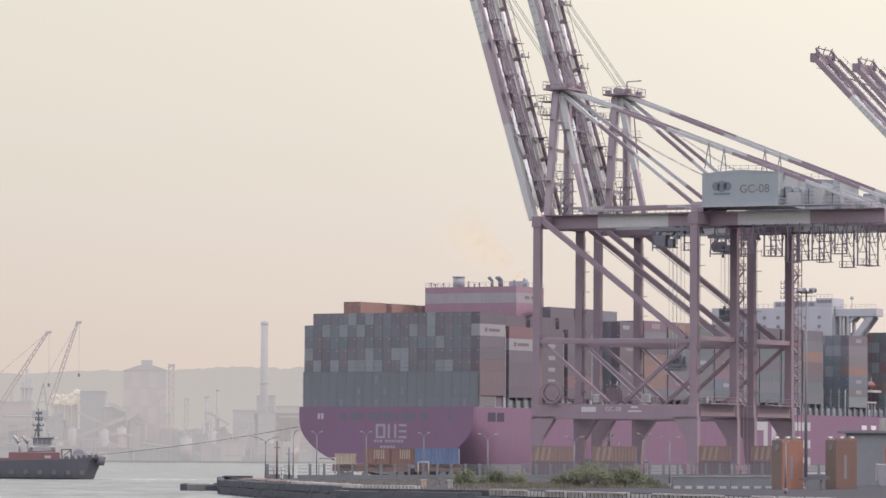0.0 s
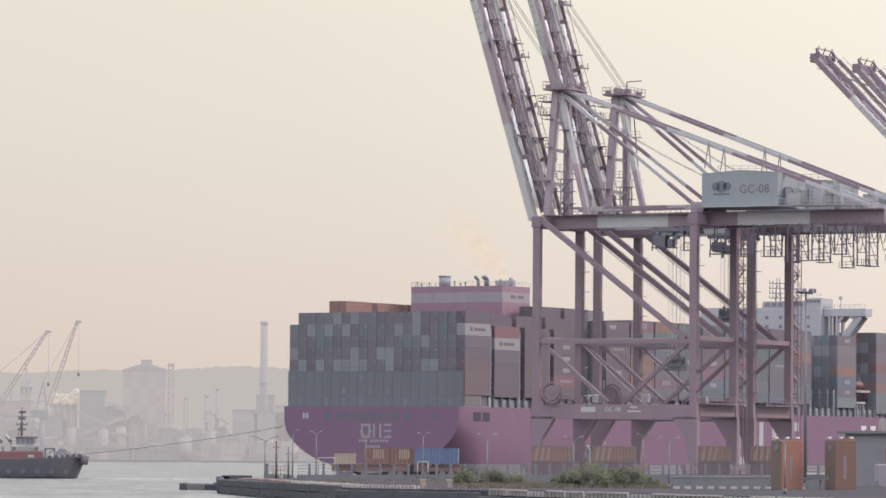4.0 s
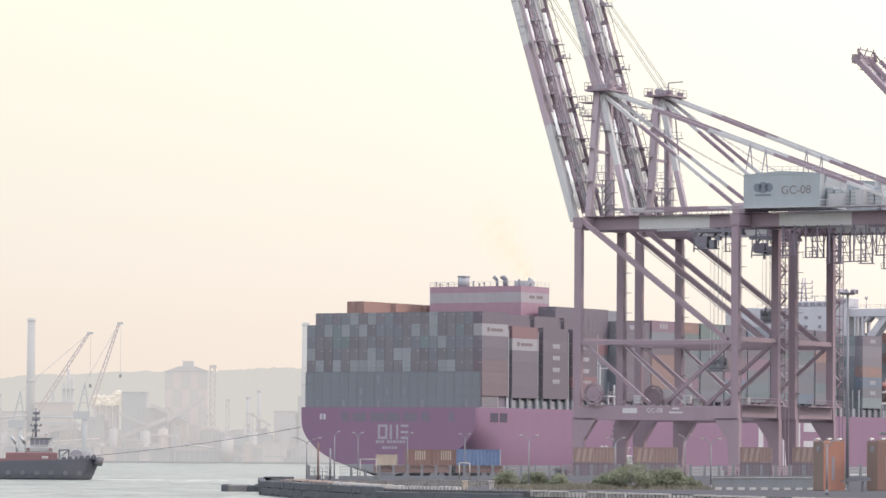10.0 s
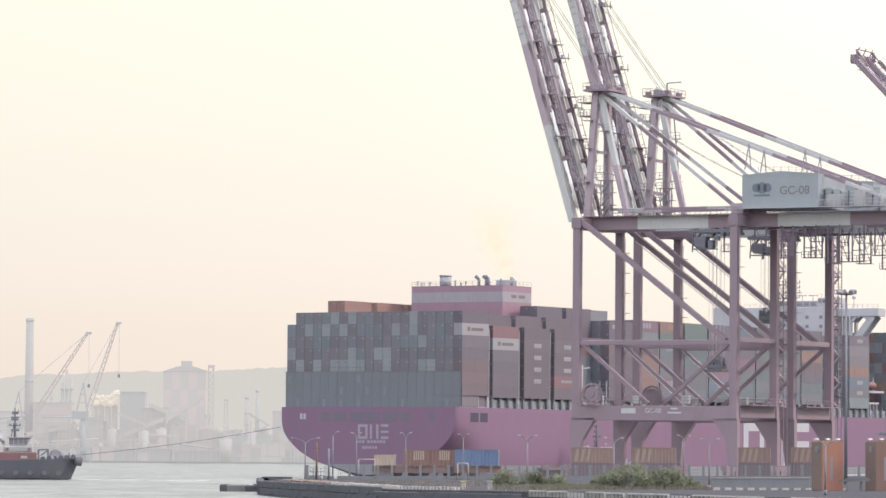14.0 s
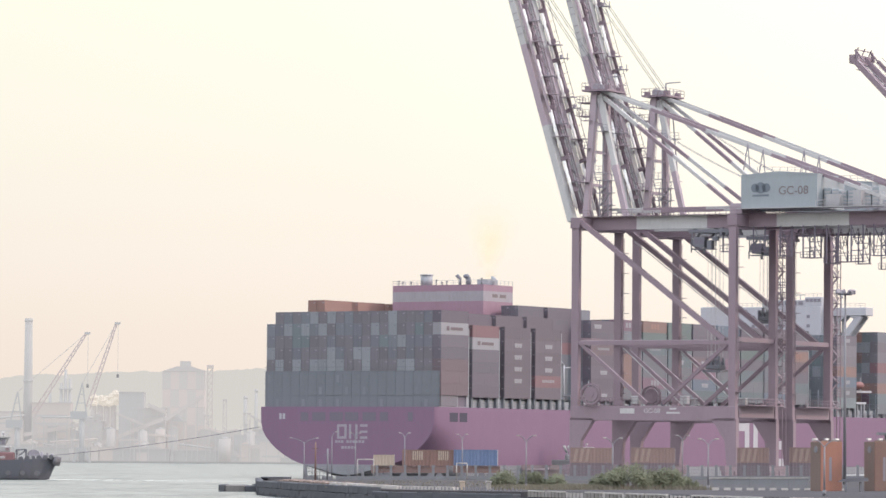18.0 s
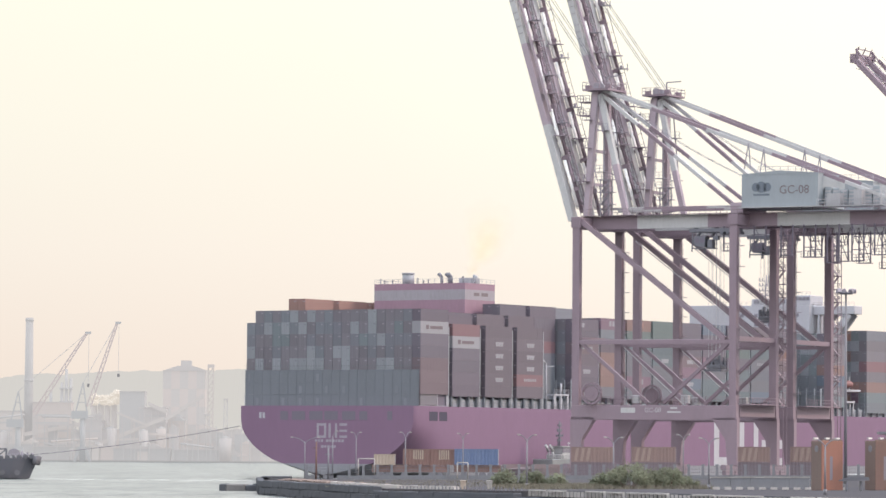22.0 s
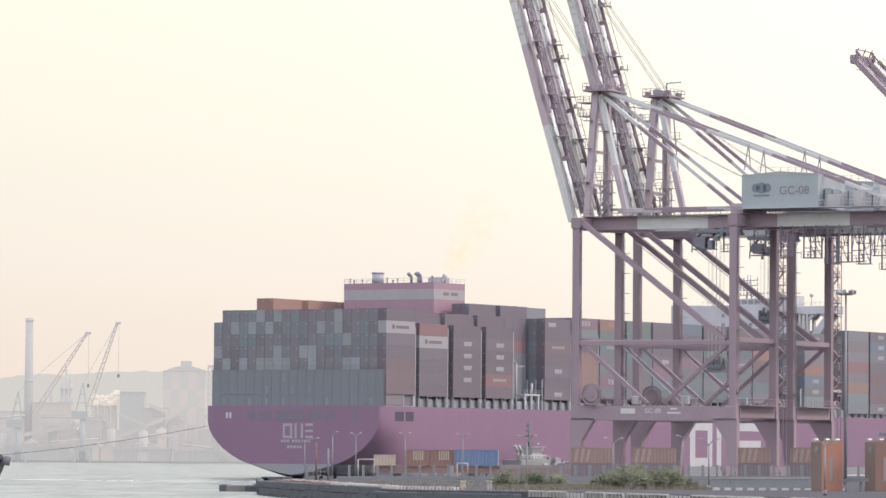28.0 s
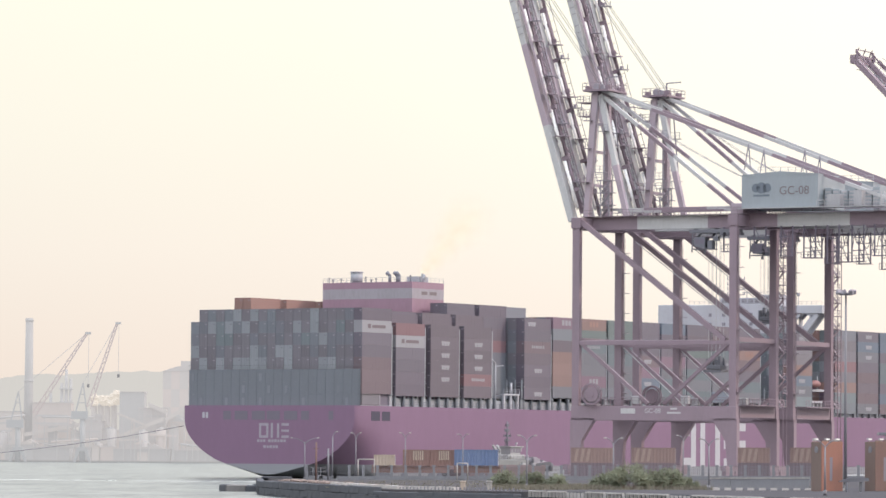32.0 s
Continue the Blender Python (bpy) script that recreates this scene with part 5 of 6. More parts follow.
def yard_box(x, y, z, turn, mat, label, length=6.06, group="yard containers", h=2.59):
    """A ribbed steel container standing in the yard."""
    ob = thing("container", pose(x, y, z, 0, 0, turn), label, "container", group)
    bm = B()
    w = 1.22
    # folded sheet walls: one outline, drawn up to the roof
    n = int(length / 0.56)
    step = (length - 0.12) / n
    front = []
    for i in range(n):
        a = 0.06 + i * step
        front += [(a, -w + 0.08), (a + step * 0.4, -w + 0.08), (a + step * 0.5, -w + 0.02), (a + step * 0.9, -w + 0.02)]
    plan = front + [(length - 0.06, -w + 0.08), (length - 0.06, w - 0.06), (0.06, w - 0.06)]
    lo = [bm.verts.new((a, b, 0.08)) for a, b in plan]
    up = [bm.verts.new((a, b, h - 0.04)) for a, b in plan]
    bm.faces.new(lo[::-1])
    bm.faces.new(up)
    for i in range(len(plan)):
        j = (i + 1) % len(plan)
        bm.faces.new((lo[i], lo[j], up[j], up[i]))
    part("body", bm, mat, ob)
    fr = B()
    for a in (0.0, length - 0.16):
        for b in (-w, w - 0.16):
            bx(fr, a, a + 0.16, b, b + 0.16, 0, h)
    for zz in (0.0, h - 0.14):
        for b in (-w, w - 0.12):
            bx(fr, 0.16, length - 0.16, b, b + 0.12, zz, zz + 0.14)
        for a in (0.0, length - 0.12):
            bx(fr, a, a + 0.12, -w + 0.16, w - 0.16, zz, zz + 0.14)
    part("frame", fr, mat, ob)
    dr = B()
    for b in (-0.8, -0.3, 0.3, 0.8):
        tube(dr, (length + 0.02, b, 0.15), (length + 0.02, b, h - 0.15), 0.03, n=6)
    part("lock_rods", dr, GREY_STEEL, ob)
    return ob


def trailer(x, y, turn, mat, length=12.0):
    tl = thing("trailer", pose(x, y, land(x), 0, 0, turn), "skeletal container trailer with rusty orange frame", "trailer", "yard trailers")
    for b in (-0.5, 0.5):
        part("chassis_beam", bx(B(), 0, length, b - 0.1, b + 0.1, 1.04, 2.2), mat, tl)
    for a in (0.1, length * 0.35, length * 0.65, length - 0.3):
        part("crossmember", bx(B(), a, a + 0.25, -1.2, 1.2, 1.95, 2.22), mat, tl)
    for a in (length - 1.6, length - 3.0, 1.6):
        for b in (-1.0, 0.72):
            part("wheel", tube(B(), (a, b, 0.52), (a, b + 0.3, 0.52), 0.52, n=16), STEEL_POST, tl)
    return tl


trailer(-7.6, 712, -4, BROWN, 9.0)
trailer(2.1, 711, -4, BROWN, 7.6)
trailer(-11.4, 714.5, -3, BROWN, 4.2)
small = yard_box(-11.0, 714.5, land(-11.4) + 2.22, -3, CREAM, "small cream-coloured container on a trailer behind the fence", 3.4, h=1.75)
for x in (-6.2, -2.0):
    ob = yard_box(x, 712, land(-7.6) + 2.22, -4, BROWN, "brown container with a pale cream panel on a trailer", 4.2)
    pn = B()
    for i in range(5):
        bx(pn, 1.7 + i * 0.36, 1.7 + i * 0.36 + 0.2, -1.27, -1.20, 0.9, 2.4)
    part("panel", pn, CREAM, ob, "pale cream corrugated panel")
yard_box(2.2, 711, land(2.1) + 2.22, -4, BLUE, "blue ribbed container on a trailer behind the fence", 7.1)
fx = thing("goalpost_frame", pose(-13.4, 701.7, land(-13.4)), "small pale pipe frame behind the fence", "frame")
for a in (0, 2.6):
    part("post", tube(B(), (a, 0, 0), (a, 0, 3.2), 0.1), CONCRETE, fx)
part("rail", tube(B(), (0, 0, 3.2), (2.6, 0, 3.2), 0.1), CONCRETE, fx)

fx = thing("goalpost_frame", pose(2.5, 681, land(2.5)), "small pale pipe frame behind the fence", "frame")
for a in (0, 1.65):
    part("post", tube(B(), (a, 0, 0), (a, 0, 2.6), 0.1), CONCRETE, fx)
part("rail", tube(B(), (0, 0, 2.6), (1.65, 0, 2.6), 0.1), CONCRETE, fx)
for x, mat in ((2.4, CREAM), (5.3, CONCRETE)):
    bo = thing("bollard", pose(x, 479.2, land(x)), "stubby weathered concrete bollard near the quay edge", "bollard", "quay bollards")
    part("shaft", bevelled(bx(B(), -0.28, 0.28, -0.28, 0.28, 0, 0.8), 0.05), mat, bo)
    part("cap", bevelled(bx(B(), -0.34, 0.34, -0.34, 0.34, 0.8, 0.98), 0.04), mat, bo)

# slanted sunlight falling between the crane legs, painted as stripes
SUN_STRIPE = paint("sun_stripe", (0.27, 0.2, 0.175), 0.7, wear=0.5, scale=0.9)
# two-high stacks under and beyond the crane legs
for x, y, length in ((22.2, 746, 7.2), (32.6, 746, 7.5), (50.6, 743, 5.4), (59.5, 743, 4.6)):
    yard_box(x, y, land(x), -2, BOX["rust"], "dull red container at the foot of a stack", length)
    ob = yard_box(x, y, land(x) + 2.6, -2, PEACH, "weathered peach container with sunlit stripes, stacked on a red one", length)
    pn = B()
    for i in range(3):
        a = 0.5 + i * 1.0
        v = [pn.verts.new(c) for c in ((a, -1.235, 0.2), (a + 0.5, -1.235, 0.2), (a + 0.9, -1.235, 2.4), (a + 0.4, -1.235, 2.4))]
        pn.faces.new(v)
    part("sun_stripes", pn, SUN_STRIPE, ob)


# orange steel towers with a dark slot
def orange_tower(x, y, paint_on):
    t = thing("steel_tower", pose(x, y, land(x), 0, 0, 25), "tall orange steel box tower with a dark slot and roof lamps", "tower", "orange towers")
    bd = bx(B(), 0, 2.6, 0, 2.2, 0, 5.25)
    part("body", bevelled(bd, 0.04), paint_on, t)
    for a, b, h in ((0.05, 0.9, 0.12), (1.1, 1.9, 0.2), (2.1, 2.55, 0.14)):
        part("roof_flange", bx(B(), a, b, 0.05, 0.25, 5.25, 5.25 + h), OLIVE, t)
    part("side_plate", bx(B(), -0.03, 0.0, 0.05, 2.15, 0.05, 5.2), OLIVE, t)
    # slot is not cut: a dark box gives its shade
    part("slot", bx(B(), 1.0, 1.32, -0.02, 0.3, 1.1, 3.6), OPENING, t)
    part("lifting_eye", tube(B(), (-0.1, 1.0, 4.4), (-0.02, 1.0, 4.4), 0.35, n=14), STEEL_POST, t)
    for a, b in ((0.9, 0.4), (2.2, 0.5), (0.2, 1.6)):
        lm = tube(B(), (a, b, 5.25), (a, b, 5.45), 0.06)
        bx(lm, a - 0.25, a + 0.25, b - 0.15, b + 0.15, 5.4, 5.6)
        lamp_ob = part("roof_lamp", lm, GREY_STEEL, t)
        part("lens", bx(B(), a - 0.2, a + 0.2, b - 0.17, b - 0.15, 5.43, 5.57), GLASS, lamp_ob)
    return t


orange_tower(40.2, 460.4, ORANGE)
# the second tower's shade is put into a darker orange
orange_tower(45.9, 460.4, paint("shaded_orange", (0.15, 0.088, 0.075), 0.7, wear=0.5, scale=0.8))

skiff = thing("skiff", pose(40.9, 448.4, land(40.9)), "dark upturned skiff resting on a low trestle", "boat")
sk = B()
for k in range(9):
    a = k / 8
    w = 0.75 * min(1.0, a * 2.0 + 0.02) ** 0.6
    for s in (-1, 1):
        sk.verts.new((a * 3.1, s * w, 1.05 + 0.1 * a))
    sk.verts.new((a * 3.1, 0, 1.15 + 0.36 * min(1.0, a * 2.6)))
sk.verts.ensure_lookup_table()
for k in range(8):
    i = k * 3
    sk.faces.new([sk.verts[j] for j in (i, i + 3, i + 5, i + 2)])
    sk.faces.new([sk.verts[j] for j in (i + 2, i + 5, i + 4, i + 1)])
    sk.faces.new([sk.verts[j] for j in (i, i + 1, i + 4, i + 3)])
part("hull", sk, paint("tarred_hull", (0.05, 0.05, 0.058), 0.8, wear=0.4, scale=1.0, spec=0.1), skiff)
for a in (0.8, 2.3):
    part("trestle", bx(B(), a - 0.1, a + 0.1, -0.5, 0.5, 0, 1.07), STEEL_POST, skiff)

# grey shed at the yard's edge
shed = thing("shed", pose(52.6, 513.4, land(52.6), 0, 0, -4), "pale grey flat-roofed shed with floodlights on its roof", "building")
part("wall", bx(B(), 0, 12, 0, 8, 0, 6.2), paint("shed_grey", (0.2, 0.205, 0.225), 0.8, wear=0.3), shed)
part("roof", bx(B(), -1.0, 12.4, -0.5, 8.4, 6.2, 6.5), STEEL_POST, shed)
part("upper_storey", bx(B(), 4, 12, 1, 8, 6.5, 8.0), CONCRETE, shed)
for a in (1.6, 2.7):
    fl = bx(B(), a, a + 0.6, 0, 0.4, 6.6, 7.1)
    tube(fl, (a + 0.3, 0.2, 6.5), (a + 0.3, 0.2, 6.7), 0.08)
    part("floodlight", fl, GLASS, shed)
cab = thing("tractor_cab", pose(55.6, 499.8, land(55.6)), "orange and dark yard tractor cab by the shed", "vehicle")
part("cab", bevelled(bx(B(), 0, 1.2, 0, 2, 2.0, 4.6), 0.1), ORANGE, cab)
part("body", bevelled(bx(B(), -1.0, 3, -0.1, 2.3, 0.5, 2.6), 0.1), DARK_STEEL, cab)
for a in (-0.3, 2.2):
    part("wheel", tube(B(), (a, -0.3, 0.55), (a, 0.05, 0.55), 0.55, n=14), DARK_STEEL, cab)

# road with dark surface behind the parapet
bm = B()
vs = [bm.verts.new((x, y, land(x) + 0.006)) for x, y in ((14, 506.6), (110, 506.6), (110, 400), (26, 400), (16, 440))]
bm.faces.new(vs)
road = part("road", bm, paint("road_asphalt", (0.075, 0.073, 0.08), 0.9, wear=0.5, scale=0.2, streak=False, spec=0.0))
tagged(road, "dark worn asphalt road across the yard", "road", kind="structure")
marks = thing("traffic_kerb", pose(0, 472.4, land(36) + 0.004), "low white-painted kerb stones beside the road", "kerb")
for k in range(12):
    part("kerb_stone", bx(B(), 29.5 + k * 1.25, 30.2 + k * 1.25, 0, 0.4, -0.05, 0.26), PALE_KERB, marks)


# ---------------------------------------------------------------- plants
def bush(x, y, w, d, h, seed, leaves=1500):
    leaves *= 2
    rr = random.Random(seed)
    b = thing("bush", pose(x, y, land(x)), "dense olive-green shrub with dusty uneven crown by the road", "bush", "roadside shrubs")
    st = B()
    blobs = []
    for k in range(16):
        cx, cy, cz = rr.uniform(-0.55, 0.55) * w, rr.uniform(-0.5, 0.5) * d, rr.uniform(0.25, 0.8) * h
        cz *= 1 - 0.5 * abs(cx / (w * 0.5)) ** 2
        blobs.append((cx, cy, max(0.4, cz), rr.uniform(0.10, 0.24) * h + 0.22))
        tube(st, (cx * 0.3, cy * 0.3, 0), (cx, cy, max(0.4, cz)), 0.05, 0.02, n=5)
    part("branchwork", st, RUST, b)
    vs, fs = [], []
    for k in range(leaves):
        cx, cy, cz, rad = rr.choice(blobs)
        v = Vector((rr.gauss(0, 1), rr.gauss(0, 1), rr.gauss(0, 1))).normalized() * rad * rr.uniform(0.55, 1.12)
        c = Vector((cx + v.x * 1.25, cy + v.y, max(0.12, cz + v.z * 0.85)))
        a = Vector((rr.uniform(-1, 1), rr.uniform(-1, 1), rr.uniform(-1, 1))).normalized()
        o = a.orthogonal().normalized()
        s = rr.uniform(0.045, 0.11)
        i = len(vs)
        vs += [c - a * s * 1.6, c + o * s * 0.7, c + a * s * 1.6, c - o * s * 0.7]
        fs.append((i, i + 1, i + 2, i + 3))
    # loose upright shoots that break the outline
    for k in range(int(16 * w)):
        foot = Vector((rr.uniform(-0.75, 0.75) * w, rr.uniform(-0.5, 0.5) * d, 0))
        tall = h * rr.uniform(0.35, 1.12) * (1 - 0.55 * abs(foot.x / (w * 0.75)) ** 2)
        tilt = Vector((rr.uniform(-0.25, 0.25), rr.uniform(-0.2, 0.2), 1)) * tall
        for j in range(14):
            c = foot + tilt * rr.uniform(0.3, 1.0) + Vector((rr.gauss(0, 0.07), rr.gauss(0, 0.07), 0))
            a = Vector((rr.uniform(-0.7, 0.7), rr.uniform(-0.7, 0.7), 1)).normalized()
            o = a.orthogonal().normalized()
            s = rr.uniform(0.04, 0.09)
            i = len(vs)
            vs += [c - a * s * 1.8, c + o * s * 0.6, c + a * s * 1.8, c - o * s * 0.6]
            fs.append((i, i + 1, i + 2, i + 3))
    me = bpy.data.meshes.new("crown")
    me.from_pydata(vs, [], fs)
    me.materials.append(LEAF)
    cr = new("crown", me)
    cr.parent = b
    return b


bush(21.0, 486.1, 3.6, 2.6, 3.3, 1, 2300)
bush(23.9, 487.8, 1.8, 2.0, 2.5, 2, 1100)
bush(25.6, 489.5, 2.4, 2.2, 2.7, 3, 1200)
bush(27.6, 491.2, 2.4, 2.2, 1.4, 8, 700)
bush(18.6, 496.3, 2.2, 2, 1.9, 4, 900)
bush(10.8, 513.5, 2.2, 2, 2.2, 5, 900)
bush(13.6, 513.5, 1.6, 2, 1.7, 6, 700)
bush(7.4, 513.5, 1.9, 2, 2.4, 7, 800)
vs, fs = [], []
rr = random.Random(12)
for k in range(9000):
    zone = rr.random()
    if zone < 0.6:
        x, y = rr.uniform(6, 18), rr.uniform(479, 524)
    elif zone < 0.85:
        x, y = rr.uniform(16, 30), rr.uniform(476, 500)
    else:
        x, y = rr.uniform(-14, 8), rr.uniform(513, 650)
    h, a = rr.uniform(0.15, 0.65) * (0.5 if zone > 0.85 else 1), rr.uniform(0, math.pi)
    dx, dy = math.cos(a) * 0.05, math.sin(a) * 0.05
    i = len(vs)
    z = land(x)
    vs += [(x - dx, y - dy, z), (x + dx, y + dy, z), (x + rr.uniform(-0.2, 0.2), y + rr.uniform(-0.2, 0.2), z + h)]
    fs.append((i, i + 1, i + 2))
me = bpy.data.meshes.new("grass")
me.from_pydata(vs, [], fs)
me.materials.append(STRAW)
tagged(new("grass", me), "dry yellow-green weeds scattered over the yard ground", "grass", kind="stuff")

# ---------------------------------------------------------------- the far shore, two kilometres off
SHORE = 3850.0
nearer_things = set(scene.objects)


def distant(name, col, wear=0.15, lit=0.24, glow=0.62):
    """Hazy distance: haze is put into the colour, which glows faintly like the sky behind it."""
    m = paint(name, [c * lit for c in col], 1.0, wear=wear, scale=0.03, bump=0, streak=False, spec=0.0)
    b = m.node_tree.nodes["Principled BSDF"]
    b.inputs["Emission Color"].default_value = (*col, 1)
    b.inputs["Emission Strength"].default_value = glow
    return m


# finish of the far works: haze sits in its colour and its glow
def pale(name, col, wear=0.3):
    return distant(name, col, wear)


HAZE_GREY = pale("hazed_grey_cladding", (0.636, 0.617, 0.61))
HAZE_BLUE = pale("hazed_blue_cladding", (0.61, 0.606, 0.605))
HAZE_ROSE = pale("hazed_rose_cladding", (0.668, 0.628, 0.608))
HAZE_DARK = pale("hazed_slate_cladding", (0.585, 0.58, 0.578))
HAZE_LIGHT = pale("hazed_white_cladding", (0.676, 0.648, 0.63))
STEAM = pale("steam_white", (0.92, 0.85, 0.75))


# wooded ridge behind the harbour
bm = B()
n = 700
rr = random.Random(3)
low, high = [], []
for i in range(n + 1):
    x = -1700 + i * 3400 / n
    ridge = 150 + 14 * math.sin(x * 0.0021 + 1.0) + 6 * math.sin(x * 0.009) + 5 * noise.noise(Vector((x * 0.013, 0, 0))) + 3.5 * noise.noise(Vector((x * 0.045, 5, 0))) + 2.2 * noise.noise(Vector((x * 0.13, 9, 0))) + 13 * math.exp(-((x + 210) / 170) ** 2)
    low.append((bm.verts.new((x, 6700, -2)), bm.verts.new((x, 6860, 54))))
    high.append(bm.verts.new((x, 6960, max(20, ridge * 0.892))))
for i in range(n):
    bm.faces.new((low[i][0], low[i + 1][0], low[i + 1][1], low[i][1]))
    bm.faces.new((low[i][1], low[i + 1][1], high[i + 1], high[i]))
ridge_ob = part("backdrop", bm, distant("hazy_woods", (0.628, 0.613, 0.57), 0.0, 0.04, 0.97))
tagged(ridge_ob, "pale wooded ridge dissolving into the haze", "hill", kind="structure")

bm = bx(B(), -900, 900, SHORE, 6750, -3, 1.6)
tagged(part("far_ground", bm, pale("hazed_shore", (0.55, 0.54, 0.525))), "hazed industrial shore across the water", "ground", kind="structure")


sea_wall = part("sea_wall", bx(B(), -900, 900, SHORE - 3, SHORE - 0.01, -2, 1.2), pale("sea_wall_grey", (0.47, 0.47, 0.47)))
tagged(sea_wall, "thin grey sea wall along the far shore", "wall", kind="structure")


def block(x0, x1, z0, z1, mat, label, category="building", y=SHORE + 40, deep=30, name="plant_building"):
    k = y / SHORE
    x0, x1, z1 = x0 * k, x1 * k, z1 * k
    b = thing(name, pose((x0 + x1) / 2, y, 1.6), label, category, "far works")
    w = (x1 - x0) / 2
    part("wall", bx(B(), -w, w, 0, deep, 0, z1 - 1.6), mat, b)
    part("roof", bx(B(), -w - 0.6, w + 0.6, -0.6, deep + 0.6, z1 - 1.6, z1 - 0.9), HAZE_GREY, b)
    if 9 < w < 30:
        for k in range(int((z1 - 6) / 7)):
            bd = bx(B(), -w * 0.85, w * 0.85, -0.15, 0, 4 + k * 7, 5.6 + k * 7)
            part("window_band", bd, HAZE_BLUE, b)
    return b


def chimney(x, top, r0, r1, label, y=SHORE + 60, tone=HAZE_GREY):
    x, top = x * y / SHORE, top * y / SHORE
    c = thing("chimney", pose(x, y, 1.6), label, "chimney", "far chimneys")
    h = top - 1.6
    part("shaft", tube(B(), (0, 0, 0), (0, 0, h), r0, r1, n=20), tone, c)
    part("collar", tube(B(), (0, 0, h - 3), (0, 0, h - 1), r1 * 1.15, n=20), HAZE_BLUE, c)
    part("band", tube(B(), (0, 0, h * 0.55), (0, 0, h * 0.55 + 2), r0 * 0.5 + r1 * 0.5 + 0.4, n=20), HAZE_BLUE, c)
    return c


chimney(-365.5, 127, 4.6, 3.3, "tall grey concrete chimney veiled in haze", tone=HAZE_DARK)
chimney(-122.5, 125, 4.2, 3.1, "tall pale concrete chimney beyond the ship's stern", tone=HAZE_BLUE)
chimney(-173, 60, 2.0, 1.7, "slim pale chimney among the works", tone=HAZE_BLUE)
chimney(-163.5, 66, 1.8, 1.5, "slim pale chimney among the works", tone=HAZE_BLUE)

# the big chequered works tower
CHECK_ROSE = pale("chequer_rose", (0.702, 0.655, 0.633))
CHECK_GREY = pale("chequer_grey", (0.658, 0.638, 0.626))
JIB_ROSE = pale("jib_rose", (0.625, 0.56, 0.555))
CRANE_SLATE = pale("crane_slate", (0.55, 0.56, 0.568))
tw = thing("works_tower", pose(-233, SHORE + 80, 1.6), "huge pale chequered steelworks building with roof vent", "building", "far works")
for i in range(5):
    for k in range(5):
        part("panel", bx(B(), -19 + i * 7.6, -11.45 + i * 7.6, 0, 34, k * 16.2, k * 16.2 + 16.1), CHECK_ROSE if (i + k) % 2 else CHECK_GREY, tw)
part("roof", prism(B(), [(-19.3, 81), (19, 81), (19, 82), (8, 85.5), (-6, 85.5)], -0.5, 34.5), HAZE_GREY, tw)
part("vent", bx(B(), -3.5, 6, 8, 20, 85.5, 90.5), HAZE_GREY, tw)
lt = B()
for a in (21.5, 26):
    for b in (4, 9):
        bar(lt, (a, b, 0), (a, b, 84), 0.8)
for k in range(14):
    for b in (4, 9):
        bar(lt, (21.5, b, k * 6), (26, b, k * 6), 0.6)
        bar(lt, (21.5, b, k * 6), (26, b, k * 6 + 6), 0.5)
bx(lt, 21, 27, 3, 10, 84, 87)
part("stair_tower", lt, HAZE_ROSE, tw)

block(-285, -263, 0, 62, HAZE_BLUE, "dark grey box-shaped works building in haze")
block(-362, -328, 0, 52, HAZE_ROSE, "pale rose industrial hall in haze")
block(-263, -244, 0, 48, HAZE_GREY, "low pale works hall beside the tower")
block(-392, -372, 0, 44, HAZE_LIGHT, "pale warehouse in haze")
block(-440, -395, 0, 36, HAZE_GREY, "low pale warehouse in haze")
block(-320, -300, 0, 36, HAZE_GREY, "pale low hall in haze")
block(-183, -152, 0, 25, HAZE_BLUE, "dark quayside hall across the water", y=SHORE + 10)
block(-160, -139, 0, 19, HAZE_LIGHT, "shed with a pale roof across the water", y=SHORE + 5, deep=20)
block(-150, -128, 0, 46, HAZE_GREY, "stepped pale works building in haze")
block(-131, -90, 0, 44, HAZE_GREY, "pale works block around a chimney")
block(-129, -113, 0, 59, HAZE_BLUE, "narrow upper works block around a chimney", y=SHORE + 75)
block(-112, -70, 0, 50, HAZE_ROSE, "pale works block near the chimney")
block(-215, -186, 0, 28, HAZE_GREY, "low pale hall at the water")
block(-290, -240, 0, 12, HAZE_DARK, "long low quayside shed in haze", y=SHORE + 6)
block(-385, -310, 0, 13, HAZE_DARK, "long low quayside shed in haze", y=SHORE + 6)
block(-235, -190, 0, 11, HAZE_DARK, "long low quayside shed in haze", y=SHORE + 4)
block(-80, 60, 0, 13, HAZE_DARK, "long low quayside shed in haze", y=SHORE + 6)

# silos with steam
silo = thing("silo_row", pose(-305, SHORE + 70, 1.6), "row of pale silos with white steam above", "silo")
for k in range(4):
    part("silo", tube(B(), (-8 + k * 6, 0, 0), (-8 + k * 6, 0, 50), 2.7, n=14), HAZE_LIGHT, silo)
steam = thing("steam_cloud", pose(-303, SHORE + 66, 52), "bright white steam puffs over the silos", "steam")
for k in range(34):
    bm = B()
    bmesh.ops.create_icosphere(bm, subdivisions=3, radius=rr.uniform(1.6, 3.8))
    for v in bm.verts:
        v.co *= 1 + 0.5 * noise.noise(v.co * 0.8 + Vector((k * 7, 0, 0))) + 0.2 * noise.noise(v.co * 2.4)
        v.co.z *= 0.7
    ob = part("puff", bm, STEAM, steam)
    a = rr.uniform(-1, 1)
    ob.location = (a * 11, rr.uniform(-3, 3), rr.uniform(0, 4 + 8 * abs(math.sin(a * 4.2))))

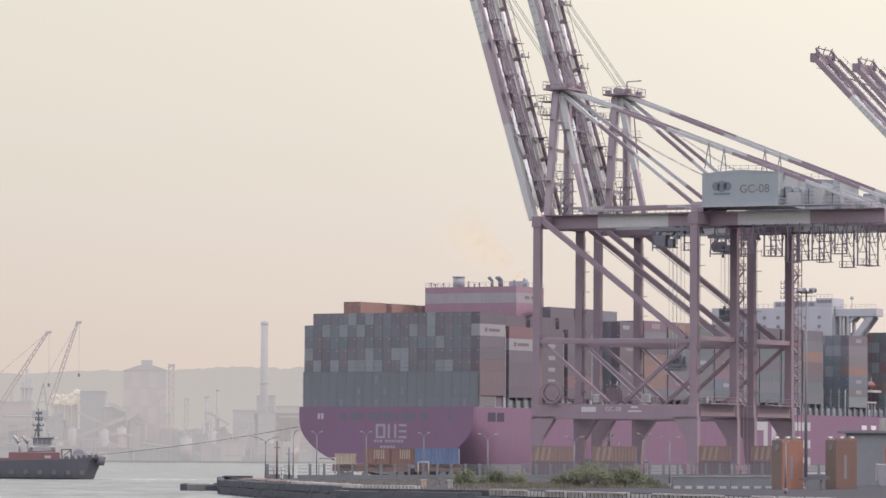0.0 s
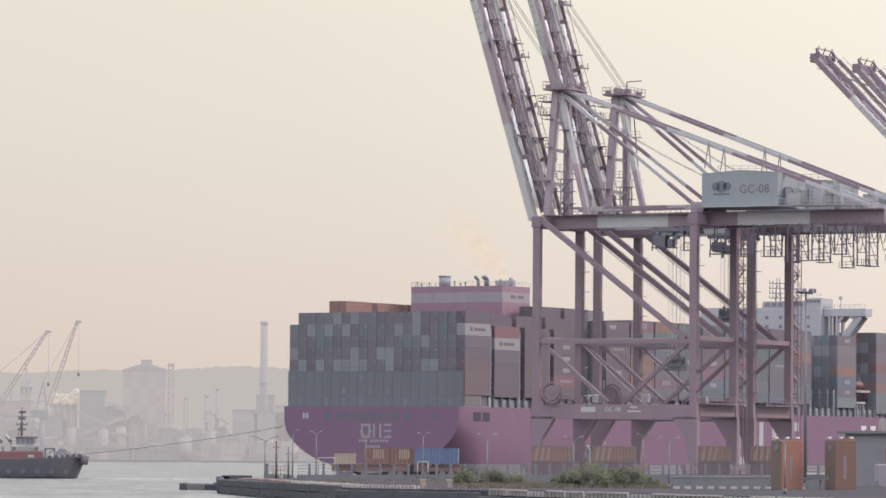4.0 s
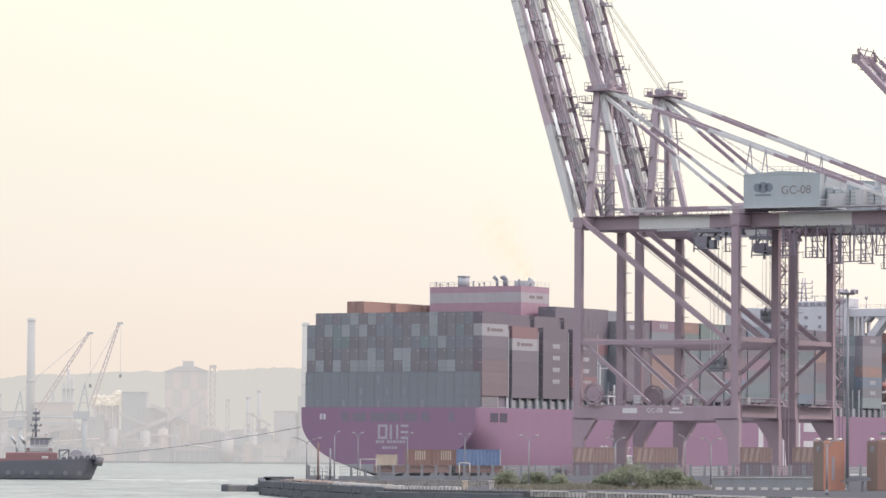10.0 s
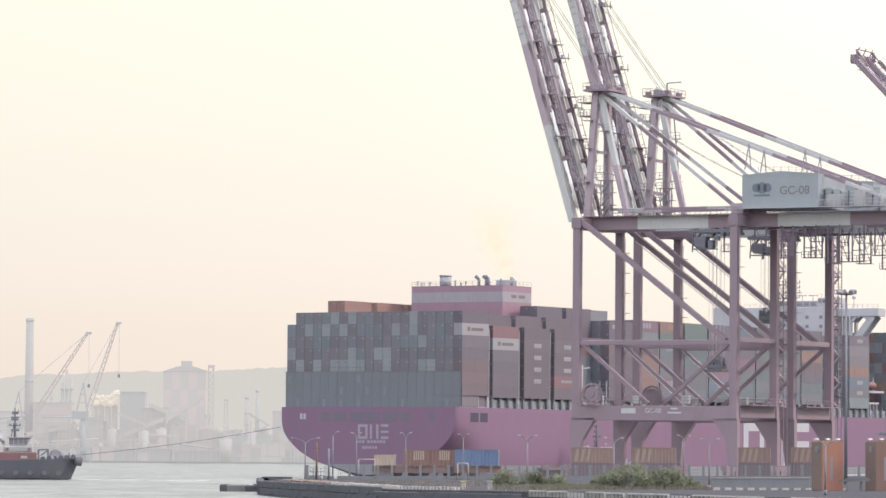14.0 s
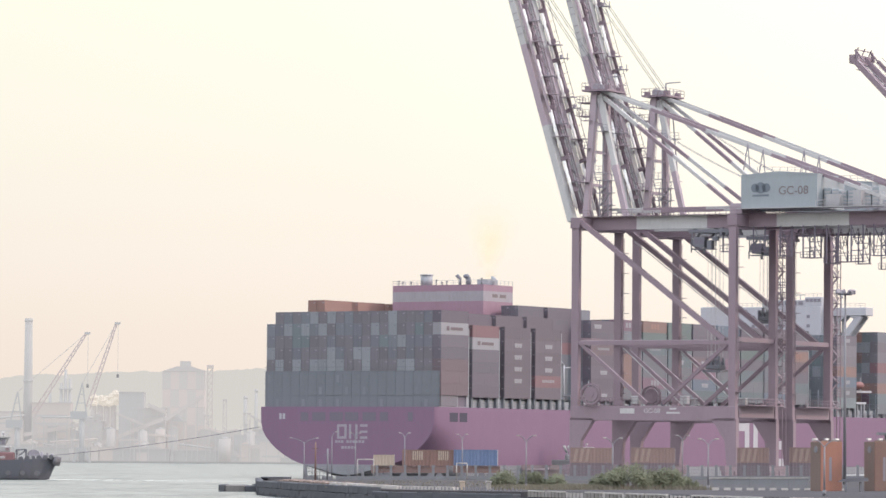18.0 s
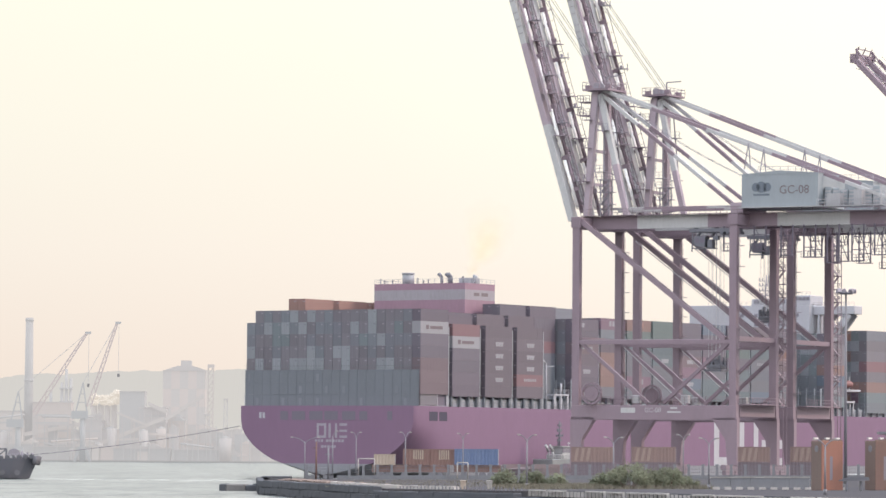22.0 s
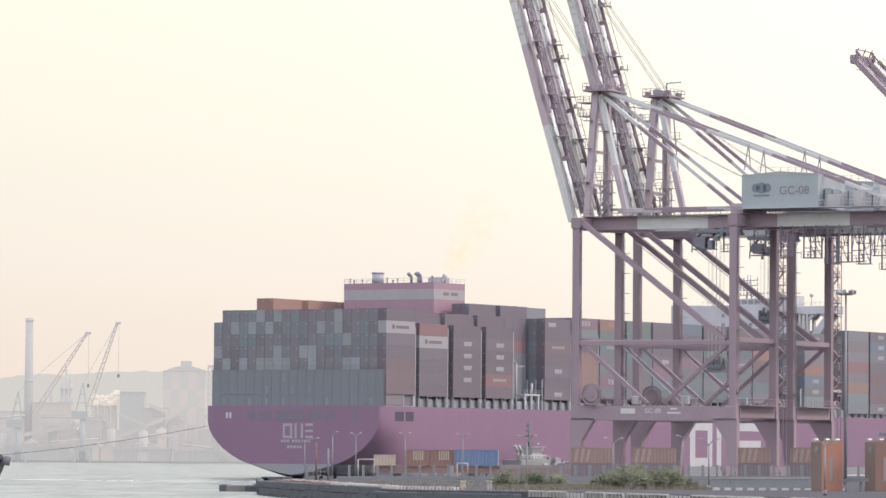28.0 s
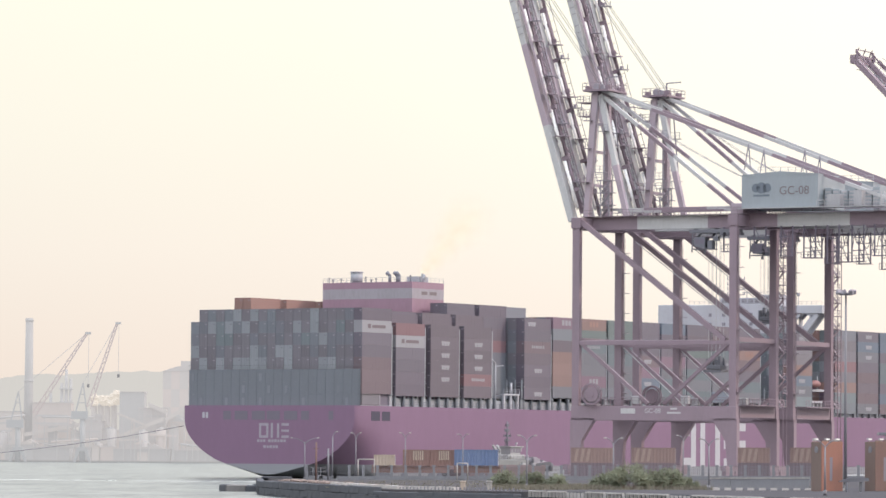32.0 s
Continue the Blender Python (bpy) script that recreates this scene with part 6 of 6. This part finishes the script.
# furnace tower and conveyors
ft = thing("furnace_tower", pose(-340, SHORE + 90, 1.6), "hazy lattice furnace tower with pipes", "tower")
for a, h in ((-4, 70), (0, 82), (4, 74), (-14, 62)):
    part("flue", tube(B(), (a, 0, 0), (a, 0, h), 1.9, 1.3, n=10), HAZE_BLUE, ft)
for z in (40, 52, 64):
    part("deck", bx(B(), -6, 6, -4, 4, z, z + 1), HAZE_BLUE, ft)
for p, q in (((-307, SHORE + 30, 15), (-248, SHORE + 30, 39)), ((-262, SHORE + 34, 52), (-245, SHORE + 34, 45)), ((-372, SHORE + 30, 24), (-318, SHORE + 30, 34)), ((-246, SHORE + 30, 38), (-212, SHORE + 30, 60))):
    cv = thing("conveyor", pose(0, 0, 0), "sloping pale conveyor gallery on trestles", "conveyor", "far conveyors")
    part("gallery", bar(B(), p, q, 4, 3.4), HAZE_LIGHT, cv)
    for k in (0.15, 0.5, 0.85):
        c = Vector(p).lerp(Vector(q), k)
        part("trestle", bar(B(), c, (c.x, c.y, 1.6), 1.0), HAZE_GREY, cv)


HOOK_GREY = pale("hook_grey", (0.30, 0.30, 0.31))


def jib_crane(x, foot, mast_top, jib_root, jib_tip, label, tone):
    """A slewing harbour crane: pedestal, cab, A-frame and a lattice jib."""
    j = thing("harbour_crane", pose(x, SHORE - 6, 0), label, "crane", "far jib cranes")
    part("pedestal", tube(B(), (0, 0, 0), (0, 0, foot), 2.6, 2.2, n=12), tone, j)
    part("portal", prism(B(), [(-8, 0), (-6, 0), (-2, 10), (2, 10), (6, 0), (8, 0), (4, 13), (-4, 13)], -3, 3), tone, j)
    part("cab", bx(B(), -10, 4.5, -3, 3, foot, foot + 7), tone, j)
    af = B()
    for s in (-2, 2):
        bar(af, (-6, s, foot + 7), (0, s * 0.3, mast_top), 0.9)
        bar(af, (3.5, s, foot + 7), (0, s * 0.3, mast_top), 0.9)
    for k in (0.3, 0.6):
        z = foot + 7 + (mast_top - foot - 7) * k
        bar(af, (-6 + 6 * k, 0, z), (3.5 - 3.5 * k, 0, z), 0.6)
    part("mast", af, tone, j)
    root, tip = Vector(jib_root), Vector(jib_tip)
    jb = B()
    d = (tip - root).normalized()
    side = Vector((0, 1, 0)).cross(d)
    m = 16
    for i in range(m):
        w0, w1 = 1.9 * (1 - i / m * 0.6), 1.9 * (1 - (i + 1) / m * 0.6)
        a, b = root.lerp(tip, i / m), root.lerp(tip, (i + 1) / m)
        bar(jb, a + side * w0, b + side * w1, 0.95)
        bar(jb, a - side * w0, b - side * w1, 0.95)
        bar(jb, a + side * w0 * (1 if i % 2 else -1), b - side * w1 * (1 if i % 2 else -1), 0.5)
    part("jib", jb, JIB_ROSE, j)
    part("jib_head", bar(B(), tip - Vector((1.5, 0, 0)), tip + Vector((3.5, 0, 0)), 2.6, 2), tone, j)
    rp = B()
    tube(rp, (0, 0, mast_top), tip, 0.25, n=5)
    tube(rp, tip + Vector((1.6, 0, 0)), tip + Vector((1.6, 0, -45)), 0.2, n=5)
    part("rope", rp, HAZE_BLUE, j)
    part("hook_block", bevelled(bx(B(), tip.x + 0.6, tip.x + 2.6, -0.8, 0.8, tip.z - 48, tip.z - 45), 0.2), HOOK_GREY, j)
    return j


jib_crane(-317, 38, 70, (5, 0, 48), (29.5, 0, 123), "pale slewing harbour crane with steep lattice jib", CRANE_SLATE)
jib_crane(-374, 30, 62, (14, 0, 42), (60, 0, 114), "pale slewing harbour crane with slanted lattice jib", CRANE_SLATE)
rr = random.Random(21)
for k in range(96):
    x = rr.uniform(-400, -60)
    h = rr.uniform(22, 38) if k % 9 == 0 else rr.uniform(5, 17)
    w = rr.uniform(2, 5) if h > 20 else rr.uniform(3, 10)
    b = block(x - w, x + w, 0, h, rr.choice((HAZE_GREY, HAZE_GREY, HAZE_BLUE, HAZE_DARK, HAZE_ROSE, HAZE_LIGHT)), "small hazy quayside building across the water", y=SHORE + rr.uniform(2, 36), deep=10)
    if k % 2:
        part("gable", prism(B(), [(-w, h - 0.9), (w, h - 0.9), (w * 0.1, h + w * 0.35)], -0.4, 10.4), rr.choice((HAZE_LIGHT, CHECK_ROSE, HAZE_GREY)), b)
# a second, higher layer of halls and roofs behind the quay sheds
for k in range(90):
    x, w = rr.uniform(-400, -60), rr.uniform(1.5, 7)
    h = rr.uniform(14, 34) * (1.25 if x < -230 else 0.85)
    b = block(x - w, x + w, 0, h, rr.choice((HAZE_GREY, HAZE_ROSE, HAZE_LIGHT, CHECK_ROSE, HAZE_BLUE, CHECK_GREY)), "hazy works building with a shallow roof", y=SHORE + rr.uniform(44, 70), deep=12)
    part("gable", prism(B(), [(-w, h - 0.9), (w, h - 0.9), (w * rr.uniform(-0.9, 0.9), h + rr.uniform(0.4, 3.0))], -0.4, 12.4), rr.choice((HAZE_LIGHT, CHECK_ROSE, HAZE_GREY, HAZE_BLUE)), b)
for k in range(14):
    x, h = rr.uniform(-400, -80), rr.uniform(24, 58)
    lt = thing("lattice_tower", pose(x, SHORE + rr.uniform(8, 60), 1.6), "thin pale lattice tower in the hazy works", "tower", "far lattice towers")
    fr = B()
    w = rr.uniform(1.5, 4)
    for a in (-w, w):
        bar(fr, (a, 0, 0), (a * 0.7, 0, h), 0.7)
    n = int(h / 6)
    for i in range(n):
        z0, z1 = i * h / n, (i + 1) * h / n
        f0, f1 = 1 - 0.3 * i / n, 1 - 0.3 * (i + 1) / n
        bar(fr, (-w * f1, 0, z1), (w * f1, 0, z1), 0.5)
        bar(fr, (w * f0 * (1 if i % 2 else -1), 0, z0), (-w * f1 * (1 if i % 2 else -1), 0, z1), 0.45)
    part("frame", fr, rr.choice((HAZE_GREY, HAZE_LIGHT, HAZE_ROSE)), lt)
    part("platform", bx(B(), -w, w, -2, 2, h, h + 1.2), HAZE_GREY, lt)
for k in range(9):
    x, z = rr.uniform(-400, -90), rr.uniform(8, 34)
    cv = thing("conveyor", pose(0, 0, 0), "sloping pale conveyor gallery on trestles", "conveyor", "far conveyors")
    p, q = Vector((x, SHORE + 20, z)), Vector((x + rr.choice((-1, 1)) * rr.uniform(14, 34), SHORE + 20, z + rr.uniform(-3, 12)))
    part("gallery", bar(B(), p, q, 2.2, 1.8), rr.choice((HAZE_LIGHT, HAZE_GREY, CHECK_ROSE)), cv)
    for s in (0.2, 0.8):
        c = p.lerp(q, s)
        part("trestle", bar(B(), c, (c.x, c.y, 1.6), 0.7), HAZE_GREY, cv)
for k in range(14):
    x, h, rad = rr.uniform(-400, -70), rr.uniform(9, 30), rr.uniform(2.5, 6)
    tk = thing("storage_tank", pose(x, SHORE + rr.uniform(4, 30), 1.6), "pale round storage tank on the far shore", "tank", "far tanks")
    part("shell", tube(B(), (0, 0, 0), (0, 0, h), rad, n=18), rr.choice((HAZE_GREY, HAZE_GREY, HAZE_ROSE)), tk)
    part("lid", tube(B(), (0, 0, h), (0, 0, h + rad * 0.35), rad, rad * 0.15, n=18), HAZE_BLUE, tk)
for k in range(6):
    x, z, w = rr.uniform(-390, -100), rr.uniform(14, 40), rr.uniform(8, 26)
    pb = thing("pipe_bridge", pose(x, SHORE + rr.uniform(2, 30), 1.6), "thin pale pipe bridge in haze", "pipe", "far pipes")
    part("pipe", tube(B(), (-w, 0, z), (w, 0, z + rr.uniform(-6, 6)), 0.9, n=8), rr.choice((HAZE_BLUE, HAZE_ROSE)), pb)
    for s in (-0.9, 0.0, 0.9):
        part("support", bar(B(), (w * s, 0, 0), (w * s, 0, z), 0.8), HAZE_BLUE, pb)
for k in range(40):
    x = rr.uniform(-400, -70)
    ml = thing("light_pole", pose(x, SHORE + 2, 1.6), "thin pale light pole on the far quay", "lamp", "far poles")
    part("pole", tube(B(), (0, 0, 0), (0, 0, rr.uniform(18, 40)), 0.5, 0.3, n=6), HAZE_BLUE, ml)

# the far shore was laid out on a larger scale: bring all of it to its true distance of 2.7 km
for ob in scene.objects:
    if ob.parent is None and ob not in nearer_things:
        ob.matrix_basis = Matrix.Scale(0.709, 4) @ ob.matrix_basis

# ---------------------------------------------------------------- tugs
TUG_HULL = paint("tug_hull", (0.095, 0.1, 0.124), 0.6, wear=0.4, scale=0.5)
TUG_RED = paint("tug_red", (0.18, 0.092, 0.1), 0.6, wear=0.4, scale=0.5)
TUG_WHITE = paint("tug_white", (0.34, 0.345, 0.35), 0.5, wear=0.35, scale=0.5)
FOAM = paint("water_foam", (0.42, 0.43, 0.415), 0.9, wear=0.2)
TYRE = paint("fender_rubber", (0.115, 0.115, 0.13), 0.85)


rr_pick = (GREY_STEEL, TUG_WHITE)


def tug(m, label, red=TUG_RED, wash=False, hull_col=TUG_HULL):
    """A harbour tug: its own x runs to the bow, the mast stands at the origin."""
    t = thing("tugboat", m, label, "tugboat", "tugs")
    bm = B()
    rows = []
    for k in range(13):
        a = k / 12
        x = -17 + 30.0 * a
        w = 4.9 * min(1, 0.72 + a * 1.6) * (1 if a < 0.72 else max(0.12, math.cos((a - 0.72) / 0.28 * math.pi / 2) ** 0.7))
        top = 3.2 + 0.8 * min(1, a / 0.4) + 0.7 * max(0, (a - 0.5) / 0.5) ** 1.6
        rows.append([bm.verts.new(c) for c in ((x - 2.2 * a ** 4, -w * 0.6, -1.5), (x - 1.6 * a ** 4, -w * 0.9, 0.3), (x + 0.4 * a, -w, top), (x + 0.4 * a, w, top), (x - 1.6 * a ** 4, w * 0.9, 0.3), (x - 2.2 * a ** 4, w * 0.6, -1.5))])
    for r0, r1 in zip(rows, rows[1:]):
        for i in range(6):
            j = (i + 1) % 6
            bm.faces.new((r0[i], r1[i], r1[j], r0[j]))
    bm.faces.new(rows[0])
    bm.faces.new(rows[-1][::-1])
    bmesh.ops.recalc_face_normals(bm, faces=bm.faces[:])
    hull_ob = part("hull", bm, hull_col, t)
    for k in range(9):
        x = -15 + k * 3.0
        part("tyre", tube(B(), (x, -5.15, 1.4), (x, -4.85, 1.4), 0.55, n=12), TYRE, hull_ob)
    for k in range(7):
        a = -1.2 + k * 0.4
        fd = tube(B(), (12.2 + 0.9 * math.cos(a), 2.6 * math.sin(a), 3.0), (12.5 + 1.0 * math.cos(a), 2.6 * math.sin(a), 4.8), 0.55, n=8)
        part("bow_fender", fd, TYRE, hull_ob)
    for k in range(6):
        a = 5.6 + k * 1.25
        part("rail_tyre", tube(B(), (a, -4.75 + 0.4 * k, 4.35 + 0.08 * k), (a + 0.1, -4.4 + 0.4 * k, 4.35 + 0.08 * k), 0.52, n=12), TYRE, hull_ob)
    for y in (-4.6, 4.4):
        part("bulwark", bx(B(), -16, 4.5, y, y + 0.2, 3.3, 4.4), red if wash else hull_col, t)
    part("deckhouse", bevelled(bx(B(), -6.6, 4.2, -3.2, 3.2, 3.3, 5.7), 0.15), red, t, "painted steel deckhouse")
    part("upper_house", bevelled(bx(B(), -2.6, 3.4, -2.4, 2.4, 5.7, 6.9), 0.12), TUG_WHITE, t)
    for x in (-1.9, 2.7):
        part("life_ring", tube(B(), (x, -2.5, 6.3), (x, -2.42, 6.3), 0.36, n=14), red, t)
    part("searchlight", tube(tube(B(), (1.8, -1.0, 8.9), (1.8, -1.0, 9.5), 0.06), (1.6, -1.0, 9.6), (2.1, -1.0, 9.6), 0.22, n=10), GREY_STEEL, t)
    wh = part("wheelhouse", bevelled(prism(B(), [(-1.4, 6.9), (2.2, 6.9), (3.0, 8.7), (-1.6, 8.7)], -2.0, 2.0), 0.1), TUG_WHITE, t, "pale wheelhouse")
    for x in (-1.5, -0.5, 0.5, 1.45):
        part("window", bx(B(), x, x + 0.85, -2.03, -1.9, 7.3, 8.5), OPENING, wh)
    part("roof", bx(B(), -1.9, 3.2, -2.3, 2.3, 8.7, 8.9), TUG_WHITE, wh)
    for y in (-1.5, 1.5):
        part("funnel", tube(tube(B(), (-3.4 + y * 0.6, y, 5.7), (-3.6 + y * 0.6, y, 7.7), 0.22, n=10), (-3.6 + y * 0.6, y, 7.6), (-4.7 + y * 0.6, y, 9.1), 0.34, n=10), TUG_WHITE, t, "pale slanted exhaust pipe")
    ms = B()
    tube(ms, (-0.4, 0, 8.9), (-0.4, 0, 15.0), 0.26, 0.14)
    tube(ms, (-1.2, 0, 8.9), (-0.5, 0, 11.6), 0.1)
    for z, w in ((10.2, 1.0), (11.3, 1.5), (12.5, 0.9), (13.8, 0.7)):
        bar(ms, (-0.4 - w * 0.7, 0, z), (-0.4 + w * 0.7, 0, z), 0.2)
        bx(ms, -0.8, 0.0, -0.3, 0.3, z, z + 0.45)
        for d in (-0.7, 0.7):
            bx(ms, -0.4 + w * d - 0.14, -0.4 + w * d + 0.14, -0.14, 0.14, z - 0.1, z + 0.4)
    tube(ms, (-0.4, -1.2, 11.3), (-0.4, -1.2, 12.1), 0.07)
    bx(ms, -1.3, 0.6, -0.1, 0.1, 12.95, 13.15)
    tube(ms, (0.3, 0, 13.8), (0.3, 0, 14.7), 0.06)
    part("mast", ms, CABIN_DARK, t)
    wi = tube(B(), (8.2, -1.6, 5.0), (8.2, 1.6, 5.0), 1.35, n=14)
    bx(wi, 7.2, 9.2, -2.0, -1.7, 3.6, 6.0)
    bx(wi, 7.2, 9.2, 1.7, 2.0, 3.6, 6.0)
    part("winch", wi, DARK_STEEL, t)
    fr = B()
    for x in (4.6, 6.6):
        for y in (-2.0, 2.0):
            bar(fr, (x, y, 3.6), (x, y, 6.2), 0.3)
        bar(fr, (x, -2.1, 6.2), (x, 2.1, 6.2), 0.3)
    for y in (-2.0, 2.0):
        bar(fr, (4.6, y, 6.2), (6.6, y, 6.3), 0.3)
        bar(fr, (4.6, y, 4.6), (6.6, y, 6.2), 0.22)
    part("deck_frame", fr, CABIN_DARK, t)
    bt = B()
    for y in (-1.4, 1.4):
        bar(bt, (11.0, y, 4.0), (11.0, y, 5.6), 0.35)
    bar(bt, (11.0, -1.5, 5.4), (11.0, 1.5, 5.4), 0.35)
    part("tow_bitt", bt, DARK_STEEL, t)
    for x, y, h in ((9.8, 2.0, 5.8), (10.2, -2.0, 5.4), (12.0, 0.6, 5.5), (6.9, 2.6, 5.2)):
        part("vent", tube(B(), (x, y, 3.6), (x, y, h), 0.25, n=8), DARK_STEEL, t)
    for x in (1.0, 4.8, 7.4):
        part("deck_locker", bevelled(bx(B(), x, x + 1.3, -3.9, -3.0, 3.8, 4.9), 0.08), rr_pick[int(x) % 2], t)
    rl = B()
    rails(rl, (4.0, -3.0, 5.7), (-6.6, -3.0, 5.7), 1.0, 1.3)
    rails(rl, (4.5, -4.4, 4.1), (11.0, -2.8, 4.4), 0.9, 1.2)
    part("rail", rl, GREY_STEEL, t)
    fo = random.Random(2)
    for k in range(9):
        fm = B()
        bmesh.ops.create_icosphere(fm, subdivisions=1, radius=1)
        ob = part("foam", fm, FOAM, t)
        ob.matrix_basis = pose(11.2 + k * 0.8 + fo.uniform(-0.3, 0.3), -2.2 - fo.uniform(0, 1.6) - k * 0.15, 0.02) @ Matrix.Diagonal((fo.uniform(0.5, 1.2), fo.uniform(0.4, 1.0), 0.16 * (1 - k / 12), 1))
    if wash:
        for k in range(17):
            x = 14 + k * 3.6 + fo.uniform(-1, 1)
            fm = B()
            bmesh.ops.create_icosphere(fm, subdivisions=1, radius=1)
            ob = part("wash", fm, FOAM, t)
            ob.matrix_basis = pose(x, fo.uniform(-5, 1) - k * 0.5, 0.0, 0, 0, fo.uniform(-6, 6)) @ Matrix.Diagonal((fo.uniform(1.2, 4.0), fo.uniform(0.5, 1.6), fo.uniform(0.04, 0.13), 1))
    return t


stern_tug = tug(pose(-79.0, 950.6, 0, 0, 0, 4), "dark-hulled harbour tug with red deckhouse towing by a line", wash=True)
side_tug = tug(pose(60, 1100, 0, 0, 0, 110), "harbour tug with pale wheelhouse lying alongside the ship", paint("tug_pale_green", (0.19, 0.2, 0.205), 0.6, wear=0.4, scale=0.5), hull_col=paint("tug_dull_red", (0.15, 0.115, 0.125), 0.7, wear=0.4, scale=0.5))

ROPE = paint("rope_grey", (0.13, 0.13, 0.15), 0.9)
bm = B()
ROPE_LONG = 152.0
strand(bm, [(ROPE_LONG * k / 24, 0, -2.4 * k / 24 * (1 - k / 24)) for k in range(25)], 0.075)
towline = part("towline", bm, ROPE)
tagged(towline, "taut grey tow rope between tug and ship's stern", "rope")

# thin yellowish exhaust: loose wisps that drift with the ship
def smoke_paint(radius, dense):
    m = bpy.data.materials.new("thin_smoke")
    m.use_nodes = True
    n, li = m.node_tree.nodes, m.node_tree.links
    tr, tl, mx = n.new("ShaderNodeBsdfTransparent"), n.new("ShaderNodeBsdfTranslucent"), n.new("ShaderNodeMixShader")
    tl.inputs["Color"].default_value = (0.95, 0.70, 0.34, 1)
    co, no, ln, rg, mu = n.new("ShaderNodeTexCoord"), n.new("ShaderNodeTexNoise"), n.new("ShaderNodeVectorMath"), n.new("ShaderNodeMapRange"), n.new("ShaderNodeMath")
    no.inputs["Scale"].default_value = 0.5
    no.inputs["Detail"].default_value = 4
    ln.operation, mu.operation, rg.interpolation_type = "LENGTH", "MULTIPLY", "SMOOTHSTEP"
    li.new(co.outputs["Object"], no.inputs[0])
    li.new(co.outputs["Object"], ln.inputs[0])
    li.new(ln.outputs["Value"], rg.inputs[0])
    rg.inputs["From Min"].default_value, rg.inputs["From Max"].default_value = 0.0, radius * 0.9
    rg.inputs["To Min"].default_value, rg.inputs["To Max"].default_value = dense, 0.0
    li.new(rg.outputs[0], mu.inputs[0])
    li.new(no.outputs[0], mu.inputs[1])
    li.new(mu.outputs[0], mx.inputs[0])
    li.new(tr.outputs[0], mx.inputs[1])
    li.new(tl.outputs[0], mx.inputs[2])
    li.new(mx.outputs[0], n["Material Output"].inputs[0])
    return m


smoke = thing("smoke_plume", pose(0, 0, 0), "faint yellow-brown exhaust drifting from the ship's funnel", "smoke")
wisps = []
for k in range(5):
    rad = 2.6 + 1.7 * k
    bm = B()
    bmesh.ops.create_uvsphere(bm, u_segments=32, v_segments=24, radius=rad)
    bmesh.ops.delete(bm, geom=[v for v in bm.verts if v.co.y > 0.01], context="VERTS")
    for v in bm.verts:
        v.co.y *= 0.12
    for f in bm.faces:
        f.smooth = True
    wisps.append(part("wisp", bm, smoke_paint(rad, (0.36, 0.36, 0.32, 0.27, 0.22)[k]), smoke))

# ---------------------------------------------------------------- what moves


def ship_pose(t):
    """Where the ship is at t, between its known places."""
    for (t0, x0, y0, h0), (t1, x1, y1, h1) in zip(SHIP, SHIP[1:]):
        if t <= t1:
            k = (t - t0) / (t1 - t0)
            return pose(x0 + (x1 - x0) * k, y0 + (y1 - y0) * k, SHIP_Z, 0, 0, -(h0 + (h1 - h0) * k))
    return pose(x1, y1, SHIP_Z, 0, 0, -h1)


TUG = [(0, -77.2, 929.1), (3.5, -80.0, 926.4), (6, -81.9, 924.2), (9, -84.8, 921.5), (12, -87.7, 918.6), (14.5, -90.0, 916.0), (16.5, -92.1, 914.1), (19, -94.4, 911.5), (23, -98.4, 907.3), (28, -103.2, 902.6), (32, -107.4, 899.6)]


def tug_pose(x, y):
    return pose(x, y, 0, 0, 0, 4)


def rope_pose(t, x, y):
    """The tow rope from the tug's bow to the ship's port quarter."""
    a = tug_pose(x, y) @ Vector((11.0, 0, 5.0))
    b = ship_pose(t) @ Vector((-25.3, -2.4, 11.7))
    return Matrix.Translation(a) @ (b - a).to_track_quat("X", "Z").to_matrix().to_4x4()


def motions():
    walk(ship, [(t, pose(x, y, SHIP_Z, 0, 0, -h)) for t, x, y, h in SHIP])
    walk(smoke, [(t, pose(x, y, SHIP_Z, 0, 0, -h)) for t, x, y, h in SHIP])
    walk(side_tug, [(t, ship_pose(t) @ pose(33.5, 50.4, -SHIP_Z - 0.8, 0, 0, 80)) for t, x, y, h in SHIP])
    walk(stern_tug, [(t, tug_pose(x, y)) for t, x, y in TUG])
    walk(towline, [(t, rope_pose(t, x, y)) for t, x, y in TUG])
    for k, w in enumerate(wisps):
        a = (k + 0.4) / 5
        walk(w, [(t, pose(10.5 + lean * a - 0.8 * math.sin(t * 0.4 + k), 46 - k * 0.6, 49.4 + 14.5 * a + 0.8 * math.sin(t * 0.3 + k * 1.3), 0, 12 * math.sin(t * 0.2 + k), 20))
                 for t, lean in ((0, -18), (4, -15), (8, -11), (12, -7), (16, -2), (20, 4), (24, 10), (28, 15), (32, 17))])


motions()
